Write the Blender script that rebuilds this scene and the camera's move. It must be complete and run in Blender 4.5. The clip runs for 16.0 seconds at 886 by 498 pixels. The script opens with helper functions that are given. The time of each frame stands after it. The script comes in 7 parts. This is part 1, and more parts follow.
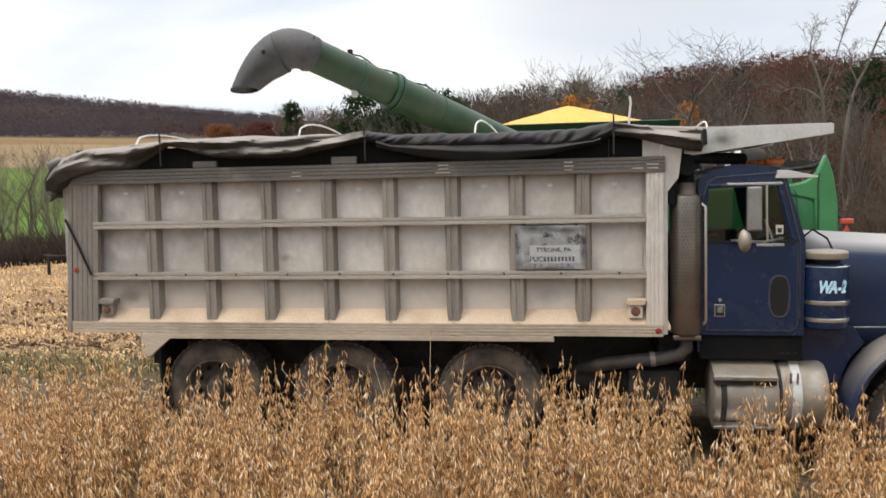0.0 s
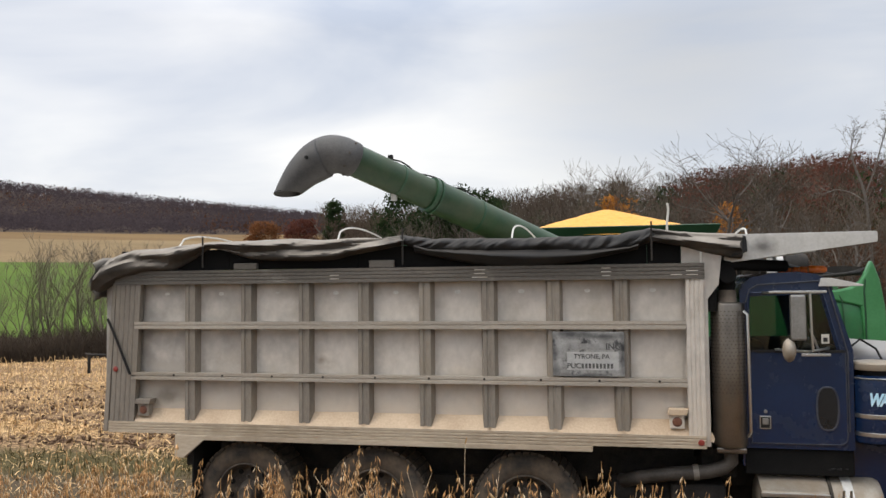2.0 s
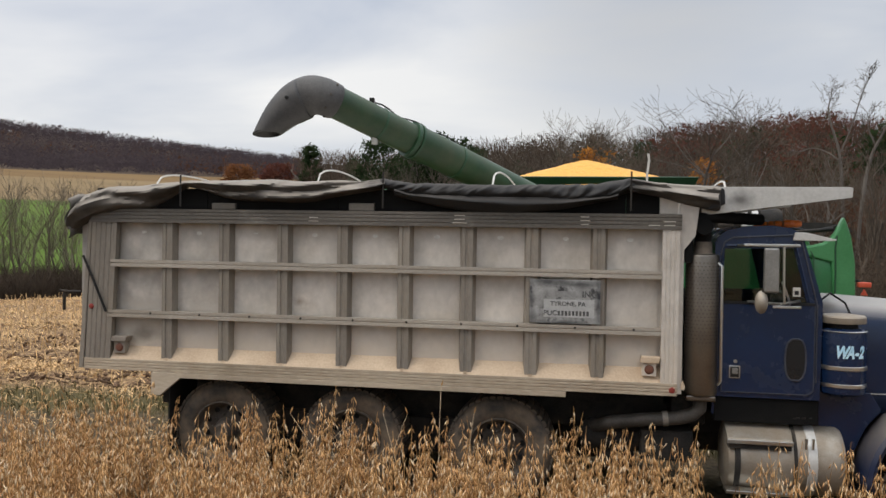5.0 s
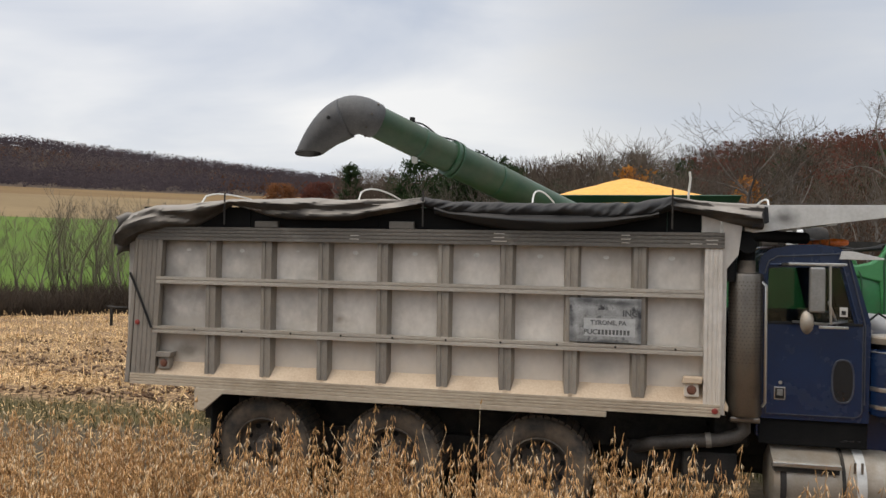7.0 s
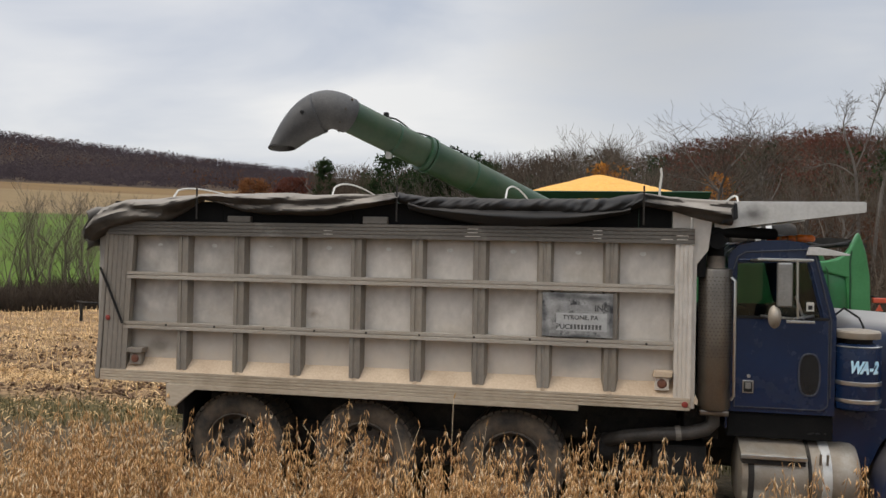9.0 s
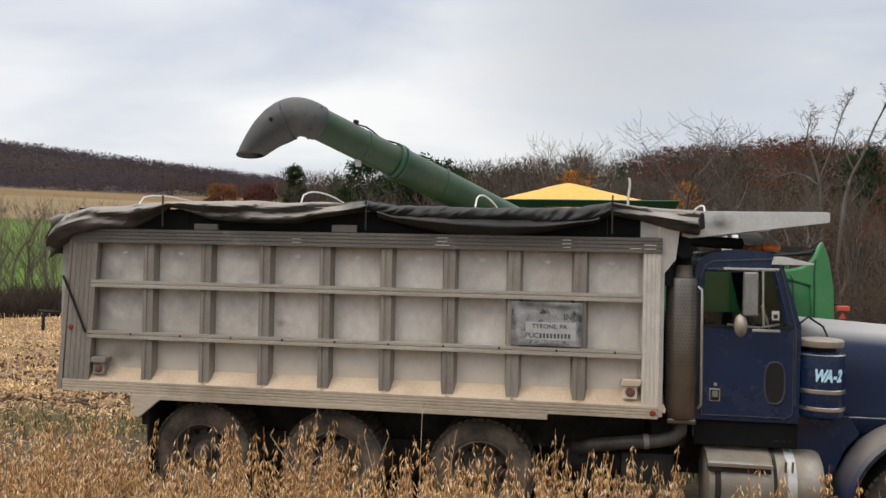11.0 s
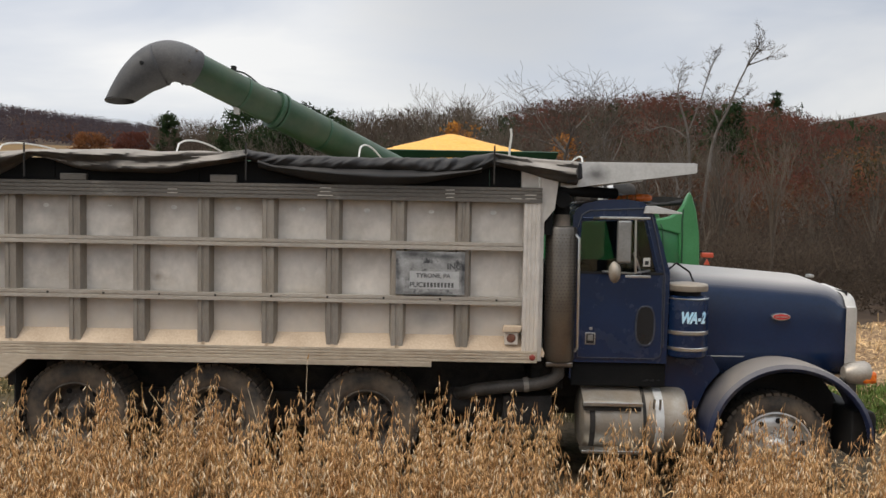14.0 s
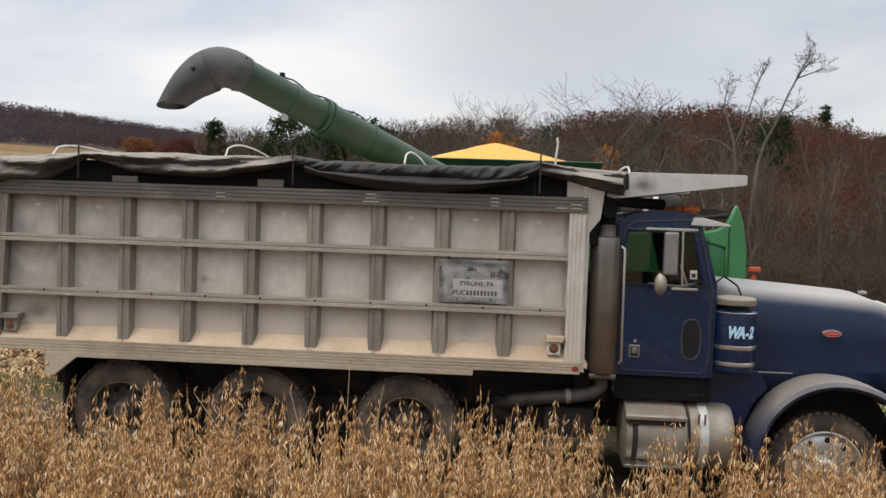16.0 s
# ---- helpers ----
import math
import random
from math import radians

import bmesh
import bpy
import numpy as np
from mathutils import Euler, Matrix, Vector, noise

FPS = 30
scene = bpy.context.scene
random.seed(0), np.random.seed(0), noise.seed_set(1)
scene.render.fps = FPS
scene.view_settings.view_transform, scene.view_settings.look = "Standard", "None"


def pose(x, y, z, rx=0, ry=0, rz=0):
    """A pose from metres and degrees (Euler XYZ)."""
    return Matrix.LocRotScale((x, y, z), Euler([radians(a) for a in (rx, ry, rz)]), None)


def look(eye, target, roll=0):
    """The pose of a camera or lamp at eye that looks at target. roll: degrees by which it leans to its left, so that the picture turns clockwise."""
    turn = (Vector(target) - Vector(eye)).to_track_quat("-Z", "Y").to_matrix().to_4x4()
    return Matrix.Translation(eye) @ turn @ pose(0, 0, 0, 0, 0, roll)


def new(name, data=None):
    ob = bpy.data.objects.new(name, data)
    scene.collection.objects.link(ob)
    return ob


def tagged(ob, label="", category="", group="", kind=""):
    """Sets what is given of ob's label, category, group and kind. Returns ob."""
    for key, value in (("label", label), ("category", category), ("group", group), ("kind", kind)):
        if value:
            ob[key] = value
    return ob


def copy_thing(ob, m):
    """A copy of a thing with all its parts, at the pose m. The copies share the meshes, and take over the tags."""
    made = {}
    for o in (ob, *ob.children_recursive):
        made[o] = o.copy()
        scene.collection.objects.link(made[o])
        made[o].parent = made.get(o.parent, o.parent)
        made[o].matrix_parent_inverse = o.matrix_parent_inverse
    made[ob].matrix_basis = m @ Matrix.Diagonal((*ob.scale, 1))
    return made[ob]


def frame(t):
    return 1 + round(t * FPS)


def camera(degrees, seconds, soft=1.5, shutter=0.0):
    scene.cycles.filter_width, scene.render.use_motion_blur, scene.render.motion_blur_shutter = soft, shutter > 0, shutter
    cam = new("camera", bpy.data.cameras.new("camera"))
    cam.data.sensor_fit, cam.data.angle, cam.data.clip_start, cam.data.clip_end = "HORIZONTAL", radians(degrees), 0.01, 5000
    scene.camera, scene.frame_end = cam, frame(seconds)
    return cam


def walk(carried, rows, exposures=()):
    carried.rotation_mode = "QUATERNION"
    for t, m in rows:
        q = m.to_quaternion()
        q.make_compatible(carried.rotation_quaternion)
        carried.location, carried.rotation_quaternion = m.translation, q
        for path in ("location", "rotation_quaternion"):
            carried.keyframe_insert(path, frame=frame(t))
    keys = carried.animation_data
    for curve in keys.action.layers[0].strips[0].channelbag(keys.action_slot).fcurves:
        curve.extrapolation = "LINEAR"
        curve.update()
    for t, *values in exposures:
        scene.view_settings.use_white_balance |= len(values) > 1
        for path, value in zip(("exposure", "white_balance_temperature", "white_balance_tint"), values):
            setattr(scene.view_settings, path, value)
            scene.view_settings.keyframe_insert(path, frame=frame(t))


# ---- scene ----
cam = camera(56.6, 16.0, shutter=0.4)
PATH = [
    (0, (-0.66, -7.964, 2.703), (-0.978, -5.996, 2.554), -1.2),
    (0.5, (-0.642, -7.963, 2.731), (-1.023, -6.0, 2.679), -2.1),
    (1, (-0.63, -7.967, 2.746), (-1.071, -6.017, 2.814), -3.1),
    (1.5, (-0.632, -7.962, 2.761), (-1.046, -6.008, 2.853), -1.7),
    (2, (-0.638, -7.95, 2.767), (-1.046, -5.994, 2.856), -0.6),
    (2.5, (-0.643, -7.964, 2.749), (-1.046, -6.006, 2.779), -0.2),
    (3, (-0.648, -7.967, 2.751), (-1.066, -6.011, 2.762), -0.1),
    (3.5, (-0.666, -7.971, 2.746), (-1.073, -6.013, 2.763), 0.7),
    (4, (-0.677, -7.97, 2.744), (-0.991, -5.995, 2.725), 1.2),
    (4.5, (-0.677, -7.963, 2.738), (-1.002, -5.99, 2.697), 1.0),
    (7, (-0.676, -7.99, 2.727), (-1.12, -6.04, 2.735), 1.0),
    (7.5, (-0.676, -7.999, 2.724), (-1.113, -6.047, 2.735), 0.8),
    (8, (-0.679, -8.01, 2.725), (-1.097, -6.054, 2.744), 1.0),
    (8.5, (-0.672, -8.012, 2.719), (-1.071, -6.052, 2.716), 1.0),
    (11, (-0.662, -7.986, 2.744), (-0.974, -6.01, 2.76), 1.2),
    (11.5, (-0.658, -7.979, 2.74), (-0.957, -6.001, 2.744), 0.9),
    (12, (-0.662, -7.995, 2.726), (-0.987, -6.022, 2.702), 0.7),
    (12.5, (-0.67, -7.975, 2.724), (-0.914, -5.991, 2.688), 1.0),
    (13, (-0.659, -7.989, 2.729), (-0.716, -5.991, 2.666), 1.3),
    (13.5, (-0.666, -7.992, 2.726), (-0.671, -5.994, 2.637), 1.0),
    (14, (-0.664, -7.99, 2.729), (-0.693, -5.992, 2.633), 1.0),
    (14.5, (-0.67, -7.988, 2.725), (-0.722, -5.992, 2.614), 0.8),
    (15, (-0.689, -7.98, 2.718), (-0.768, -5.983, 2.642), 1.3),
    (15.5, (-0.7, -7.976, 2.722), (-0.828, -5.982, 2.629), 1.9),
    (16, (-0.704, -7.978, 2.71), (-0.83, -5.983, 2.635), 2.0),
]
walk(cam, [(t, look(eye, target, roll)) for t, eye, target, roll in PATH],
     exposures=[(t, e, 6700, 10) for t, e in ((0.0, 0.34), (0.5, -0.24), (1.0, 0.15), (1.5, 0.05), (2.0, 0.10), (2.5, 0.17), (3.0, -0.30), (3.5, 0.16), (4.0, -0.23), (4.5, -0.13), (7.0, -0.06), (7.5, -0.08), (8.0, 0.08), (8.5, -0.18), (11.0, 0.03), (12.0, -0.03), (12.5, -0.06), (13.5, -0.04), (15.0, -0.02), (16.0, 0.0))])

# ---- world and light ----
world = bpy.data.worlds.new("overcast_sky")
scene.world = world
world.use_nodes = True
wn, wl = world.node_tree.nodes, world.node_tree.links
wn.clear()
w_out = wn.new("ShaderNodeOutputWorld")
w_bg = wn.new("ShaderNodeBackground")
w_sky = wn.new("ShaderNodeTexSky")
w_sky.sky_type = "NISHITA"
w_sky.sun_disc = False
w_sky.sun_elevation = radians(34)
w_sky.sun_rotation = radians(-35)
w_co = wn.new("ShaderNodeTexCoord")
w_map = wn.new("ShaderNodeMapping")
w_map.inputs["Scale"].default_value = (1.0, 1.0, 3.4)
w_map.inputs["Rotation"].default_value = (0.0, radians(-7), 0.0)
w_n1 = wn.new("ShaderNodeTexNoise")
w_n1.inputs["Scale"].default_value = 1.9
w_n1.inputs["Detail"].default_value = 5.0
w_n1.inputs["Roughness"].default_value = 0.5
w_n1.inputs["Distortion"].default_value = 0.35
w_ramp = wn.new("ShaderNodeValToRGB")
w_ramp.color_ramp.elements[0].position = 0.35
w_ramp.color_ramp.elements[0].color = (0.485, 0.555, 0.685, 1)
w_ramp.color_ramp.elements[1].position = 0.68
w_ramp.color_ramp.elements[1].color = (0.90, 0.915, 0.935, 1)
# the cloud layer is brighter towards the veiled sun
w_dot = wn.new("ShaderNodeVectorMath")
w_dot.operation = "DOT_PRODUCT"
w_dot.inputs[1].default_value = (-0.64, 0.70, 0.30)
w_glow = wn.new("ShaderNodeMapRange")
w_glow.inputs["From Min"].default_value = 0.35
w_glow.inputs["From Max"].default_value = 1.0
w_glow.inputs["To Min"].default_value = 0.93
w_glow.inputs["To Max"].default_value = 1.05
w_mul = wn.new("ShaderNodeVectorMath")
w_mul.operation = "SCALE"
w_skys = wn.new("ShaderNodeVectorMath")
w_skys.operation = "SCALE"
w_skys.inputs["Scale"].default_value = 0.10
w_mix = wn.new("ShaderNodeMix")
w_mix.data_type = "RGBA"
w_mix.inputs["Factor"].default_value = 0.90
wl.new(w_co.outputs["Generated"], w_map.inputs["Vector"])
wl.new(w_map.outputs["Vector"], w_n1.inputs["Vector"])
wl.new(w_n1.outputs["Fac"], w_ramp.inputs["Fac"])
wl.new(w_co.outputs["Generated"], w_dot.inputs[0])
wl.new(w_dot.outputs["Value"], w_glow.inputs["Value"])
wl.new(w_ramp.outputs["Color"], w_mul.inputs[0])
w_sep = wn.new("ShaderNodeSeparateXYZ")
wl.new(w_co.outputs["Generated"], w_sep.inputs[0])
w_zen = wn.new("ShaderNodeMapRange")
w_zen.inputs["From Min"].default_value, w_zen.inputs["From Max"].default_value = 0.30, 1.0
w_zen.inputs["To Min"].default_value, w_zen.inputs["To Max"].default_value = 1.0, 3.6
wl.new(w_sep.outputs["Z"], w_zen.inputs["Value"])
w_lum = wn.new("ShaderNodeMath")
w_lum.operation = "MULTIPLY"
wl.new(w_glow.outputs["Result"], w_lum.inputs[0])
wl.new(w_zen.outputs["Result"], w_lum.inputs[1])
# a darker bank of cloud over the wood
w_bank = wn.new("ShaderNodeVectorMath")
w_bank.operation = "DOT_PRODUCT"
w_bank.inputs[1].default_value = (0.067, 0.955, 0.29)
w_wob = wn.new("ShaderNodeMath")
w_wob.operation = "MULTIPLY_ADD"
w_wob.inputs[1].default_value = 0.09
w_sha = wn.new("ShaderNodeMapRange")
w_sha.interpolation_type = "SMOOTHSTEP"
w_sha.inputs["From Min"].default_value, w_sha.inputs["From Max"].default_value = 1.022, 1.065
w_sha.inputs["To Min"].default_value, w_sha.inputs["To Max"].default_value = 1.0, 0.73
w_all = wn.new("ShaderNodeMath")
w_all.operation = "MULTIPLY"
wl.new(w_co.outputs["Generated"], w_bank.inputs[0])
wl.new(w_n1.outputs["Fac"], w_wob.inputs[0])
wl.new(w_bank.outputs["Value"], w_wob.inputs[2])
wl.new(w_wob.outputs[0], w_sha.inputs["Value"])
wl.new(w_lum.outputs[0], w_all.inputs[0])
wl.new(w_sha.outputs["Result"], w_all.inputs[1])
wl.new(w_all.outputs[0], w_mul.inputs["Scale"])
wl.new(w_sky.outputs["Color"], w_skys.inputs[0])
wl.new(w_skys.outputs["Vector"], w_mix.inputs[6])
wl.new(w_mul.outputs["Vector"], w_mix.inputs[7])
wl.new(w_mix.outputs[2], w_bg.inputs["Color"])
w_bg.inputs["Strength"].default_value = 1.0
wl.new(w_bg.outputs["Background"], w_out.inputs["Surface"])

sun = new("sun", bpy.data.lights.new("sun", "SUN"))
sun.data.energy = 1.4
sun.data.angle = radians(25)
sun.data.color = (1.0, 0.91, 0.80)
sun.matrix_world = look((-20, -14, 30), (0, 0, 0))


# ---- materials ----
def mat(name, color, color2=None, rough=0.6, metal=0.0, scale=3.0, fine=60.0, bump=0.15, streak=None,
        island=0.0, rand=0.0, spec=0.5, lo=0.38, hi=0.66, dust=None, dust_at=(0.45, 0.75), dust_scale=1.3, top_dust_sheen=None):
    """A surface of two colours mixed by a broad and a fine noise, with relief, optional dust in patches and paler
    up-facing sides.
    """
    m = bpy.data.materials.new(name)
    m.use_nodes = True
    n, l = m.node_tree.nodes, m.node_tree.links
    b = n["Principled BSDF"]
    b.inputs["Metallic"].default_value = metal
    b.inputs["Specular IOR Level"].default_value = spec
    co = n.new("ShaderNodeTexCoord")
    mp = n.new("ShaderNodeMapping")
    if streak:
        mp.inputs["Scale"].default_value = streak
    l.new(co.outputs["Object"], mp.inputs["Vector"])
    n1, n2 = n.new("ShaderNodeTexNoise"), n.new("ShaderNodeTexNoise")
    n1.inputs["Scale"].default_value, n1.inputs["Detail"].default_value = scale, 6.0
    n2.inputs["Scale"].default_value, n2.inputs["Detail"].default_value = fine, 4.0
    for q in (n1, n2):
        l.new(mp.outputs["Vector"], q.inputs["Vector"])
    mx = n.new("ShaderNodeMix")
    mx.inputs["Factor"].default_value = 0.35
    l.new(n1.outputs["Fac"], mx.inputs["A"])
    l.new(n2.outputs["Fac"], mx.inputs["B"])
    rp = n.new("ShaderNodeValToRGB")
    c2 = color2 or tuple(min(1.0, c * 1.35 + 0.01) for c in color)
    rp.color_ramp.elements[0].position, rp.color_ramp.elements[0].color = lo, (*color, 1)
    rp.color_ramp.elements[1].position, rp.color_ramp.elements[1].color = hi, (*c2, 1)
    l.new(mx.outputs["Result"], rp.inputs["Fac"])
    col = rp.outputs["Color"]
    if island or rand:
        src = n.new("ShaderNodeNewGeometry").outputs["Random Per Island"] if island else n.new("ShaderNodeObjectInfo").outputs["Random"]
        mr = n.new("ShaderNodeMapRange")
        k = island or rand
        mr.inputs["To Min"].default_value, mr.inputs["To Max"].default_value = 1 - k, 1 + k
        l.new(src, mr.inputs["Value"])
        sc = n.new("ShaderNodeVectorMath")
        sc.operation = "SCALE"
        l.new(col, sc.inputs[0])
        l.new(mr.outputs["Result"], sc.inputs["Scale"])
        col = sc.outputs["Vector"]
    rough_out = None
    if dust:
        n3 = n.new("ShaderNodeTexNoise")
        n3.inputs["Scale"].default_value, n3.inputs["Detail"].default_value = dust_scale, 7.0
        n3.inputs["Roughness"].default_value = 0.65
        l.new(co.outputs["Object"], n3.inputs["Vector"])
        r3 = n.new("ShaderNodeMapRange")
        r3.inputs["From Min"].default_value, r3.inputs["From Max"].default_value = dust_at
        l.new(n3.outputs["Fac"], r3.inputs["Value"])
        fac = r3.outputs["Result"]
        # up-facing sides turn paler: dust, with top light in the same colour
        if top_dust_sheen:
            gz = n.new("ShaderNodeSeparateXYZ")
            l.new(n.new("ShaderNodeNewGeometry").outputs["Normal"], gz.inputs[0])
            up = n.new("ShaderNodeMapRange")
            up.inputs["From Min"].default_value, up.inputs["From Max"].default_value = top_dust_sheen
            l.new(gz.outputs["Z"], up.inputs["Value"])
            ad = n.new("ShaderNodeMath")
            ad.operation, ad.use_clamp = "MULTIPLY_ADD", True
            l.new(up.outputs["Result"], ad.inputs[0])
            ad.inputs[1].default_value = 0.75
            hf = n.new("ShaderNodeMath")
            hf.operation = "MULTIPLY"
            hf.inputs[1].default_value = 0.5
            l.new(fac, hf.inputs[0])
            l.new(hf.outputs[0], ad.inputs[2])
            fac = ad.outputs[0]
        m3 = n.new("ShaderNodeMix")
        m3.data_type = "RGBA"
        l.new(fac, m3.inputs["Factor"])
        l.new(col, m3.inputs[6])
        m3.inputs[7].default_value = (*dust, 1)
        col = m3.outputs[2]
        r4 = n.new("ShaderNodeMapRange")
        r4.inputs["To Min"].default_value, r4.inputs["To Max"].default_value = rough, min(1.0, rough + 0.4)
        l.new(fac, r4.inputs["Value"])
        rough_out = r4.outputs["Result"]
    else:
        r4 = n.new("ShaderNodeMapRange")
        r4.inputs["To Min"].default_value, r4.inputs["To Max"].default_value = max(0.02, rough - 0.12), min(1.0, rough + 0.12)
        l.new(n1.outputs["Fac"], r4.inputs["Value"])
        rough_out = r4.outputs["Result"]
    l.new(col, b.inputs["Base Color"])
    l.new(rough_out, b.inputs["Roughness"])
    if bump:
        bp = n.new("ShaderNodeBump")
        bp.inputs["Strength"].default_value = bump
        bp.inputs["Distance"].default_value = 0.02
        l.new(n2.outputs["Fac"], bp.inputs["Height"])
        l.new(bp.outputs["Normal"], b.inputs["Normal"])
    return m


M_ALU = mat("weathered_aluminium", (0.43, 0.395, 0.35), (0.665, 0.615, 0.55), rough=0.6, metal=0.2, scale=2.3, fine=16, bump=0.015, streak=(1, 1, 0.7), lo=0.32, hi=0.70, dust=(0.38, 0.335, 0.275), dust_at=(0.48, 0.82), dust_scale=1.7)
M_RAIL = mat("dull_aluminium_extrusion", (0.30, 0.265, 0.222), (0.45, 0.405, 0.345), rough=0.55, metal=0.3, scale=2.2, fine=70, bump=0.05, streak=(0.3, 1, 1), dust=(0.33, 0.28, 0.21), dust_at=(0.5, 0.85))
M_TOPRAIL = mat("dark_top_rail", (0.082, 0.073, 0.062), (0.160, 0.143, 0.122), rough=0.6, metal=0.25, scale=1.4, fine=60, bump=0.05, streak=(0.35, 1, 1), dust=(0.30, 0.28, 0.25), dust_at=(0.60, 0.85), dust_scale=2.6)
# paler blue puts the edge highlight into door seams and peep rim
M_TRIM = mat("seam_edge_highlight", (0.035, 0.040, 0.055), (0.060, 0.065, 0.080), rough=0.4, scale=8, fine=60, bump=0.0)
M_RIB = mat("grimy_aluminium_rib", (0.180, 0.157, 0.130), (0.29, 0.257, 0.215), rough=0.6, metal=0.25, scale=2.2, fine=70, bump=0.05, streak=(1, 1, 0.2), dust=(0.30, 0.25, 0.18), dust_at=(0.5, 0.9))
M_DUST = mat("dust_covered_ledge", (0.42, 0.315, 0.215), (0.58, 0.455, 0.325), rough=0.9, scale=2.0, fine=50, bump=0.15)
M_DUSTRAIL = mat("dust_caked_sill", (0.34, 0.275, 0.20), (0.51, 0.43, 0.325), rough=0.75, metal=0.1, scale=2.2, fine=40, bump=0.05, streak=(0.3, 1, 1), dust=(0.27, 0.215, 0.15), dust_at=(0.5, 0.85))
# tarp tops are paler: dust and the lit upper side in one colour
M_TARP = mat("black_vinyl_tarp", (0.017, 0.017, 0.018), (0.034, 0.033, 0.032), rough=0.62, spec=0.3, scale=3, fine=120, bump=0.12, dust=(0.068, 0.061, 0.054), dust_at=(0.50, 0.9), dust_scale=1.6, top_dust_sheen=(0.5, 1.0))
M_TARP_PALE = mat("dusty_tarp_lit_top", (0.040, 0.037, 0.035), (0.072, 0.066, 0.060), rough=0.65, scale=3, fine=120, bump=0.10, spec=0.3, dust=(0.30, 0.268, 0.228), dust_at=(0.40, 0.85), dust_scale=1.4, top_dust_sheen=(-0.10, 0.65))
M_MIRROR = mat("dull_mirror_housing", (0.22, 0.215, 0.20), (0.34, 0.33, 0.31), rough=0.4, metal=0.7, scale=6, fine=60, bump=0.03)
M_BLUE = mat("dusty_navy_truck_paint", (0.0042, 0.0145, 0.045), (0.0063, 0.0200, 0.060), rough=0.24, scale=1.5, fine=30, bump=0.008, dust=(0.018, 0.026, 0.043), dust_at=(0.52, 1.0), dust_scale=3.5)
# pale hood top is dust plus sky reflection put into the colour
M_HOOD = mat("navy_hood_dust_and_sky_sheen", (0.0045, 0.0145, 0.042), (0.0070, 0.020, 0.058), rough=0.22, scale=1.5, fine=30, bump=0.01, dust=(0.46, 0.42, 0.365), dust_at=(0.66, 1.2), dust_scale=2.5, top_dust_sheen=(0.28, 0.98))
M_CHROME = mat("dulled_chrome", (0.52, 0.52, 0.50), (0.66, 0.66, 0.64), rough=0.28, metal=1.0, scale=4, fine=60, bump=0.03, dust=(0.36, 0.32, 0.26), dust_at=(0.5, 0.9), dust_scale=3)
M_TANK = mat("dusty_polished_tank", (0.31, 0.28, 0.235), (0.44, 0.40, 0.34), rough=0.40, metal=0.6, scale=3, fine=60, bump=0.04, dust=(0.30, 0.242, 0.178), dust_at=(0.36, 0.72), dust_scale=3.4)
M_TYRE = mat("dusty_black_rubber", (0.022, 0.021, 0.020), (0.045, 0.042, 0.038), rough=0.85, scale=4, fine=80, bump=0.1, dust=(0.225, 0.163, 0.106), dust_at=(0.36, 0.74), dust_scale=3.2)
M_RIM_DARK = mat("rusty_dark_rim", (0.055, 0.046, 0.039), (0.12, 0.095, 0.073), rough=0.75, metal=0.2, scale=6, fine=60, bump=0.08, dust=(0.24, 0.195, 0.145), dust_at=(0.48, 0.80), dust_scale=3.0)
M_RIM_ALU = mat("aluminium_rim", (0.50, 0.49, 0.46), (0.62, 0.61, 0.58), rough=0.4, metal=0.75, scale=5, fine=50, bump=0.04, dust=(0.30, 0.25, 0.19), dust_at=(0.5, 0.9), dust_scale=4)
M_FRAME = mat("greasy_black_chassis", (0.014, 0.013, 0.012), (0.038, 0.034, 0.030), rough=0.75, spec=0.25, scale=5, fine=60, bump=0.1, dust=(0.085, 0.070, 0.054), dust_at=(0.50, 0.85), dust_scale=3.0)
M_WHITE = mat("white_painted_pipe", (0.52, 0.50, 0.45), (0.66, 0.64, 0.58), rough=0.5, scale=8, fine=60, bump=0.03)
M_BLACK = mat("matt_black_rubber", (0.010, 0.010, 0.010), (0.020, 0.019, 0.018), rough=0.75, spec=0.25, scale=6, fine=60, bump=0.05)
# near-black: soot on the outlet, shade in the colour of boards and rocker
M_SOOT_SHADE = mat("soot_and_shade_black", (0.004, 0.004, 0.004), (0.009, 0.0085, 0.008), rough=0.85, spec=0.15, scale=6, fine=60, bump=0.05)
M_ORANGE = mat("amber_lens", (0.55, 0.11, 0.015), (0.70, 0.17, 0.02), rough=0.25, scale=20, fine=120, bump=0.05)
M_RED = mat("red_lens", (0.18, 0.025, 0.018), (0.28, 0.04, 0.03), rough=0.35, scale=20, fine=120, bump=0.05)
M_BADGE = mat("red_enamel_badge", (0.42, 0.03, 0.03), (0.52, 0.05, 0.045), rough=0.3, scale=20, fine=120, bump=0.02)
M_DECAL = mat("pale_blue_decal", (0.35, 0.62, 0.78), (0.62, 0.80, 0.88), rough=0.5, scale=9, fine=80, bump=0.0)
M_PLATE = mat("smeared_grey_sign_paint", (0.20, 0.20, 0.19), (0.36, 0.36, 0.35), rough=0.6, scale=7, fine=60, bump=0.05, dust=(0.05, 0.05, 0.052), dust_at=(0.54, 0.64), dust_scale=8)
M_INK = mat("faded_black_lettering", (0.035, 0.035, 0.035), (0.12, 0.12, 0.115), rough=0.7, scale=22, fine=90, bump=0.0)
M_PERF = mat("dusty_perforated_shield", (0.165, 0.145, 0.122), (0.25, 0.222, 0.19), rough=0.30, metal=0.92, scale=4, fine=90, bump=0.08, dust=(0.13, 0.108, 0.082), dust_at=(0.52, 1.0), dust_scale=2)
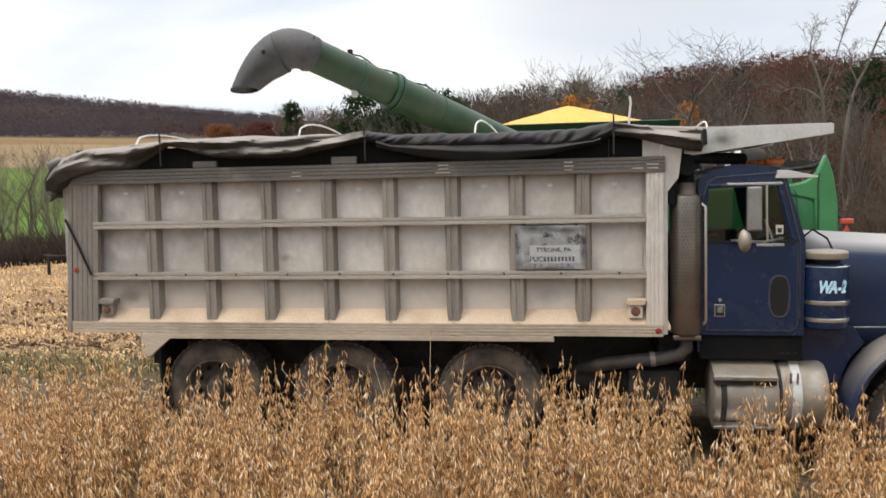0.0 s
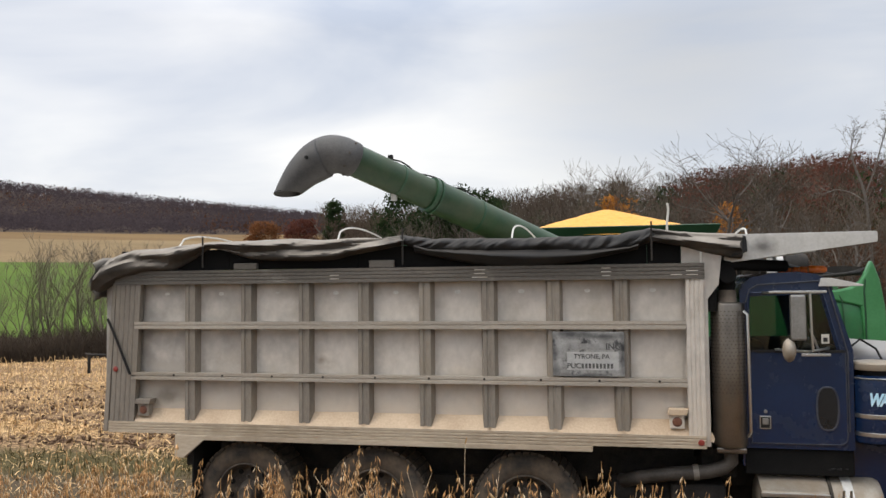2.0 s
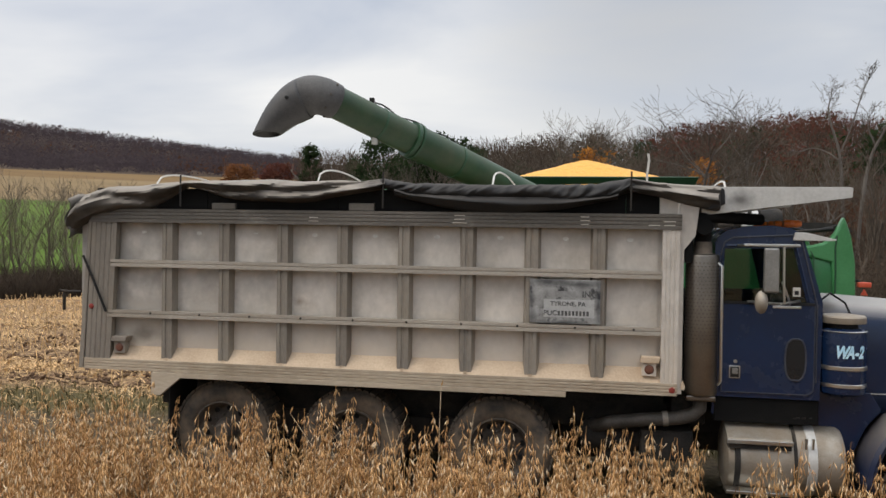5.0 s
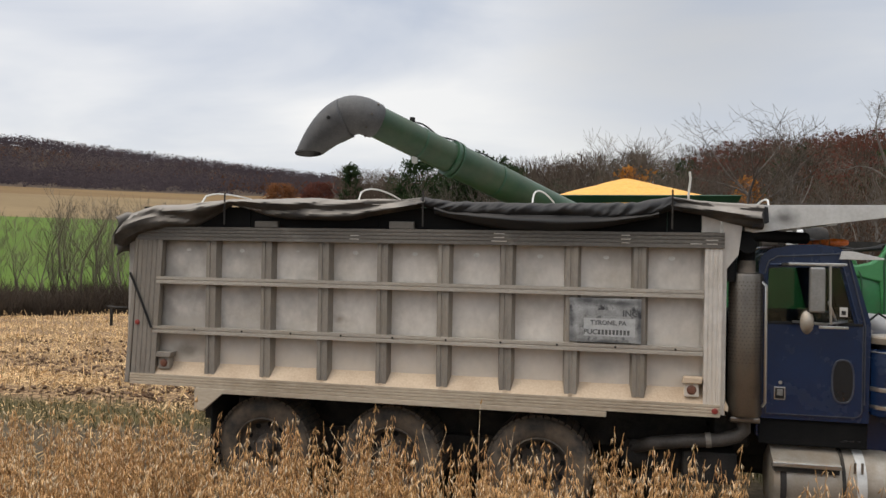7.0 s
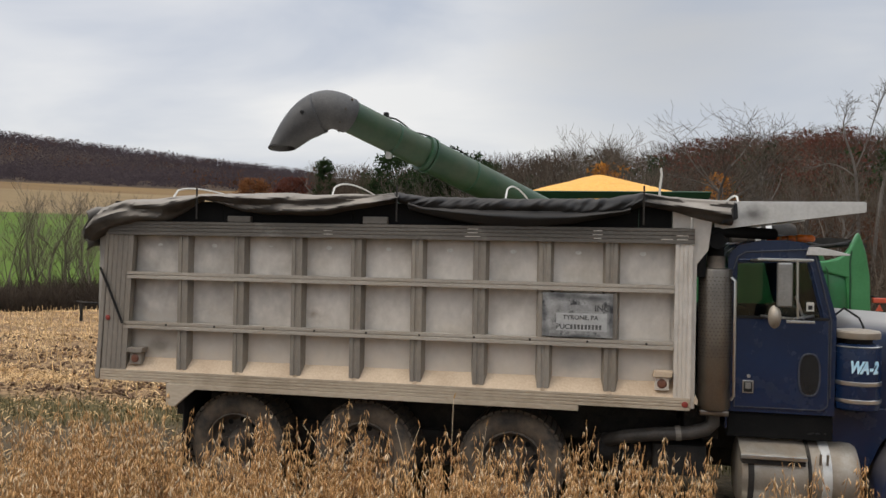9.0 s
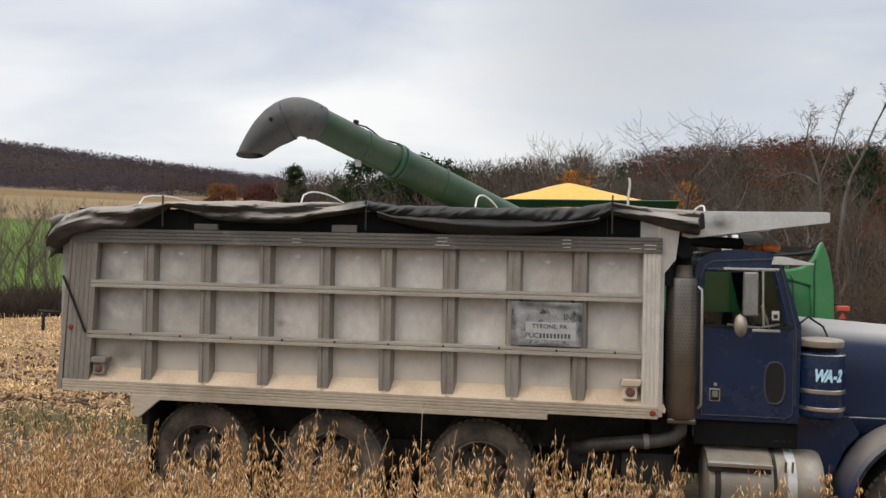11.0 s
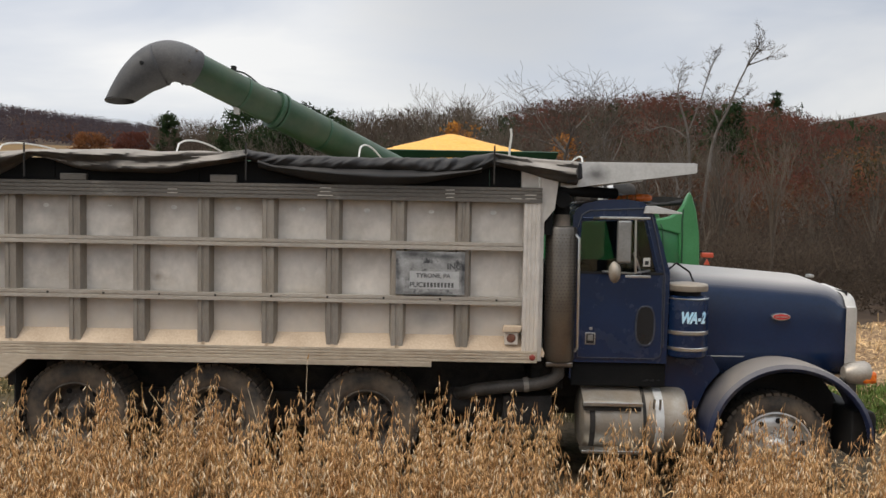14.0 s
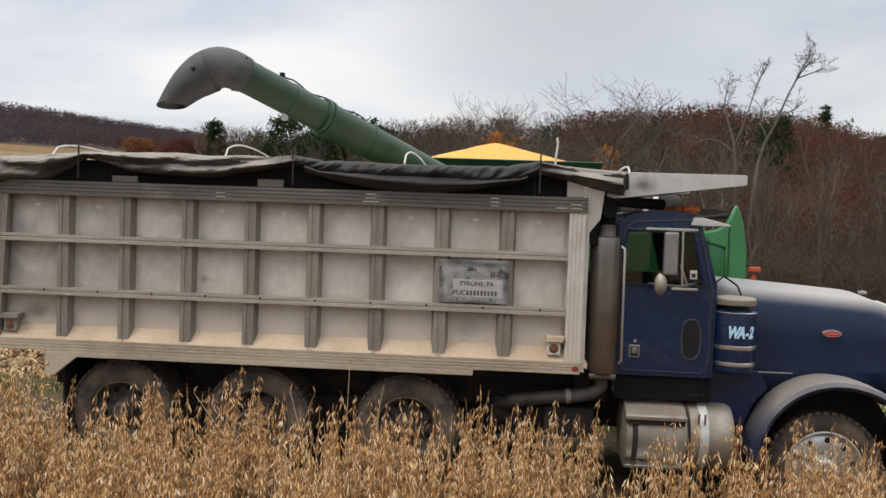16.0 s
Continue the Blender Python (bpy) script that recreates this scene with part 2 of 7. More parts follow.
M_GREEN = mat("green_machine_paint", (0.012, 0.105, 0.030), (0.018, 0.145, 0.042), rough=0.35, scale=2, fine=30, bump=0.01, dust=(0.10, 0.12, 0.07), dust_at=(0.5, 0.95), dust_scale=1.6)
M_GDARK = mat("dusty_dark_green_tube", (0.010, 0.036, 0.011), (0.017, 0.058, 0.017), rough=0.45, scale=2.5, fine=30, bump=0.02, streak=(1, 1, 1), dust=(0.075, 0.082, 0.045), dust_at=(0.45, 0.9), dust_scale=2.0)
M_YELLOW = mat("yellow_machine_paint", (0.62, 0.42, 0.02), (0.72, 0.50, 0.03), rough=0.4, scale=3, fine=30, bump=0.02)
M_CORN = mat("shelled_corn", (0.70, 0.325, 0.045), (0.85, 0.44, 0.085), rough=0.7, scale=14, fine=160, bump=0.5)
M_SPOUT = mat("grey_rubber_spout", (0.055, 0.053, 0.052), (0.10, 0.096, 0.092), rough=0.7, scale=3, fine=40, bump=0.05)


def glass(name, tint, rough=0.03):
    m = bpy.data.materials.new(name)
    m.use_nodes = True
    n, l = m.node_tree.nodes, m.node_tree.links
    n.clear()
    out, mx = n.new("ShaderNodeOutputMaterial"), n.new("ShaderNodeMixShader")
    tr, gl, fr = n.new("ShaderNodeBsdfTransparent"), n.new("ShaderNodeBsdfGlossy"), n.new("ShaderNodeFresnel")
    tr.inputs["Color"].default_value = (*tint, 1)
    gl.inputs["Roughness"].default_value = rough
    fr.inputs["IOR"].default_value = 1.5
    l.new(fr.outputs[0], mx.inputs["Fac"])
    l.new(tr.outputs[0], mx.inputs[1])
    l.new(gl.outputs[0], mx.inputs[2])
    l.new(mx.outputs[0], out.inputs["Surface"])
    return m


M_GLASS = glass("tinted_window_glass", (0.66, 0.71, 0.68))


def thin(m, share=0.5):
    """Let a leaf or twig material pass light through to its far side."""
    n, l = m.node_tree.nodes, m.node_tree.links
    b, out = n["Principled BSDF"], n["Material Output"]
    tr, mx = n.new("ShaderNodeBsdfTranslucent"), n.new("ShaderNodeMixShader")
    mx.inputs["Fac"].default_value = share
    l.new(b.inputs["Base Color"].links[0].from_socket, tr.inputs["Color"])
    l.new(b.outputs[0], mx.inputs[1])
    l.new(tr.outputs[0], mx.inputs[2])
    l.new(mx.outputs[0], out.inputs["Surface"])


def stain(m, centre, radius, color, stretch=(1, 1, 1)):
    """Lay a ragged round stain on a material, about a place in its objects' space."""
    n, l = m.node_tree.nodes, m.node_tree.links
    b = n["Principled BSDF"]
    src = b.inputs["Base Color"].links[0].from_socket
    co = n.new("ShaderNodeTexCoord")
    mp = n.new("ShaderNodeMapping")
    mp.inputs["Location"].default_value = [-c * s for c, s in zip(centre, stretch)]
    mp.inputs["Scale"].default_value = stretch
    l.new(co.outputs["Object"], mp.inputs["Vector"])
    ln = n.new("ShaderNodeVectorMath")
    ln.operation = "LENGTH"
    l.new(mp.outputs["Vector"], ln.inputs[0])
    nz = n.new("ShaderNodeTexNoise")
    nz.inputs["Scale"].default_value, nz.inputs["Detail"].default_value = 7.0, 6.0
    l.new(co.outputs["Object"], nz.inputs["Vector"])
    ad = n.new("ShaderNodeMath")
    ad.operation = "MULTIPLY_ADD"
    l.new(nz.outputs["Fac"], ad.inputs[0])
    ad.inputs[1].default_value = radius * 1.2
    l.new(ln.outputs["Value"], ad.inputs[2])
    mr = n.new("ShaderNodeMapRange")
    mr.inputs["From Min"].default_value, mr.inputs["From Max"].default_value = radius * 0.65, radius * 1.5
    mr.inputs["To Min"].default_value, mr.inputs["To Max"].default_value = 0.85, 0.0
    l.new(ad.outputs[0], mr.inputs["Value"])
    mx = n.new("ShaderNodeMix")
    mx.data_type = "RGBA"
    l.new(mr.outputs["Result"], mx.inputs["Factor"])
    l.new(src, mx.inputs[6])
    mx.inputs[7].default_value = (*color, 1)
    l.new(mx.outputs[2], b.inputs["Base Color"])
    return m


# ---- mesh tools ----
def part(name, bm, material, parent=None, label="", smooth=False):
    """One mesh object out of a bmesh, linked under a thing or a part."""
    me = bpy.data.meshes.new(name)
    bm.normal_update()
    bm.to_mesh(me)
    bm.free()
    me.materials.append(material)
    if smooth:
        for p in me.polygons:
            p.use_smooth = True
        me.set_sharp_from_angle(angle=radians(38))
    ob = new(name, me)
    if parent is not None:
        ob.parent = parent
    return tagged(ob, label)


def thing(name, label, category, x=0, y=0, z=0, group="", kind=""):
    ob = new(name)
    ob.empty_display_size = 0.2
    ob.location = (x, y, z)
    return tagged(ob, label, category, group, kind)


def box(x0, x1, y0, y1, z0, z1, bevel=0.0, bm=None):
    bm = bm or bmesh.new()
    r = bmesh.ops.create_cube(bm, size=1.0, matrix=Matrix.LocRotScale(((x0 + x1) / 2, (y0 + y1) / 2, (z0 + z1) / 2), None, (x1 - x0, y1 - y0, z1 - z0)))
    if bevel:
        es = list({e for v in r["verts"] for e in v.link_edges})
        bmesh.ops.bevel(bm, geom=es, offset=bevel, segments=2, affect="EDGES", profile=0.5)
    return bm


def prism(pts, axis, a, b, bevel=0.0, bm=None):
    """A polygon in the plane across the axis, drawn from a to b along it. pts: (x, z) for y, (y, z) for x, (x, y) for z."""
    bm = bm or bmesh.new()
    put = {"y": lambda p, t: (p[0], t, p[1]), "x": lambda p, t: (t, p[0], p[1]), "z": lambda p, t: (p[0], p[1], t)}[axis]
    v0, v1 = [bm.verts.new(put(p, a)) for p in pts], [bm.verts.new(put(p, b)) for p in pts]
    n = len(pts)
    fs = [bm.faces.new(v0), bm.faces.new(v1[::-1])]
    for i in range(n):
        fs.append(bm.faces.new((v0[i], v0[(i + 1) % n], v1[(i + 1) % n], v1[i])))
    bmesh.ops.recalc_face_normals(bm, faces=fs)
    if bevel:
        es = list({e for f in fs for e in f.edges})
        bmesh.ops.bevel(bm, geom=es, offset=bevel, segments=2, affect="EDGES", profile=0.5)
    return bm


def lathe(profile, steps=32, m=None, bm=None):
    """Turn (radius, height) pairs about z, then lay the result by m."""
    bm = bm or bmesh.new()
    m = m or Matrix()
    rings = []
    for r, h in profile:
        if r < 1e-5:
            rings.append([bm.verts.new(m @ Vector((0, 0, h)))])
        else:
            rings.append([bm.verts.new(m @ Vector((r * math.cos(2 * math.pi * i / steps), r * math.sin(2 * math.pi * i / steps), h))) for i in range(steps)])
    fs = []
    for a, b in zip(rings, rings[1:]):
        for i in range(steps):
            j = (i + 1) % steps
            q = ([a[0]] if len(a) == 1 else [a[i], a[j]]) + ([b[0]] if len(b) == 1 else [b[j], b[i]])
            if len(q) > 2:
                fs.append(bm.faces.new(q))
    bmesh.ops.recalc_face_normals(bm, faces=fs)
    return bm


def tube(points, radius, steps=10, bm=None, cap=True):
    """A round tube along points; radius is one number or one per point."""
    bm = bm or bmesh.new()
    pts = [Vector(p) for p in points]
    rad = radius if isinstance(radius, (list, tuple)) else [radius] * len(pts)
    rings, side = [], None
    for i, p in enumerate(pts):
        d = (pts[min(i + 1, len(pts) - 1)] - pts[max(i - 1, 0)]).normalized()
        if side is None:
            side = d.orthogonal().normalized()
        side = (side - d * side.dot(d)).normalized()
        up = d.cross(side)
        rings.append([bm.verts.new(p + rad[i] * (math.cos(2 * math.pi * k / steps) * side + math.sin(2 * math.pi * k / steps) * up)) for k in range(steps)])
    for a, b in zip(rings, rings[1:]):
        for k in range(steps):
            bm.faces.new((a[k], a[(k + 1) % steps], b[(k + 1) % steps], b[k]))
    if cap:
        bm.faces.new(rings[0][::-1])
        bm.faces.new(rings[-1])
    return bm


def along_x(x, y, z):
    return Matrix.Translation((x, y, z)) @ Euler((0, radians(90), 0)).to_matrix().to_4x4()


def along_y(x, y, z):
    """Lathe height runs towards -y, to the near side."""
    return Matrix.Translation((x, y, z)) @ Euler((radians(90), 0, 0)).to_matrix().to_4x4()


def words(name, text, size, m, material, parent, label="", shear=0.0, bold=0.0):
    cu = bpy.data.curves.new(name, "FONT")
    cu.body, cu.size, cu.extrude, cu.align_x, cu.align_y = text, size, 0.0015, "CENTER", "CENTER"
    cu.shear, cu.offset = shear, bold
    ob = new(name, cu)
    ob.parent = parent
    ob.matrix_local = m
    cu.materials.append(material)
    return tagged(ob, label)


# ---- ground ----
EYE = Vector((-0.7, -8.0, 0))


def smooth(a, b, v):
    t = np.clip((v - a) / (b - a), 0, 1)
    return t * t * (3 - 2 * t)


def ridge_el(az):
    """Rise of the skyline's ground as seen from the field, in degrees, by bearing."""
    return np.interp(az, [-75, -40, -30, -20, -14], [5.5, 5.95, 5.2, 4.35, 4.1])


def wood_el(az):
    return np.interp(az, [-20, -10, 0, 8, 15, 20, 24, 28, 60], [2.4, 3.5, 4.5, 5.1, 5.4, 4.7, 3.6, 3.5, 3.6])


def near_lie(x, y):
    """The track dips a little towards the truck's nose."""
    fade = (1 - smooth(3.5, 7.5, np.abs(y - 1.2))) * (1 - smooth(5.5, 9.0, np.abs(x + 1.0)))
    return np.interp(x, [-9, -5.2, -1.4, 2.6, 3.6, 8.0], [0.0, 0.078, 0.062, -0.180, -0.185, -0.05]) * fade


def field_edge(az):
    """How far the stubble reaches, by bearing."""
    return np.interp(az, [-30, 5, 16, 24, 60], [37.5, 34.0, 26.0, 23.5, 23.5]) + 1.2 * np.sin(az * 0.7)


def ground_z(x, y):
    dx, dy = x - EYE.x, y - EYE.y
    r = np.hypot(dx, dy)
    az = np.degrees(np.arctan2(dx, dy))
    left_r = 650 * np.tan(np.radians(ridge_el(az))) + 2.7
    zl = np.select([r < 34, r < 44, r < 58, r < 125, r < 240, r < 330, r < 650],
                   [0 * r, -0.8 * smooth(34, 44, r), -0.8 + 0.8 * (r - 44) / 14, 6.6 * (r - 58) / 67, 6.6 + 11.2 * (r - 125) / 115,
                    17.8 + 6 * (r - 240) / 90, 23.8 + (left_r - 23.8) * smooth(330, 650, r)], left_r * (1 - 0.3 * smooth(650, 1500, r)))
    top_r = 230 * np.tan(np.radians(wood_el(az))) + 2.7
    zr = np.select([r < 36, r < 60, r < 230], [0 * r, 0.04 * (r - 36), 0.96 + (top_r - 0.96) * smooth(50, 230, r)], top_r * (1 - 0.2 * smooth(230, 900, r)))
    far = np.interp(az, [18, 23.5, 28, 40], [4.5, 5.95, 6.6, 6.9])
    zr = zr + smooth(950, 1500, r) * (1500 * np.tan(np.radians(far)) - zr) * smooth(17, 20, az)
    w = smooth(-20.5, -15.5, az)
    z = zl * (1 - w) + zr * w
    front = 1 - smooth(70, 100, np.abs(az))
    return z * front + (1 - front) * 25 * smooth(150, 900, r) + near_lie(x, y)


def build_ground():
    rs = np.concatenate([[0.6, 1.5, 3], np.arange(4.5, 40, 1.5), np.geomspace(40, 120, 30), [124.0], np.geomspace(128, 232, 16), [240.0], np.geomspace(250, 900, 34), np.geomspace(1000, 4200, 8)])
    azs = np.radians(np.concatenate([np.arange(-60, 60, 1.0), np.arange(60, 300, 5.0)]))
    n = len(azs)
    verts = [(EYE.x, EYE.y, 0.0)]
    R, A = np.meshgrid(rs, azs, indexing="ij")
    X, Y = EYE.x + R * np.sin(A), EYE.y + R * np.cos(A)
    Z = ground_z(X, Y)
    rough = np.random.default_rng(3).normal(0, 1, Z.shape)
    Z = Z + rough * 0.010 * (R < 40) * (R > 4) + rough * np.where(R > 300, 1.2, 0)
    verts += list(zip(X.ravel().tolist(), Y.ravel().tolist(), Z.ravel().tolist()))
    faces, slots = [], []
    for j in range(n):
        faces.append((0, 1 + (j + 1) % n, 1 + j))
        slots.append(0)
    for i in range(len(rs) - 1):
        rm = (rs[i] + rs[i + 1]) / 2
        for j in range(n):
            k = (j + 1) % n
            a, b, c, d = 1 + i * n + j, 1 + i * n + k, 1 + (i + 1) * n + k, 1 + (i + 1) * n + j
            faces.append((a, b, c, d))
            az = (math.degrees(azs[j]) + 180) % 360 - 180
            edge = float(field_edge(az))
            if rm < edge:
                s = 0
            elif az < -20 and az > -100:
                s = 1 if rm < 56 else 2 if rm < 124 else 3 if rm < 200 else 4 if rm < 240 else 1
            else:
                s = 1 if abs(az) < 100 else 3
            slots.append(s)
    me = bpy.data.meshes.new("ground")
    me.from_pydata(verts, [], faces)
    for m in (M_FIELD, M_WOODFLOOR, M_GREENFIELD, M_TANFIELD, M_GOLDFIELD):
        me.materials.append(m)
    me.polygons.foreach_set("material_index", slots)
    me.polygons.foreach_set("use_smooth", [True] * len(faces))
    me.update()
    return tagged(new("ground", me), "rolling farmland with stubble, grass, fields and wooded hills", "ground", kind="structure")


def field_material():
    """Dark soil under the beans, a worn grass strip, then pale corn stubble."""
    m = bpy.data.materials.new("field_soil_grass_and_stubble")
    m.use_nodes = True
    n, l = m.node_tree.nodes, m.node_tree.links
    b = n["Principled BSDF"]
    b.inputs["Roughness"].default_value = 0.95
    b.inputs["Specular IOR Level"].default_value = 0.15
    co = n.new("ShaderNodeTexCoord")
    sep = n.new("ShaderNodeSeparateXYZ")
    l.new(co.outputs["Object"], sep.inputs[0])
    big, fine = n.new("ShaderNodeTexNoise"), n.new("ShaderNodeTexNoise")
    big.inputs["Scale"].default_value, big.inputs["Detail"].default_value = 0.55, 6.0
    fine.inputs["Scale"].default_value, fine.inputs["Detail"].default_value = 9.0, 6.0
    fine.inputs["Roughness"].default_value = 0.7
    for q in (big, fine):
        l.new(co.outputs["Object"], q.inputs["Vector"])

    def ramp(src, stops):
        r = n.new("ShaderNodeValToRGB")
        while len(r.color_ramp.elements) < len(stops):
            r.color_ramp.elements.new(0.5)
        for e, (p, c) in zip(r.color_ramp.elements, stops):
            e.position, e.color = p, (*c, 1)
        l.new(src, r.inputs["Fac"])
        return r.outputs["Color"]

    soil = ramp(fine.outputs["Fac"], [(0.35, (0.05, 0.037, 0.024)), (0.65, (0.13, 0.095, 0.055))])
    grass = ramp(fine.outputs["Fac"], [(0.32, (0.050, 0.036, 0.018)), (0.5, (0.085, 0.070, 0.028)), (0.68, (0.17, 0.12, 0.055))])
    straw = ramp(fine.outputs["Fac"], [(0.36, (0.070, 0.040, 0.025)), (0.5, (0.19, 0.115, 0.060)), (0.62, (0.46, 0.31, 0.16))])

    def mask(lo, hi, wob):
        mm = n.new("ShaderNodeMath")
        mm.operation = "MULTIPLY_ADD"
        l.new(big.outputs["Fac"], mm.inputs[0])
        mm.inputs[1].default_value = wob
        l.new(sep.outputs["Y"], mm.inputs[2])
        mr = n.new("ShaderNodeMapRange")
        mr.inputs["From Min"].default_value, mr.inputs["From Max"].default_value = lo + wob / 2, hi + wob / 2
        l.new(mm.outputs[0], mr.inputs["Value"])
        return mr.outputs["Result"]

    def mix(f, a, c):
        x = n.new("ShaderNodeMix")
        x.data_type = "RGBA"
        l.new(f, x.inputs["Factor"])
        l.new(a, x.inputs[6])
        l.new(c, x.inputs[7])
        return x.outputs[2]

    col = mix(mask(2.8, 3.4, 0.9), soil, grass)
    col = mix(mask(4.3, 5.0, 1.3), col, straw)
    l.new(col, b.inputs["Base Color"])
    bp = n.new("ShaderNodeBump")
    bp.inputs["Strength"].default_value, bp.inputs["Distance"].default_value = 0.8, 0.05
    l.new(fine.outputs["Fac"], bp.inputs["Height"])
    l.new(bp.outputs["Normal"], b.inputs["Normal"])
    return m


M_FIELD = field_material()
M_WOODFLOOR = mat("leaf_covered_wood_floor", (0.040, 0.028, 0.020), (0.085, 0.055, 0.034), rough=0.95, scale=0.05, fine=1.2, bump=0.4, spec=0.1)
M_GREENFIELD = mat("winter_grain_field", (0.064, 0.108, 0.013), (0.098, 0.145, 0.024), rough=0.95, scale=0.06, fine=2.5, bump=0.3, spec=0.1)
M_TANFIELD = mat("harvested_tan_field", (0.160, 0.110, 0.053), (0.235, 0.165, 0.085), rough=0.95, scale=0.04, fine=1.5, bump=0.3, spec=0.1, streak=(0.4, 1.6, 1))
M_GOLDFIELD = mat("golden_brown_stubble_field", (0.135, 0.082, 0.034), (0.190, 0.120, 0.052), rough=0.95, scale=0.05, fine=1.5, bump=0.3, spec=0.1, streak=(0.4, 1.6, 1))
build_ground()


# ---- dump truck ----
truck = thing("dump_truck", "navy blue conventional dump truck with a ribbed aluminium body", "truck", 0, 0, 0)


def grooves(x0, x1, z0, z1, yf, n, depth=0.006, along="x"):
    """A bar with shallow lengthwise flutes on its near face."""
    pts, span = [], (z1 - z0) if along == "x" else (x1 - x0)
    a0 = z0 if along == "x" else x0
    pts.append((0.07, a0))
    for i in range(n):
        a, b = a0 + span * i / n, a0 + span * (i + 1) / n
        g = span / n * 0.22
        pts += [(yf, a + (g if i else 0)), (yf, b - g)]
        if i < n - 1:
            pts += [(yf + depth, b - g * 0.5), (yf + depth, b + g * 0.5)]
    pts[-1] = (yf, a0 + span)
    pts.append((0.07, a0 + span))
    if along == "x":
        return prism(pts, "x", x0, x1)
    return prism([(q, p) for p, q in pts], "z", z0, z1)


def build_dump_body():
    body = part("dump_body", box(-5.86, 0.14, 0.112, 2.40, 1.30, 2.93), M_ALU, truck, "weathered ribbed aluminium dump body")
    xs = [-5.65] + [-5.03 + 0.635 * k for k in range(8)] + [0.0]
    # sheets, one to each bay, slightly dished
    for k in range(9):
        a, b = xs[k] + 0.03, xs[k + 1] - 0.03
        for row, (z0, z1) in enumerate(((1.49, 1.82), (1.88, 2.35), (2.41, 2.82))):
            bm = bmesh.new()
            g = [[bm.verts.new((a + (b - a) * i / 4, 0.104 - 0.010 * math.sin(math.pi * i / 4) * math.sin(math.pi * j / 4) * (0.6 + 0.8 * random.random()), z0 - 0.03 + (z1 - z0 + 0.06) * j / 4)) for j in range(5)] for i in range(5)]
            for i in range(4):
                for j in range(4):
                    bm.faces.new((g[i][j], g[i + 1][j], g[i + 1][j + 1], g[i][j + 1]))
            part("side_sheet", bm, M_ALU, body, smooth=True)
        # weld scar high on each sheet
        cx = (a + b) / 2
        bm = lathe([(0, 0.004), (0.018, 0.003), (0.022, 0)], 10, Matrix.Translation((cx, 0.098, 2.705)) @ Euler((radians(90), 0, 0)).to_matrix().to_4x4() @ Matrix.Diagonal((1.5, 1, 1, 1)))
        part("weld_spot", bm, M_WELD, body)
        # sloping dusty ledge at the foot
        bm = prism([(0.112, 1.505), (0.0, 1.362), (0.0, 1.34), (0.112, 1.34)], "x", xs[k] - 0.02, xs[k + 1] + 0.02)
        part("sloping_ledge", bm, M_DUST, body, "pale ledge covered in grain dust")
    # ribs, tapered in plan, flared and cut back at the foot
    for k in range(1, 9):
        c = xs[k]
        bm = prism([(c - 0.085, 0.115), (c - 0.056, 0.014), (c - 0.018, 0.014), (c - 0.014, 0.022), (c + 0.014, 0.022), (c + 0.018, 0.014), (c + 0.056, 0.014), (c + 0.085, 0.115)], "z", 1.385, 2.815)
        for v in bm.verts:
            if v.co.z < 1.5:
                v.co.z += 0.0 if v.co.y < 0.1 else 0.12
        part("rib", bm, M_RIB, body, "grimy fluted upright rib")
    part("upper_rail", grooves(-5.665, 0.0, 2.340, 2.415, -0.012, 2), M_RAIL, body)
    part("lower_rail", grooves(-5.70, 0.0, 1.806, 1.881, -0.012, 2), M_RAIL, body)
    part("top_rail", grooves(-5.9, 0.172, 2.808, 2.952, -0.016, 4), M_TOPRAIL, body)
    part("bottom_rail", grooves(-5.965, 0.155, 1.246, 1.362, -0.010, 4), M_DUSTRAIL, body)
    part("front_post", grooves(0.002, 0.158, 1.362, 2.806, -0.006, 4, along="z"), M_ALU, body)
    bm = grooves(-5.93, -5.645, 1.362, 2.806, -0.006, 5, along="z")
    for v in bm.verts:
        v.co.x += (2.81 - v.co.z) * -0.05 + 0.05
    part("rear_post", bm, M_RIB, body)
    part("tailgate", box(-6.06, -5.97, 0.08, 2.42, 1.30, 2.80, 0.015), M_ALU, body)
    part("rear_edge", prism([(-5.885, 2.83), (-5.93, 2.83), (-6.035, 1.25), (-5.98, 1.25)], "y", -0.004, 0.10, 0.008), M_RIB, body)
    part("hinge_bar", tube([(-6.02, 0.02, 2.06), (-6.16, 0.0, 2.06), (-6.26, 0.0, 2.07)], 0.013, 8), M_FRAME, body)
    part("hinge_hook", box(-6.225, -6.200, -0.01, 0.02, 1.86, 2.08, 0.005), M_FRAME, body)
    # front wall and corner piece behind the post
    part("front_wall", prism([(0.16, 1.26), (0.20, 1.26), (0.20, 2.62), (0.30, 2.75), (0.34, 3.10), (0.16, 3.10)], "y", 0.03, 2.42, 0.004), M_ALU, body)
    # side boards above the top rail, blackened to hold the shade under the tarp
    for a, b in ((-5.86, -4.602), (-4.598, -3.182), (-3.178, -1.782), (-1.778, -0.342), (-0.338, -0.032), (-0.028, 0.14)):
        part("side_board", box(a, b, 0.05, 0.10, 2.955, 3.17, 0.006), M_SOOT_SHADE if b < 0 else M_ALU, body)
    for a, z in ((-4.40, 3.02), (-2.93, 3.03)):
        part("stake_pocket", box(a - 0.13, a + 0.13, 0.0, 0.05, 2.955, z, 0.008), M_TOPRAIL, body)
    part("underside_rail", box(-5.18, -0.875, -0.02, 0.10, 1.188, 1.240, 0.006), M_DUSTRAIL, body)
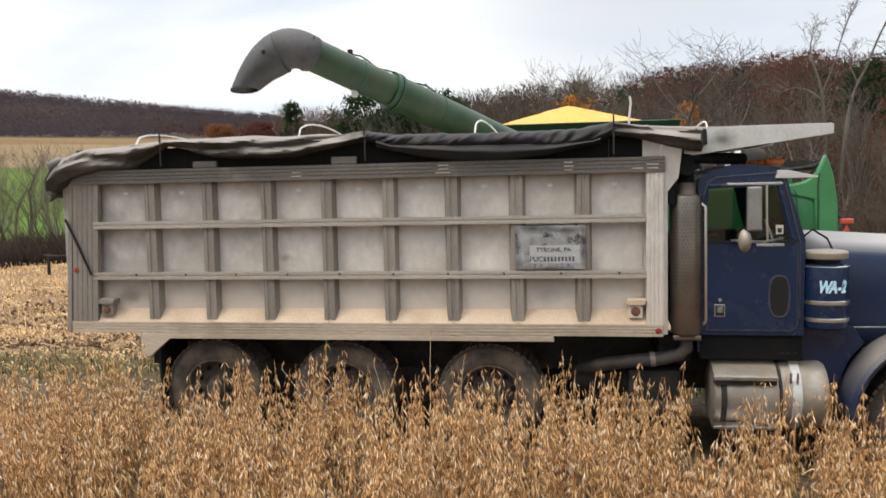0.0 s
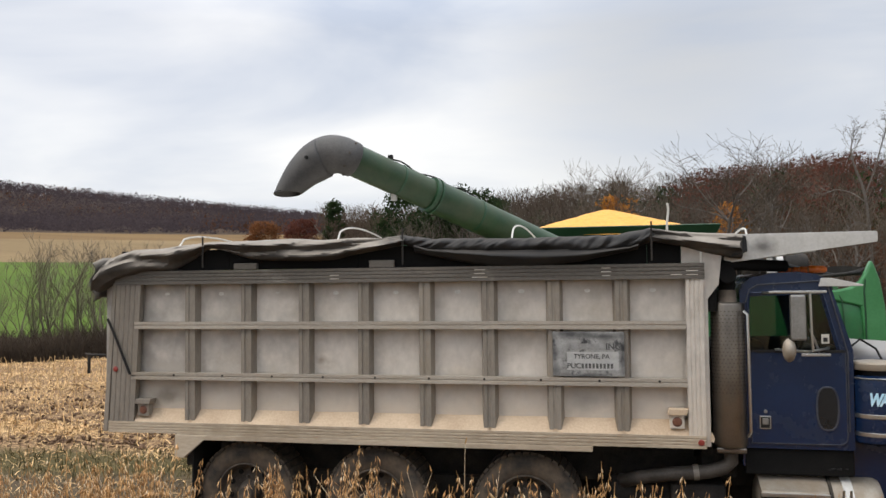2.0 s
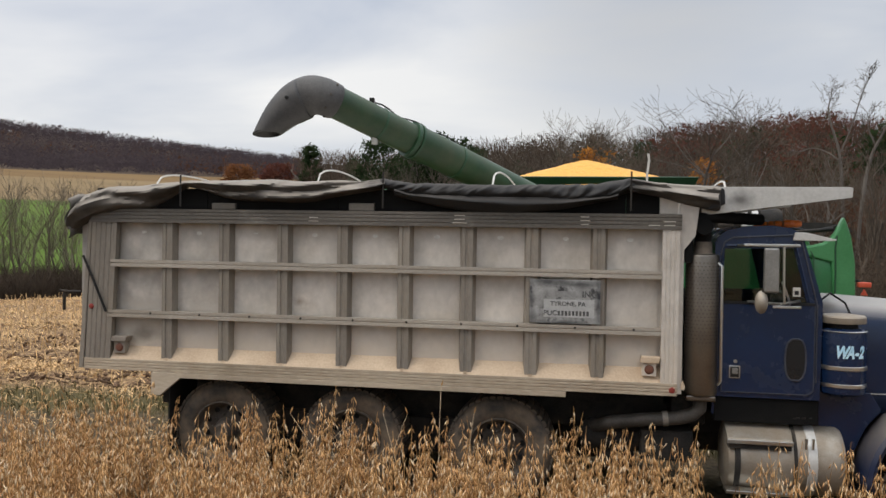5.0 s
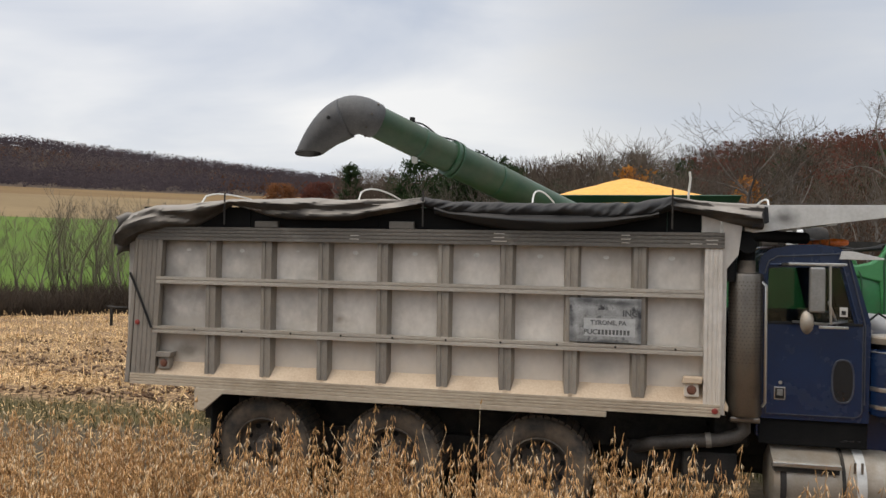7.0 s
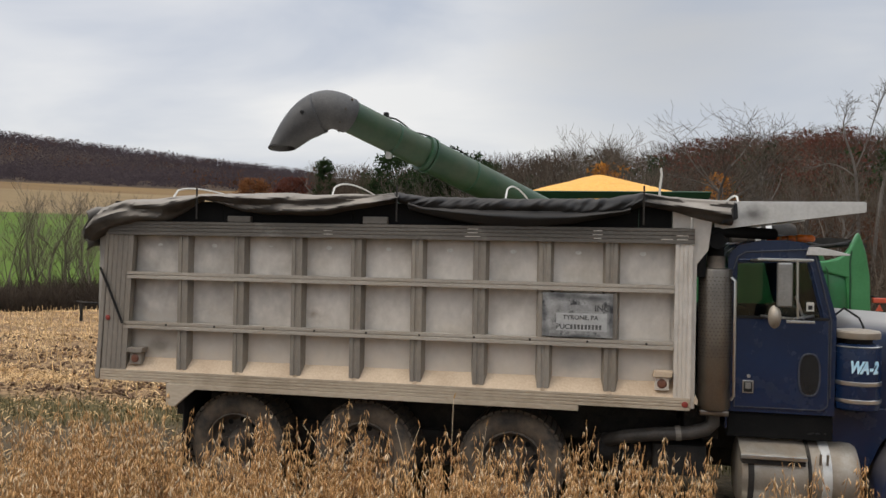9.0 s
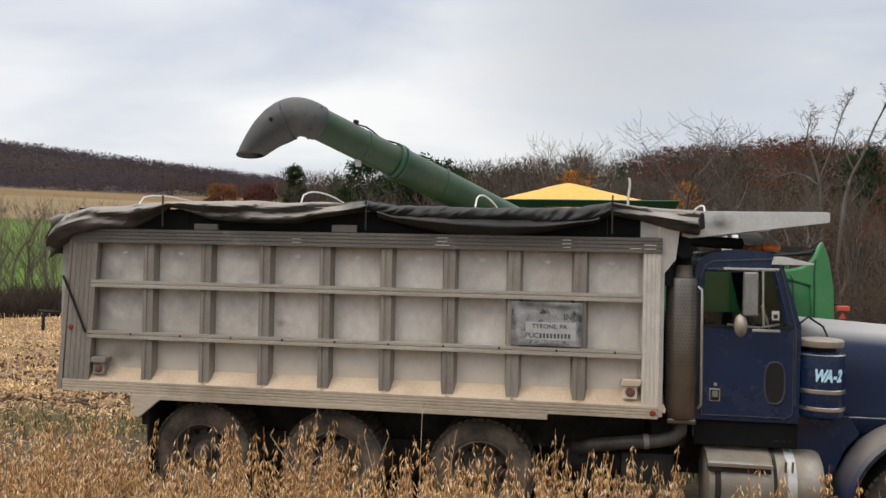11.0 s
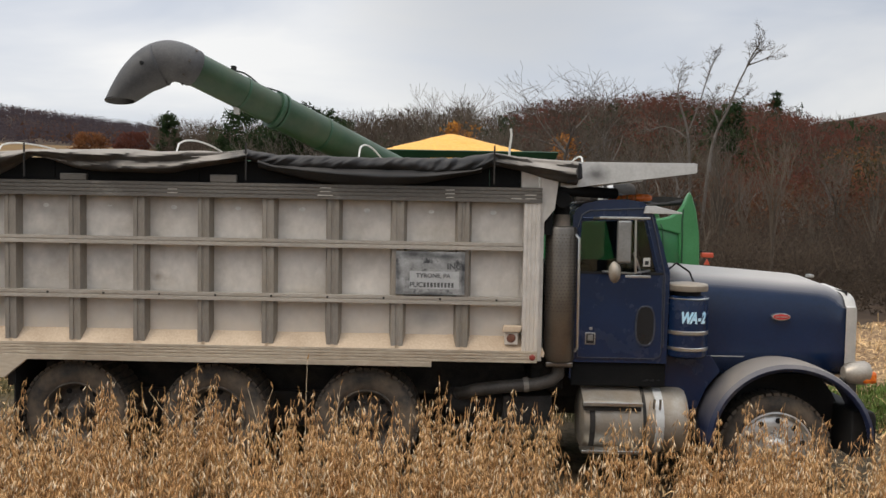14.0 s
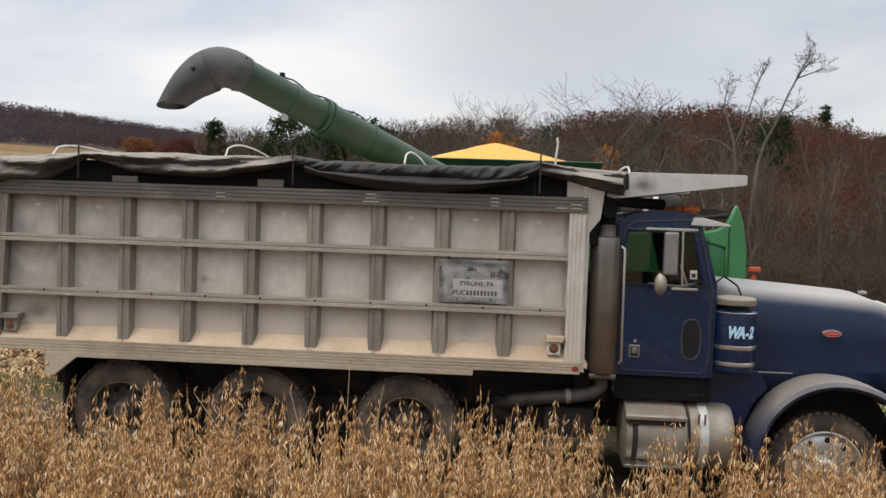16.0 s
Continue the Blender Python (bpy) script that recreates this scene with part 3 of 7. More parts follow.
    part("rear_guard", prism([(-5.18, 1.236), (-5.18, 1.01), (-5.08, 1.0), (-4.86, 1.186), (-4.86, 1.236)], "y", -0.022, 0.02, 0.004), M_DUSTRAIL, body)
    part("longitudinal_sill", box(-5.6, 0.1, 0.72, 0.95, 1.02, 1.30), M_FRAME, body)
    # lamps with their little visors
    for cx, cz in ((-5.56, 1.49), (-0.10, 1.49)):
        lamp = part("side_lamp", box(cx - 0.065, cx + 0.065, 0.0, 0.09, cz - 0.07, cz + 0.06, 0.008), M_RIB if cx < -1 else M_ALU, body, "boxed round side lamp")
        part("lamp_hood", prism([(cx - 0.085, cz + 0.06), (cx + 0.085, cz + 0.06), (cx + 0.10, cz + 0.115), (cx - 0.07, cz + 0.115)], "y", -0.03, 0.09, 0.004), M_DUST if cx > -1 else M_RIB, lamp)
        part("lamp_lens", lathe([(0, 0.014), (0.03, 0.012), (0.045, 0.0)], 18, along_y(cx, 0.0, cz - 0.005)), M_LENS, lamp, "rusty brown lens")
    part("marker_lens", lathe([(0, 0.012), (0.022, 0.010), (0.03, 0)], 14, along_y(-5.885, -0.008, 1.912)), M_RED, body, "round red marker")
    part("marker_lens", lathe([(0, 0.012), (0.022, 0.010), (0.03, 0)], 14, along_y(0.11, -0.010, 1.30)), M_RED, body, "round dark red marker")
    part("reflector", prism([(0.19, 1.31), (0.225, 1.30), (0.23, 1.34), (0.205, 1.40)], "y", 0.02, 0.035), M_DUST, body, "small pale tag")
    # tie strap across the rear post
    part("tie_strap", tube([(-5.97, -0.03, 2.45), (-5.86, -0.03, 2.22), (-5.70, -0.03, 1.86)], 0.013, 6), M_BLACK, body, "black tie-down strap")
    # pale scuffs along the top rail
    for x in (-3.42, -1.93, -0.72, -0.08, 0.06):
        for k in range(random.randint(1, 3)):
            w = 0.03 + 0.05 * random.random()
            part("scuff", box(x - w, x + w, -0.0185, -0.0165, 2.842 + k * 0.036, 2.850 + k * 0.036), M_ALU, body, "pale worn scuff")
    # bolt heads along the lower rail
    for i in range(10):
        part("rail_bolt", lathe([(0, 0.006), (0.010, 0.005), (0.012, 0)], 8, along_y(-5.2 + i * 0.55, -0.012, 1.856)), M_FRAME, body)
    return body


M_WELD = mat("bright_weld_scar", (0.55, 0.54, 0.50), (0.70, 0.69, 0.65), rough=0.5, metal=0.3, scale=20, fine=90, bump=0.05)
M_LENS = mat("rusty_lamp_lens", (0.10, 0.035, 0.02), (0.20, 0.08, 0.045), rough=0.5, scale=20, fine=80, bump=0.05)
stain(M_ALU, (-6.4, 0.1, 1.7), 2.6, (0.27, 0.25, 0.225), (0.8, 0.2, 1.0))
# paler, warmer tone along the foot of the sheets
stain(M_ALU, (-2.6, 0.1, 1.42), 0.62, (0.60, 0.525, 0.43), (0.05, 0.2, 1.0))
stain(M_ALU, (-0.92, 0.1, 1.68), 0.30, (0.31, 0.29, 0.26), (1.0, 0.2, 1.5))
stain(M_ALU, (-5.33, 0.1, 1.62), 0.22, (0.20, 0.18, 0.15), (0.8, 0.2, 1.8))
stain(M_ALU, (-3.6, 0.1, 2.02), 0.10, (0.25, 0.20, 0.15), (0.7, 0.2, 1.6))
dump_body = build_dump_body()


def build_sign():
    sign = part("sign_panel", box(-1.235, -0.565, -0.006, 0.010, 1.895, 2.315, 0.003), M_PLATE, dump_body, "grey panel with smeared painted-over lettering")

    def at(x, z):
        return Matrix.Translation((-0.9 + x, -0.0082, z)) @ Euler((radians(90), 0, 0)).to_matrix().to_4x4()
    part("pale_patch", box(-1.10, -0.62, -0.0074, -0.004, 1.955, 2.125), M_PATCH, dump_body)
    part("lettering_bar", box(-1.08, -0.72, -0.0076, -0.004, 2.150, 2.205), M_SMEAR, dump_body, "painted-over line of lettering")
    words("lettering", "ING", 0.082, at(0.235, 2.175), M_INK, dump_body, bold=0.002)
    words("lettering", "TYRONE, PA", 0.060, at(0.03, 2.082), M_INK, dump_body, bold=0.001)
    words("lettering", "PUC", 0.068, at(-0.135, 1.992), M_INK, dump_body, bold=0.0015)
    for i in range(9):
        part("number_bar", box(-0.965 + i * 0.034, -0.943 + i * 0.034, -0.0079, -0.004, 1.970, 2.016), M_INK, dump_body)
    return sign


M_PATCH = mat("pale_sign_patch", (0.33, 0.33, 0.32), (0.44, 0.44, 0.425), rough=0.6, scale=9, fine=70, bump=0.02)
M_SMEAR = mat("smeared_grey_paint", (0.17, 0.17, 0.165), (0.30, 0.30, 0.29), rough=0.6, scale=14, fine=80, bump=0.02)
for cx, cz, rr, st in ((-1.06, 2.29, 0.17, (0.55, 0.2, 2.4)), (-0.74, 2.275, 0.15, (0.5, 0.2, 3.2)), (-1.215, 2.06, 0.15, (2.6, 0.2, 0.42)), (-0.578, 2.10, 0.14, (3.0, 0.2, 0.42)), (-0.95, 1.90, 0.12, (0.35, 0.2, 3.4))):
    stain(M_PLATE, (cx, -0.006, cz), rr, (0.035, 0.035, 0.038), st)
build_sign()


TARP_TOP = ([-6.13, -6.07, -5.98, -5.7, -5.26, -4.84, -4.37, -3.9, -3.56, -3.25, -2.95, -2.69, -2.43, -1.68, -0.96, -0.61, -0.31, -0.04, 0.23, 0.52],
            [2.79, 3.0, 3.09, 3.18, 3.215, 3.25, 3.262, 3.268, 3.248, 3.252, 3.252, 3.278, 3.24, 3.224, 3.224, 3.24, 3.285, 3.24, 3.224, 3.213])
TARP_LOW = ([-6.11, -5.86, -5.53, -5.2, -5.0, -4.82, -4.63, -4.37, -4.11, -3.73, -3.43, -3.23, -2.95, -2.69, -2.43, -1.68, -0.84, -0.49, -0.30, -0.04, 0.18, 0.42, 0.52],
            [2.73, 2.855, 2.955, 2.963, 3.06, 3.185, 3.15, 3.075, 3.04, 3.03, 3.044, 3.085, 3.13, 3.175, 3.099, 3.074, 3.067, 3.09, 3.16, 3.108, 3.046, 2.996, 2.985])


def build_tarp():
    """A slack tarp along the near top edge, gathered up at three stakes and sagging between them."""
    def stretch(x0, x1, nx, fold, mid=False, na=40):
        bm = bmesh.new()
        rings = []
        for i in range(nx + 1):
            x = x0 + (x1 - x0) * i / nx
            top, low = float(np.interp(x, *TARP_TOP)), float(np.interp(x, *TARP_LOW))
            top += 0.010 * noise.noise(Vector((x * 2.3, 1.0, 0.0)))
            h = top - low
            near = min(abs(x + 4.82), abs(x + 2.69), abs(x + 0.30))
            ring = []
            for k in range(na):
                a = 2 * math.pi * k / na
                ca, sa = math.cos(a), math.sin(a)
                # the belly hangs low and rolls under
                v = (1 - sa) / 2
                yy = 0.05 - (0.075 + 0.28 * h) * ca
                zz = low + h * (1 - v)
                out = max(0.0, ca)
                w = 0.045 * h / 0.25 * noise.noise(Vector((x * 1.4, v * 1.6, fold)))
                if mid:
                    slant = x * 1.0 + 0.16 * v
                    ruck = noise.noise(Vector((slant * 9.0, v * 1.4, 2.0))) + 0.6 * noise.noise(Vector((slant * 17.0, v * 2.0, 8.0)))
                    w += 0.034 * ruck * (1 - 0.55 * v)
                else:
                    # swags that gather towards the stakes
                    gather = math.exp(-(near / 0.55) ** 2)
                    w += (0.020 + 0.018 * gather) * math.sin(9.5 * v + 2.2 * math.sin(x * 1.7 + fold) + 3.0 * noise.noise(Vector((x * 0.9, v, 4.0)))) * min(1.0, h / 0.16)
                    w += 0.020 * noise.noise(Vector((x * 3.2 + 2.4 * v, v * 3.0, fold + 5.0)))
                    ridge = 1 - abs(noise.noise(Vector((x * 1.9 + 1.8 * v, v * 2.2 - x * 0.5, fold + 9.0)))) * 2
                    w += 0.022 * max(0.0, ridge) ** 4
                ring.append(bm.verts.new((x + 0.02 * math.sin(v * 7 + x * 3) * out, yy - w * out * 1.25, zz + 0.25 * w * sa)))
            rings.append(ring)
        for p, q in zip(rings, rings[1:]):
            for k in range(na):
                bm.faces.new((p[k], q[k], q[(k + 1) % na], p[(k + 1) % na]))
        bm.faces.new(rings[0])
        bm.faces.new(rings[-1][::-1])
        bmesh.ops.recalc_face_normals(bm, faces=bm.faces)
        return bm
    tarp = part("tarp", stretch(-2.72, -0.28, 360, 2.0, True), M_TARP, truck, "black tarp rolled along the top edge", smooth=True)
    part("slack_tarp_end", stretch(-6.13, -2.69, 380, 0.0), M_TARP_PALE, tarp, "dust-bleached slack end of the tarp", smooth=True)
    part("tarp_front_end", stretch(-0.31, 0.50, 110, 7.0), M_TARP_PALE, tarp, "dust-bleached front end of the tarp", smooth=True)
    # open dark fold at the front end
    part("tarp_fold", prism([(0.495, 3.21), (0.545, 3.19), (0.555, 3.05), (0.40, 2.992)], "y", -0.02, 0.10, 0.01), M_TARP, tarp, "black open fold")
    # second layer sagging below the roll
    bm = bmesh.new()
    rows = []
    for i in range(121):
        x = -2.58 + 2.16 * i / 120
        up = float(np.interp(x, *TARP_LOW)) + 0.03
        low = float(np.interp(x, [-2.58, -2.14, -1.80, -1.43, -0.96, -0.42], [3.10, 3.0, 2.95, 2.934, 2.981, 3.09]))
        row = []
        for k in range(15):
            v = k / 14
            w = 0.022 * math.sin(6.0 * v + 1.5 * math.sin(x * 1.6)) + 0.02 * noise.noise(Vector((x * 1.2, v * 2.5, 6.0)))
            row.append(bm.verts.new((x, -0.045 - 0.035 * math.sin(math.pi * v) - w * math.sin(math.pi * min(1, v * 1.2)) + 0.05 * v ** 3, up + (low - up) * v)))
        rows.append(row)
    for p, q in zip(rows, rows[1:]):
        for k in range(14):
            bm.faces.new((p[k], p[k + 1], q[k + 1], q[k]))
    sg = part("tarp_sag", bm, M_TARP, tarp, "sagging lower fold of the tarp", smooth=True)
    sg.modifiers.new("thickness", "SOLIDIFY").thickness = 0.008
    # loose sheet falling over the rear corner
    bm = bmesh.new()
    g = []
    for i in range(11):
        row = []
        for j in range(15):
            u, v = i / 10, j / 14
            row.append(bm.verts.new((-6.14 + 0.035 * math.sin(v * 9 + u * 3) + 0.09 * u * (1 - v), -0.05 + 2.45 * u ** 1.2, 3.05 + 0.14 * math.sin(u * 2) - 0.42 * v - 0.10 * u * v + 0.03 * math.sin(u * 14))))
        g.append(row)
    for i in range(10):
        for j in range(14):
            bm.faces.new((g[i][j], g[i][j + 1], g[i + 1][j + 1], g[i + 1][j]))
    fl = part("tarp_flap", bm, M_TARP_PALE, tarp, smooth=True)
    fl.modifiers.new("thickness", "SOLIDIFY").thickness = 0.006
    for x, h in ((-4.84, 0.06), (-2.69, 0.13), (-0.30, 0.14)):
        part("tarp_stake", box(x - 0.008, x + 0.008, -0.082, -0.066, 2.98, 3.27 + h * 0.55, 0.004), M_FRAME, tarp, "dark iron stake")
    for x, lean, h in ((-5.22, 0.0, 0.09), (-3.44, 0.05, 0.15), (-1.63, 0.1, 0.13), (0.57, 0.12, 0.04)):
        pts = [(x + lean * t / 18, 0.10 + 2.28 * t / 18, 3.19 + (h + 0.07) * math.sin(math.pi * (t / 18) ** 0.6) ** 0.6) for t in range(19)]
        part("tarp_bow", tube(pts, 0.009, 8), M_WHITE, truck, "thin white hoop over the body", smooth=True)
    part("marker_rod", tube([(-0.15, 0.12, 3.16), (-0.145, 0.12, 3.34), (-0.13, 0.12, 3.47), (-0.14, 0.12, 3.53)], 0.011, 8), M_WHITE, truck, "upright white rod", smooth=True)


stain(M_TARP_PALE, (-0.40, 0.0, 3.10), 0.62, (0.020, 0.020, 0.021), (1.0, 0.2, 0.9))
stain(M_TARP_PALE, (-2.62, 0.0, 3.15), 0.55, (0.022, 0.022, 0.022), (1.0, 0.2, 1.0))
build_tarp()


def build_cab_shield():
    sh = part("cab_shield", prism([(0.36, 2.95), (0.56, 2.972), (1.672, 3.122), (1.684, 3.132), (1.684, 3.212), (1.66, 3.22), (0.36, 3.215)], "y", 0.09, 0.115, 0.003), M_SHIELD, truck, "pale aluminium canopy over the cab, scorched near its root")
    part("shield_side", prism([(0.36, 2.95), (1.672, 3.122), (1.684, 3.212), (0.36, 3.215)], "y", 2.385, 2.41, 0.003), M_SHIELD, sh)
    part("shield_deck", prism([(0.34, 3.17), (1.68, 3.17), (1.68, 3.20), (0.34, 3.20)], "y", 0.115, 2.385), M_SHIELD, sh)
    for x in (0.62, 0.98, 1.34):
        part("shield_beam", box(x - 0.04, x + 0.04, 0.13, 2.37, 2.99 + (x - 0.5) * 0.12, 3.168, 0.006), M_FRAME, sh)


M_SHIELD = mat("pale_aluminium_sheet", (0.47, 0.46, 0.43), (0.60, 0.59, 0.56), rough=0.5, metal=0.3, scale=2.5, fine=40, bump=0.04, dust=(0.33, 0.31, 0.28), dust_at=(0.55, 0.85), dust_scale=2)
stain(M_SHIELD, (0.70, 0.09, 3.10), 0.16, (0.10, 0.095, 0.09), (1.0, 0.2, 1.4))
build_cab_shield()


def wheel(x, z, r, near, width, alloy, label):
    """A wheel with its near face at y = near, built about its axle."""
    w = thing("wheel", label, "", x, near, z)
    w.parent = truck
    bm = lathe([((0.66 if alloy else 0.60) * r, 0.012), ((0.71 if alloy else 0.66) * r, -0.012), (0.80 * r, -0.022), (0.90 * r, -0.008), (0.955 * r, 0.018), (0.985 * r, 0.05), (r, 0.075), (r, width - 0.06), (0.97 * r, width - 0.02), (0.60 * r, width)], 64, along_y(0, 0, 0) @ Matrix.Diagonal((1, 1, -1, 1)))
    ty = part("tyre", bm, M_TYRE, w, "dusty black tyre", smooth=True)
    for k in range(44):
        a = 2 * math.pi * k / 44
        b2 = box(-0.028, 0.028, 0.02, width - 0.05, r - 0.016, r + 0.012)
        bmesh.ops.transform(b2, matrix=Euler((0, a, 0)).to_matrix().to_4x4(), verts=b2.verts)
        if k == 0:
            lug_me = part("tread_block", b2, M_TYRE, w)
        else:
            b2.free()
            o = new("tread_block", lug_me.data)
            o.parent = w
            o.rotation_euler = (0, a, 0)
    if alloy:
        prof = [(0.0, -0.065), (0.13 * r, -0.065), (0.17 * r, -0.055), (0.21 * r, -0.03), (0.235 * r, 0.025), (0.27 * r, 0.03), (0.36 * r, 0.022), (0.47 * r, 0.035), (0.53 * r, 0.06), (0.555 * r, 0.02), (0.585 * r, -0.004), (0.61 * r, 0.0), (0.61 * r, 0.05)]
    else:
        prof = [(0.0, -0.02), (0.13 * r, -0.02), (0.17 * r, 0.0), (0.20 * r, 0.05), (0.24 * r, 0.13), (0.44 * r, 0.15), (0.50 * r, 0.13), (0.53 * r, 0.05), (0.56 * r, 0.012), (0.585 * r, -0.004), (0.61 * r, 0.0), (0.61 * r, 0.05)]
    wide = 1.12 if alloy else 1.0
    prof = [(a * wide, b) for a, b in prof]
    part("rim", lathe(prof, 48, along_y(0, 0, 0) @ Matrix.Diagonal((1, 1, -1, 1))), M_RIM_ALU if alloy else M_RIM_DARK, w, "aluminium rim with ten hand holes" if alloy else "dark dirty steel rim", smooth=True)
    for k in range(10):
        a = 2 * math.pi * (k + 0.35) / 10
        d = 0.017 if alloy else 0.138
        ho = 0.435 * r * wide * (1.06 if alloy else 1.0)
        c = (ho * math.cos(a), d + 0.004, ho * math.sin(a))
        part("hand_hole", lathe([(0, 0.008), (0.026, 0.008), (0.030, 0.0)], 14, along_y(*c)), M_BLACK, w, "dark hand hole")
        c = (0.30 * r * math.cos(a + 0.3), (0.022 if alloy else 0.13), 0.30 * r * math.sin(a + 0.3))
        part("wheel_nut", lathe([(0, 0.03), (0.013, 0.03), (0.016, 0.0)], 6, along_y(*c)), M_CHROME if alloy else M_RIM_DARK, w)
    return w


REAR = ((-4.48, 0.606), (-3.06, 0.595), (-1.528, 0.588))
for wx, wz in REAR:
    wheel(wx, wz, 0.525, 0.18, 0.52, False, "dusty dual rear truck wheel")
wheel(2.60, 0.375, 0.555, 0.24, 0.29, True, "front truck wheel with an aluminium rim")
for wx, wz in REAR:
    part("axle", tube([(wx, 0.6, wz), (wx, 1.9, wz)], 0.11, 12), M_FRAME, truck)
    ob = wheel(wx, wz, 0.525, 2.32, 0.52, False, "dusty dual rear truck wheel")
    ob.rotation_euler = (0, 0, math.pi)
ob = wheel(2.60, 0.375, 0.555, 2.26, 0.29, True, "front truck wheel with an aluminium rim")
ob.rotation_euler = (0, 0, math.pi)
part("axle", tube([(2.60, 0.42, 0.375), (2.60, 2.08, 0.375)], 0.08, 12), M_FRAME, truck)
for yy in (0.80, 1.62):
    part("chassis_rail", box(-5.5, 3.3, yy, yy + 0.09, 0.74, 1.02, 0.01), M_FRAME, truck, "greasy black frame rail")
for xx in (-5.3, -3.6, -2.2, -0.6, 1.0, 2.4):
    part("crossmember", box(xx - 0.05, xx + 0.05, 0.89, 1.62, 0.78, 0.98), M_FRAME, truck)
part("mud_flap", box(-5.05, -5.03, 0.10, 0.72, 0.35, 1.16, 0.004), M_BLACK, truck, "black rubber mud flap")
part("mud_flap", box(-5.05, -5.03, 1.80, 2.42, 0.35, 1.16, 0.004), M_BLACK, truck, "black rubber mud flap")
# far tank, beams and boxes are unseen, added to block bright ground beneath
part("far_fuel_tank", lathe([(0, 0), (0.30, 0.02), (0.34, 0.1), (0.34, 0.9), (0.30, 0.98), (0, 1.0)], 24, along_x(0.6, 2.05, 0.68)), M_TANK, truck, "far-side saddle tank", smooth=True)
for yy in (0.66, 1.74):
    beam = [(-4.55, 0.50), (-4.2, 0.42), (-3.0, 0.38), (-1.6, 0.42), (-1.25, 0.50), (-1.25, 0.66), (-1.7, 0.77), (-4.1, 0.77), (-4.55, 0.66)]
    part("suspension_beam", prism(beam, "y", yy, yy + 0.10, 0.01), M_FRAME, truck, "greasy suspension beam")
part("transfer_case", box(-0.98, -0.55, 0.95, 1.6, 0.36, 0.98, 0.05), M_FRAME, truck)
part("gearbox", box(0.1, 1.5, 0.98, 1.5, 0.50, 1.0, 0.06), M_FRAME, truck, "greasy gearbox")
part("drive_shaft", tube([(0.1, 1.25, 0.75), (-1.4, 1.25, 0.62)], 0.07, 10), M_FRAME, truck)
part("tool_box", box(-0.72, 0.18, 1.75, 2.3, 0.42, 0.98, 0.02), M_FRAME, truck, "added black box filling the underbody")
part("air_dryer", box(-0.55, -0.2, 0.50, 0.75, 0.40, 0.62, 0.03), M_FRAME, truck)
part("air_tank", lathe([(0, 0), (0.12, 0.03), (0.15, 0.08), (0.15, 0.82), (0.12, 0.87), (0, 0.9)], 20, along_x(-0.75, 0.55, 0.72)), M_FRAME, truck, "black air tank", smooth=True)
def ring_sweep(sections, closed=False, cap=True, bm=None):
    """Skin between rings of equal length."""
    bm = bm or bmesh.new()
    rows = [[bm.verts.new(p) for p in s] for s in sections]
    n = len(rows[0])
    for a, b in zip(rows, rows[1:]):
        for k in range(n if closed else n - 1):
            bm.faces.new((a[k], a[(k + 1) % n], b[(k + 1) % n], b[k]))
    if cap and closed:
        bm.faces.new(rows[0][::-1])
        bm.faces.new(rows[-1])
    bmesh.ops.recalc_face_normals(bm, faces=bm.faces)
    return bm


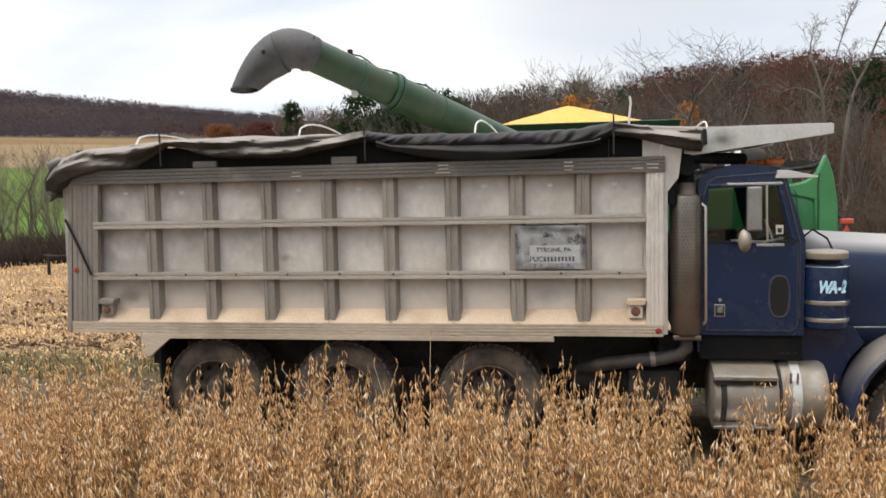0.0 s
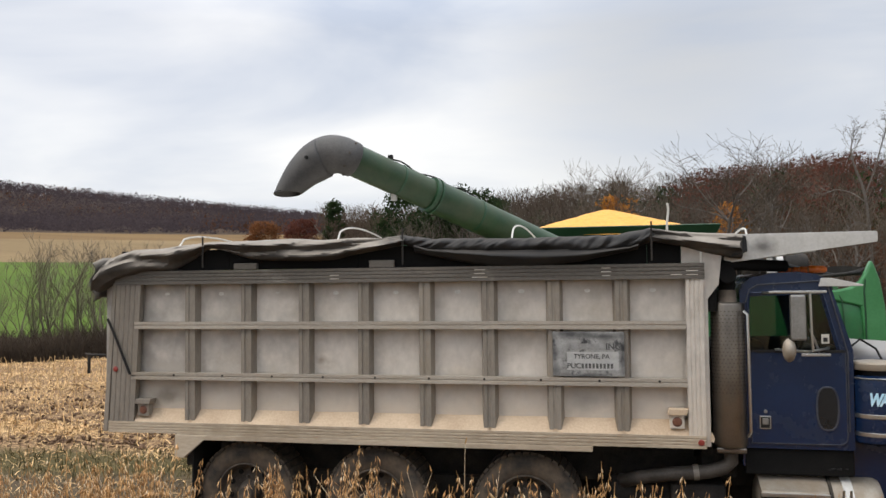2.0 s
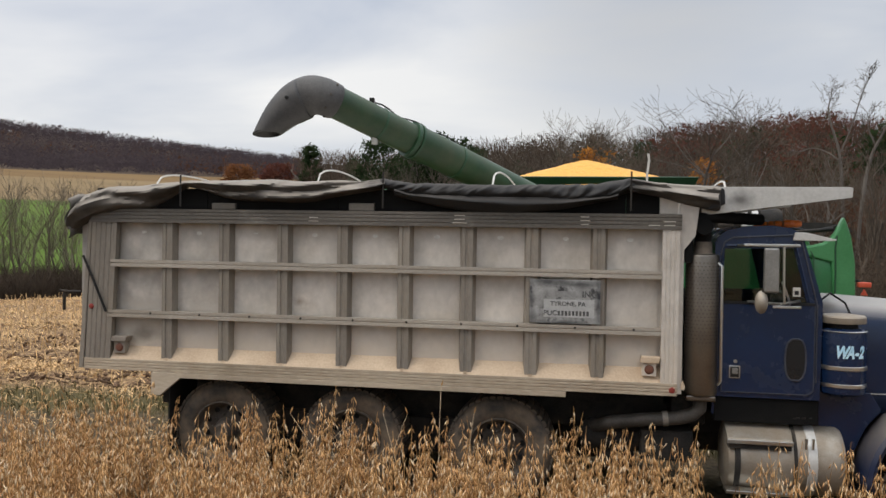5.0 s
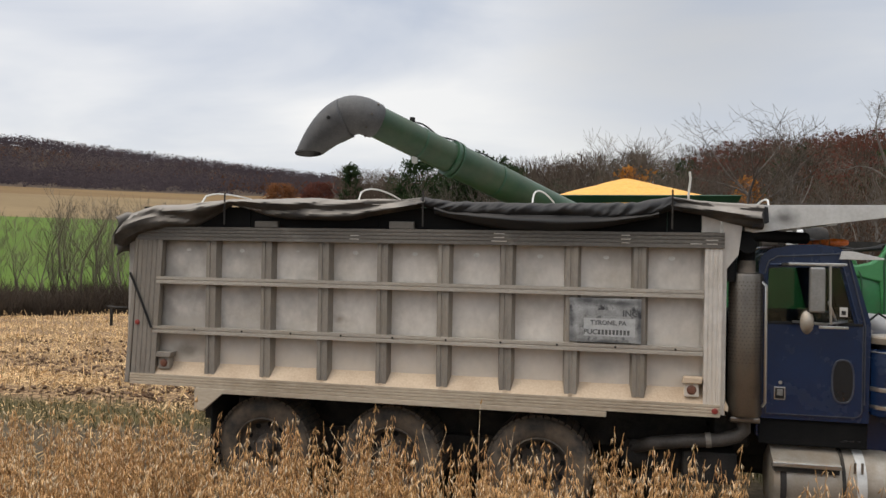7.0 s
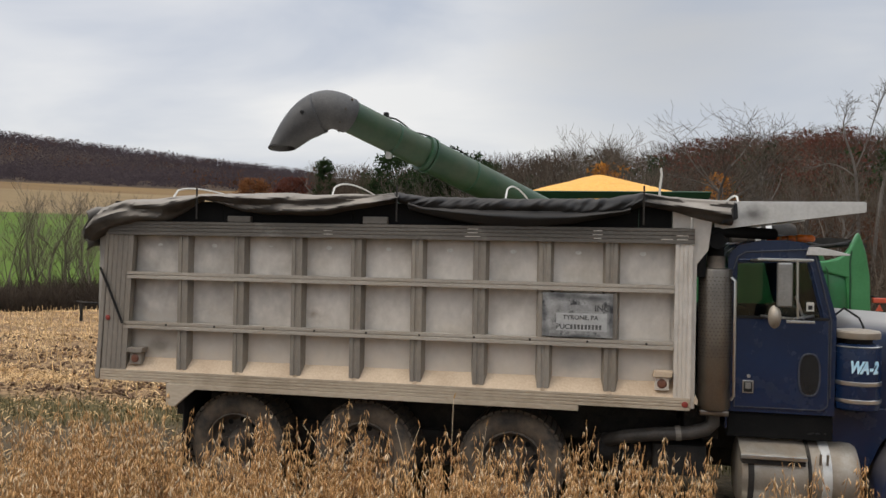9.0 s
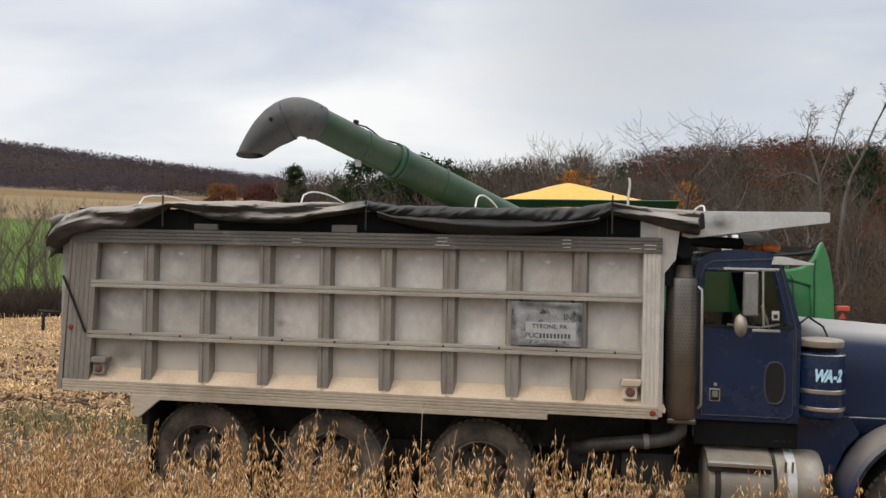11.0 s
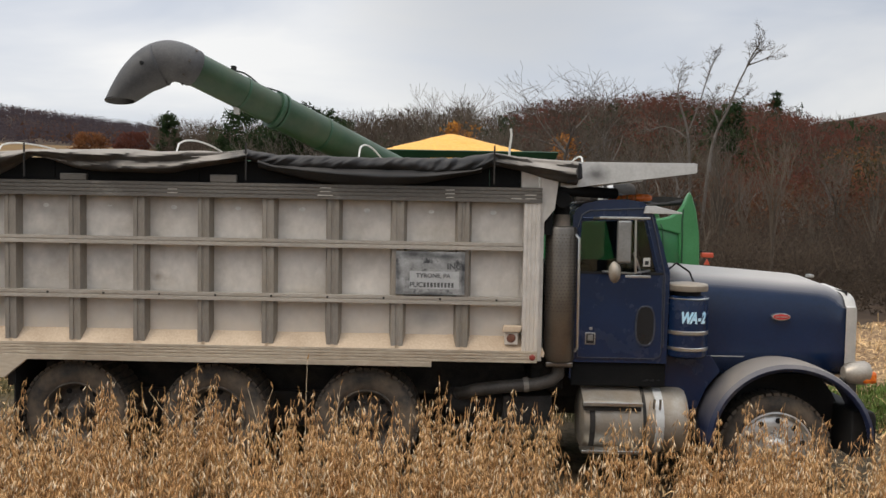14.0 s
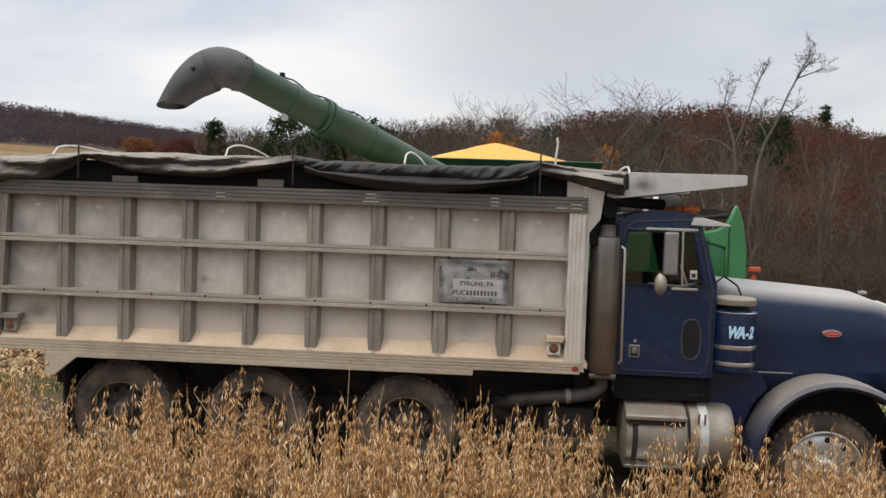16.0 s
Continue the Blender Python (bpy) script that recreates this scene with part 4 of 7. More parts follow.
def build_cab():
    cab = part("cab", box(0.52, 1.44, 0.325, 2.30, 1.06, 1.16, 0.01), M_BLUE, truck, "navy blue day cab with chrome trim")
    roof = [(0.50, 2.66), (0.52, 2.74), (0.60, 2.81), (0.80, 2.855), (1.02, 2.862), (1.18, 2.84), (1.27, 2.79), (1.28, 2.70), (0.50, 2.62)]
    bm = prism(roof, "y", 0.20, 2.30)
    part("roof", bm, M_BLUE, cab, smooth=True)
    for y0, y1, far in ((0.17, 0.205, False), (2.295, 2.33, True)):
        bm = prism([(0.50, 1.235), (1.46, 1.235), (1.47, 2.14), (0.50, 2.14)], "y", y0, y1)
        prism([(0.50, 2.14), (0.565, 2.14), (0.59, 2.64), (0.53, 2.74), (0.50, 2.66)], "y", y0, y1, bm=bm)
        prism([(0.59, 2.64), (1.205, 2.65), (1.27, 2.79), (1.10, 2.845), (0.62, 2.81), (0.53, 2.74)], "y", y0, y1, bm=bm)
        prism([(1.33, 2.14), (1.47, 2.14), (1.28, 2.78), (1.27, 2.79), (1.205, 2.65)], "y", y0, y1, bm=bm)
        part("side_wall", bm, M_BLUE, cab)
        gl = part("side_window", prism([(0.555, 2.13), (1.34, 2.13), (1.21, 2.66), (0.58, 2.65)], "y", y0 + 0.014, y0 + 0.020), M_GLASS, cab, "tinted side window")
        gl.visible_shadow = False
    part("back_wall", box(0.50, 0.535, 0.205, 2.295, 1.06, 2.15), M_BLUE, cab)
    part("back_wall_top", box(0.50, 0.535, 0.205, 2.295, 2.56, 2.70), M_BLUE, cab)
    for a, b in ((0.205, 0.5), (2.0, 2.295)):
        part("back_pillar", box(0.50, 0.535, a, b, 2.15, 2.56), M_BLUE, cab)
    gl = part("rear_window", box(0.51, 0.516, 0.5, 2.0, 2.15, 2.56), M_GLASS, cab)
    gl.visible_shadow = False
    gl = part("windscreen", prism([(1.44, 2.16), (1.448, 2.16), (1.275, 2.72), (1.267, 2.72)], "y", 0.22, 2.28), M_GLASS, cab, "raked windscreen")
    gl.visible_shadow = False
    part("windscreen_pillar", prism([(1.43, 2.14), (1.475, 2.14), (1.29, 2.74), (1.25, 2.74)], "y", 0.19, 0.235, 0.006), M_BLUE, cab)
    part("windscreen_divider", prism([(1.44, 2.14), (1.46, 2.14), (1.28, 2.72), (1.26, 2.72)], "y", 1.235, 1.265), M_BLACK, cab)
    # door with rounded corners, proud of the wall
    door_pts = [(0.575, 1.285)] + [(1.33 + 0.07 * math.sin(a), 1.355 - 0.07 * math.cos(a)) for a in (0, 0.4, 0.8, 1.2, 1.57)] + [(1.40, 2.12), (0.575, 2.12)]
    door = part("door", prism(door_pts, "y", 0.156, 0.172, 0.005), M_BLUE, cab, "navy door with an oval peep window")
    part("door_seam", tube([(x, 0.158, z) for x, z in door_pts[-1:] + door_pts[:-1]], 0.006, 6), M_TRIM, cab)
    part("door_trim", prism([(0.565, 2.118), (1.40, 2.118), (1.40, 2.142), (0.565, 2.142)], "y", 0.150, 0.172, 0.003), M_BLACK, cab)
    frame_pts = [(0.560, 2.14), (0.575, 2.645), (0.600, 2.668), (1.19, 2.675), (1.225, 2.65), (1.355, 2.15)]
    part("window_frame", tube([(x, 0.166, z) for x, z in frame_pts], 0.012, 8), M_BLUE, cab, smooth=True)
    part("door_edge", tube([(1.42, 0.163, 1.40), (1.42, 0.163, 2.12), (1.265, 0.163, 2.74), (1.19, 0.163, 2.775), (0.66, 0.163, 2.745), (0.585, 0.163, 2.70), (0.55, 0.163, 2.58)], 0.007, 6), M_TRIM, cab)
    ov = [(1.235 + 0.092 * math.copysign(abs(math.cos(a)) ** 0.7, math.cos(a)), 1.61 + 0.195 * math.copysign(abs(math.sin(a)) ** 0.8, math.sin(a))) for a in [i * math.pi / 14 for i in range(28)]]
    part("peep_window", prism(ov, "y", 0.150, 0.158), M_DARKGLASS, cab, "dark oval peep window")
    part("peep_rim", tube([(x, 0.152, z) for x, z in ov + ov[:1]], 0.009, 6), M_TRIM, cab, smooth=True)
    part("handle_recess", box(0.645, 0.745, 0.150, 0.158, 1.415, 1.535, 0.004), M_CHROME, cab)
    part("recess_plate", box(0.655, 0.735, 0.147, 0.152, 1.425, 1.525, 0.002), M_BLACK, cab)
    part("door_handle", box(0.668, 0.722, 0.138, 0.150, 1.455, 1.515, 0.005), M_MIRROR, cab, "dull chrome paddle handle")
    part("keyhole", lathe([(0, 0.008), (0.014, 0.008), (0.018, 0)], 12, along_y(0.70, 0.155, 1.575)), M_CHROME, cab)
    part("sticker", box(1.205, 1.272, 0.176, 0.179, 2.20, 2.285), M_WHITE, cab, "small white sticker")
    part("sticker_print", box(1.22, 1.257, 0.1735, 0.1755, 2.215, 2.255), M_BLACK, cab)
    # grab bar and vertical sill trim
    # rocker strip, blackened to hold the shade below the door
    part("rocker", box(0.52, 1.46, 0.195, 0.32, 0.99, 1.232, 0.012), M_SOOT_SHADE, cab)
    # sun visor
    part("sun_visor", prism([(1.19, 2.725), (1.21, 2.80), (1.30, 2.80), (1.57, 2.738), (1.56, 2.725), (1.36, 2.722)], "y", 0.14, 2.36, 0.004), M_SHIELD, cab, "pale metal sun visor")
    for y0 in (0.46, 0.86, 1.2, 1.54, 1.94):
        part("roof_lamp", lathe([(0, 0.0), (0.033, 0.0), (0.038, 0.03), (0.034, 0.14), (0.022, 0.165), (0, 0.17)], 16, along_x(1.18, y0 + 0.05, 2.885)), M_ORANGE, cab, "amber roof marker lamp", smooth=True)
    # inside
    for yy in (0.45, 1.55):
        part("seat", prism([(0.62, 1.16), (1.05, 1.16), (1.05, 1.62), (0.82, 1.66), (0.74, 2.20), (0.62, 2.20)], "y", yy, yy + 0.5, 0.03), M_BLACK, cab, "dark seat")
    part("dashboard", prism([(1.25, 1.7), (1.45, 1.7), (1.45, 2.13), (1.32, 2.16), (1.22, 2.05)], "y", 0.22, 2.28, 0.02), M_BLACK, cab)
    ring = [(1.08 + 0.08 * math.sin(a) , 0.72 + 0.23 * math.cos(a), 2.14 + 0.20 * math.sin(a)) for a in [i * math.pi / 12 for i in range(25)]]
    part("steering_wheel", tube(ring, 0.017, 8, cap=False), M_BLACK, cab, smooth=True)
    # unseen black box, added to keep the gap behind the cab dark
    part("rear_equipment", box(0.14, 0.47, 0.40, 2.2, 0.9, 2.14, 0.02), M_FRAME, truck, "added black box filling the dark gap behind the cab")
    # mirrors
    mir = part("mirror", box(0.875, 1.005, -0.19, -0.13, 2.25, 2.655, 0.018), M_MIRROR, cab, "tall chrome door mirror")
    part("mirror_bar", tube([(0.70, 0.15, 2.67), (0.95, -0.16, 2.675), (1.22, 0.14, 2.67)], 0.012, 8), M_CHROME, cab)
    part("mirror_bar", tube([(0.80, 0.15, 2.145), (1.02, -0.16, 2.15), (1.26, 0.15, 2.16)], 0.012, 8), M_CHROME, cab)
    part("mirror_stay", tube([(1.045, -0.16, 2.675), (1.05, -0.16, 2.30), (1.06, -0.15, 2.15)], 0.011, 8), M_CHROME, cab)
    part("mirror_stay", tube([(1.035, -0.16, 2.35), (1.10, -0.10, 2.21), (1.17, 0.13, 2.13)], 0.010, 8), M_CHROME, cab)
    part("round_mirror", lathe([(0, 0.06), (0.05, 0.05), (0.09, 0.015), (0.095, 0), (0, -0.005)], 24, Matrix.Translation((0.862, -0.15, 2.162)) @ Matrix.Diagonal((0.62, 1, 1.12, 1)) @ Euler((radians(90), 0, 0)).to_matrix().to_4x4()), M_TANK, cab, "round convex mirror", smooth=True)
    part("mirror_clamp", box(0.86, 0.90, -0.17, -0.13, 2.24, 2.27), M_FRAME, cab)
    part("mirror_bracket", box(0.70, 1.18, -0.178, -0.160, 2.668, 2.690, 0.003), M_CHROME, cab, "chrome mirror bracket")
    part("mirror_bracket", box(0.96, 1.20, -0.172, -0.154, 2.112, 2.136, 0.003), M_CHROME, cab, "chrome mirror bracket")
    for bx, bz in ((0.76, 2.679), (0.90, 2.679), (1.02, 2.679), (1.16, 2.679), (1.00, 2.124), (1.17, 2.124)):
        part("bracket_bolt", lathe([(0, 0.016), (0.010, 0.014), (0.013, 0)], 8, along_y(bx, -0.17, bz)), M_CHROME, cab)
    return cab


M_DARKGLASS = mat("dark_glass_pane", (0.012, 0.013, 0.015), (0.02, 0.021, 0.023), rough=0.1, scale=4, fine=40, bump=0.0)
cab = build_cab()


def build_hood():
    xs = [1.48, 1.75, 2.1, 2.5, 2.9, 3.08, 3.18, 3.26, 3.33, 3.38, 3.42]
    secs = []
    for x in xs:
        t = (x - 1.48) / 1.94
        hw = 0.86 - 0.13 * t
        top = 2.165 - 0.105 * t - 0.03 * t * t
        edge = 0.115 * max(0, (x - 3.08) / 0.34) ** 2
        sec, rr = [], 0.17
        for z in (1.10, 1.35, 1.60, top - rr - 0.08):
            sec.append((x, 1.25 - hw - 0.015 + edge * 0.3, z))
        for a in (15, 35, 55, 75, 90):
            sec.append((x, 1.25 - hw + rr * (1 - math.cos(radians(a))) + edge * 0.4, top - rr - 0.02 + rr * math.sin(radians(a)) - edge))
        for f in (0.6, 0.3, 0.0):
            sec.append((x, 1.25 - (hw - rr) * f, top - 0.02 + 0.045 * (1 - f) - edge))
        secs.append(sec + [(x, 2.5 - p[1], p[2]) for p in sec[-2::-1]])
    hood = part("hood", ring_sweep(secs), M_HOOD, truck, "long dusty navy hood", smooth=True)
    hood.modifiers.new("thickness", "SOLIDIFY").thickness = 0.012
    # grille surround
    end = secs[-2]
    outer = [(1.25 + (p[1] - 1.25) * 1.015, p[2] + 0.008) for p in end]
    inner = [(1.25 + (p[1] - 1.25) * 0.86, 1.10 + (p[2] - 1.10) * 0.90) for p in end]
    rows = []
    for x, loop in ((3.385, outer), (3.475, outer), (3.50, [(1.25 + (p[0] - 1.25) * 0.985, p[1] - 0.015) for p in outer]), (3.50, inner), (3.42, inner)):
        rows.append([(x, p[0], p[1]) for p in loop])
    gr = part("grille_surround", ring_sweep(rows), M_SURROUND, truck, "pale dusty radiator surround", smooth=True)
    part("grille_mesh", box(3.425, 3.435, 0.62, 1.88, 1.10, 1.95), M_BLACK, gr)
    for i in range(9):
        part("grille_bar", box(3.44, 3.46, 0.66 + i * 0.145, 0.68 + i * 0.145, 1.12, 1.93), M_CHROME, gr)
    part("radiator_base", box(3.30, 3.46, 0.58, 1.92, 0.95, 1.10, 0.02), M_CHROME, gr)
    part("badge", prism([(2.675 + 0.095 * math.cos(a), 1.695 + 0.036 * math.sin(a)) for a in [i * math.pi / 12 for i in range(24)]], "y", 0.405, 0.46, 0.003), M_CHROME, hood, "oval badge")
    part("badge_face", prism([(2.675 + 0.082 * math.cos(a), 1.695 + 0.027 * math.sin(a)) for a in [i * math.pi / 12 for i in range(24)]], "y", 0.399, 0.46), M_BADGE, hood, "red enamel badge face")
    part("badge_mark", box(2.615, 2.735, 0.3965, 0.40, 1.690, 1.700), M_CHROME, hood)
    part("hood_seam", tube([(1.62, 0.362, 1.292), (2.0, 0.366, 1.287), (2.3, 0.382, 1.285)], 0.006, 6), M_MIRROR, hood)
    part("hood_latch", box(3.28, 3.34, 1.2, 1.3, 2.045, 2.075, 0.006), M_CHROME, hood)
    # cowl side below the hood
    part("cowl_panel", prism([(1.46, 0.72), (1.80, 0.70), (1.92, 0.98), (2.05, 1.14), (1.95, 1.30), (1.46, 1.30)], "y", 0.33, 0.37, 0.006), M_BLUE, truck)
    part("engine_block", box(1.7, 3.2, 0.85, 1.65, 0.75, 1.85, 0.03), M_FRAME, truck)
    part("firewall", box(1.455, 1.50, 0.40, 2.10, 1.06, 2.14), M_BLUE, truck)
    part("wiper_hose", tube([(1.49, 0.30, 2.17), (1.58, 0.36, 2.23), (1.72, 0.38, 2.14), (1.77, 0.36, 2.02)], 0.011, 6), M_BLACK, hood)
    # fenders
    for side in (0, 1):
        rows = []
        for k in range(27):
            a = radians(184 - k * (184 - 2) / 26)
            r = 0.80 + 0.065 * max(0.0, math.cos(a)) ** 2
            row = []
            for dr, yy in ((-0.085, 0.012), (-0.05, 0.0), (-0.012, 0.025), (0.0, 0.075), (0.006, 0.22), (0.004, 0.40), (-0.01, 0.50)):
                cx, cz = 2.625, 0.490
                y = yy if not side else 2.5 - yy
                row.append((cx + (r + dr) * math.cos(a), y, cz + (r + dr) * math.sin(a)))
            rows.append(row)
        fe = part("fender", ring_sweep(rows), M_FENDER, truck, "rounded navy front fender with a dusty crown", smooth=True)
        fe.modifiers.new("thickness", "SOLIDIFY").thickness = 0.014
        s = 1 if not side else -1
        y0 = 0 if not side else 2.5
        lamp = part("headlamp", lathe([(0, 0.0), (0.06, 0.01), (0.10, 0.06), (0.115, 0.13), (0.12, 0.22), (0.105, 0.25), (0, 0.255)], 24, along_x(3.215, y0 + s * 0.20, 1.175)), M_HEADLAMP, truck, "dusty headlamp pod", smooth=True)
        part("turn_signal", box(3.375, 3.515, y0 + s * 0.20 - 0.11, y0 + s * 0.20 + 0.06, 1.085, 1.205, 0.03), M_ORANGE, lamp, "amber turn signal")
        part("headlamp_bracket", box(3.27, 3.35, y0 + s * 0.17, y0 + s * 0.45, 0.98, 1.08, 0.01), M_FRAME, lamp)
    # unseen black sheets, added to close the view through the arches
    for y0 in (0.56, 1.92):
        well = [(2.62 + 0.78 * math.cos(a), 0.49 + 0.78 * math.sin(a)) for a in [i * math.pi / 18 for i in range(19)]]
        part("wheel_well", prism([(3.40, 0.30)] + well + [(1.84, 0.30)], "y", y0, y0 + 0.02), M_BLACK, truck, "added black sheet filling the wheel arch")
    part("bumper", prism([(3.30, 0.34), (3.52, 0.34), (3.55, 0.42), (3.55, 0.74), (3.52, 0.80), (3.30, 0.80)], "y", 0.14, 2.36, 0.02), M_BLACK, truck, "dark front bumper")


M_FENDER = mat("dusty_navy_fender", (0.007, 0.014, 0.042), (0.011, 0.020, 0.056), rough=0.3, scale=1.5, fine=30, bump=0.01, dust=(0.27, 0.235, 0.195), dust_at=(0.50, 0.90), dust_scale=1.6, top_dust_sheen=(0.15, 0.9))
M_SURROUND = mat("dust_filmed_steel", (0.46, 0.44, 0.40), (0.62, 0.59, 0.54), rough=0.45, metal=0.5, scale=4, fine=60, bump=0.03, dust=(0.50, 0.45, 0.38), dust_at=(0.4, 0.8), dust_scale=3)
M_HEADLAMP = mat("dusty_pale_lamp_pod", (0.27, 0.235, 0.19), (0.40, 0.355, 0.295), rough=0.4, metal=0.5, scale=6, fine=60, bump=0.03)
build_hood()


def build_stack_and_cleaner():
    st = part("exhaust_shield", lathe([(0.13, 1.24), (0.150, 1.25), (0.155, 1.27), (0.155, 2.55), (0.148, 2.575), (0.11, 2.585)], 36, Matrix.Translation((0.388, 0.19, 0))), M_PERF, truck, "dusty perforated exhaust shield", smooth=True)
    # rows of raised slots on the near half
    base = None
    for r in range(23):
        for k in range(13):
            a = radians(190 + k * 13 + (6.5 if r % 2 else 0))
            if r * 13 + k < 300:
                if base is None:
                    o = part("shield_hole", box(-0.006, 0.006, -0.002, 0.002, -0.005, 0.005), M_RIM_DARK, st)
                    base = o.data
                else:
                    o = new("shield_hole", base)
                    o.parent = st
                o.matrix_local = Matrix.Translation((0.388 + 0.1565 * math.cos(a), 0.19 + 0.1565 * math.sin(a), 2.50 - r * 0.034)) @ Euler((0, 0, a + math.pi / 2)).to_matrix().to_4x4()
    part("muffler", lathe([(0.0, 1.22), (0.13, 1.23), (0.135, 2.56), (0.10, 2.58), (0.085, 2.60), (0.085, 2.70), (0.0, 2.70)], 28, Matrix.Translation((0.388, 0.19, 0))), M_RIM_DARK, st, smooth=True)
    part("stack_outlet", tube([(0.388, 0.19, 2.66), (0.388, 0.19, 2.74), (0.388, 0.17, 2.80), (0.386, 0.12, 2.835), (0.384, 0.05, 2.842)], 0.078, 18), M_SOOT_SHADE, st, "sooty outlet", smooth=True)
    part("heat_duct", tube([(0.235, 0.10, 2.50), (0.235, 0.10, 2.74), (0.27, 0.10, 2.86), (0.36, 0.11, 2.925), (0.48, 0.16, 2.935), (0.70, 0.26, 2.925), (0.95, 0.4, 2.92)], 0.056, 12), M_SOOT_SHADE, st, "black flexible duct", smooth=True)
    part("grab_handle", tube([(0.52, 0.06, 2.50), (0.545, 0.02, 2.47), (0.548, 0.02, 1.40), (0.53, 0.06, 1.36)], 0.014, 8), M_CHROME, st, "chrome grab handle", smooth=True)
    part("shield_foot", box(0.25, 0.52, 0.08, 0.30, 1.19, 1.245, 0.015), M_PERF, st)
    part("exhaust_pipe", tube([(0.39, 0.20, 1.22), (0.39, 0.20, 1.10), (0.33, 0.21, 1.04), (0.20, 0.22, 0.995), (-0.15, 0.24, 0.955), (-0.42, 0.28, 0.91), (-0.58, 0.40, 0.84), (-0.62, 0.6, 0.80)], 0.066, 14), M_PIPE, truck, "dull bent exhaust pipe", smooth=True)
    part("pipe_clamp", tube([(0.10, 0.225, 0.985), (0.05, 0.225, 0.98)], 0.075, 14), M_RIB, truck)
    ac = part("air_cleaner", lathe([(0.0, 1.30), (0.17, 1.30), (0.20, 1.32), (0.205, 1.36), (0.205, 1.86), (0.20, 1.90), (0.18, 1.915), (0, 1.915)], 40, Matrix.Translation((1.668, 0.25, 0))), M_BLUE, truck, "navy canister air cleaner with chrome bands", smooth=True)
    part("air_cleaner_neck", lathe([(0.13, 1.91), (0.13, 1.98), (0.0, 1.98)], 28, Matrix.Translation((1.668, 0.25, 0))), M_BLACK, ac)
    part("air_cleaner_lid", lathe([(0.12, 1.965), (0.195, 1.965), (0.20, 1.98), (0.20, 2.02), (0.185, 2.035), (0.10, 2.045), (0, 2.047)], 36, Matrix.Translation((1.668, 0.25, 0))), M_TANK, ac, "dusty aluminium lid", smooth=True)
    for z0, z1 in ((1.375, 1.415), (1.535, 1.578), (1.885, 1.90)):
        part("band", lathe([(0.204, z0), (0.212, z0 + 0.006), (0.212, z1 - 0.006), (0.204, z1)], 40, Matrix.Translation((1.668, 0.25, 0))), M_CHROME, ac, "chrome band", smooth=True)
    # lettering wraps the canister: one small flat run per character
    for ch, a in zip("WA-2", (-23, -2, 14, 28)):
        th = radians(a + 5)
        words("lettering", ch, 0.150, Matrix.Translation((1.668 + 0.2075 * math.sin(th), 0.25 - 0.2075 * math.cos(th), 1.705)) @ Euler((radians(90), 0, th)).to_matrix().to_4x4() @ Matrix.Diagonal((0.66, 1, 1, 1)), M_DECAL, ac, "pale blue slanted lettering", shear=0.3, bold=0.0075)
    # fuel tank with steps
    tk = part("fuel_tank", lathe([(0, 0), (0.26, 0.0), (0.31, 0.02), (0.335, 0.07), (0.34, 0.11), (0.34, 0.975), (0.335, 1.01), (0.31, 1.05), (0.26, 1.068), (0, 1.074)], 48, along_x(0.632, 0.40, 0.635)), M_TANK, truck, "dusty aluminium saddle fuel tank", smooth=True)
    for xx, ww in ((0.70, 0.05), (1.225, 0.03), (1.345, 0.085)):
        part("tank_strap", lathe([(0.338, 0), (0.352, 0.004), (0.352, ww), (0.338, ww + 0.004)], 48, along_x(xx, 0.40, 0.635)), M_SHIELD if ww > 0.06 else M_FRAME, tk, "steel strap round the tank", smooth=True)
    # step plate bolted over the tank's shoulder, with a turned-down lip
    part("step_plate", prism([(0.43, 0.985), (0.30, 0.975), (0.055, 0.872), (0.040, 0.845), (0.052, 0.843), (0.070, 0.860), (0.30, 0.958), (0.43, 0.968)], "x", 0.63, 1.205), M_TANK, tk, "dusty step plate over the tank")
    part("step_lip", box(0.625, 1.21, 0.028, 0.052, 0.825, 0.862, 0.004), M_CHROME, tk, "worn bright lip")
    # black strip standing in for the shade below the step lip
    part("step_recess", box(0.64, 1.20, 0.056, 0.20, 0.775, 0.822, 0.003), M_FRAME, tk)
    part("step_tread", box(0.61, 1.21, -0.02, 0.14, 0.368, 0.398, 0.005), M_CHROME, tk)
    for zz in (0.05, 0.11):
        part("strap_bolt", tube([(1.275 + zz, 0.06, 0.80), (1.275 + zz, 0.05, 0.90)], 0.012, 8), M_CHROME, tk)
    part("filler_neck", lathe([(0.05, 0.0), (0.05, 0.06), (0, 0.06)], 18, Matrix.Translation((1.28, 0.36, 0.955))), M_FRAME, tk)
    part("filler_cap", lathe([(0, 0.04), (0.058, 0.035), (0.062, 0)], 18, Matrix.Translation((1.28, 0.36, 1.015))), M_CHROME, tk)
    for i in range(3):
        part("brake_hose", tube([(1.0 + 0.12 * i, 0.3, 1.08), (1.1 + 0.1 * i, 0.22, 1.02 + 0.02 * i), (1.28 + 0.06 * i, 0.2, 1.06), (1.4, 0.25, 1.07)], 0.012, 6), M_BLACK, truck)
    part("battery_box", box(-0.15, 0.35, 0.30, 0.75, 0.55, 0.85, 0.02), M_FRAME, truck)


M_PIPE = mat("dull_exhaust_steel", (0.055, 0.048, 0.041), (0.115, 0.10, 0.085), rough=0.6, metal=0.4, scale=5, fine=60, bump=0.05)
build_stack_and_cleaner()


# ---- combine harvester ----
def chaikin(pts):
    """Cut corners once, keeping the ends."""
    out = [pts[0]]
    for a, b in zip(pts, pts[1:]):
        out += [a.lerp(b, 0.25), a.lerp(b, 0.75)]
    return out + [pts[-1]]


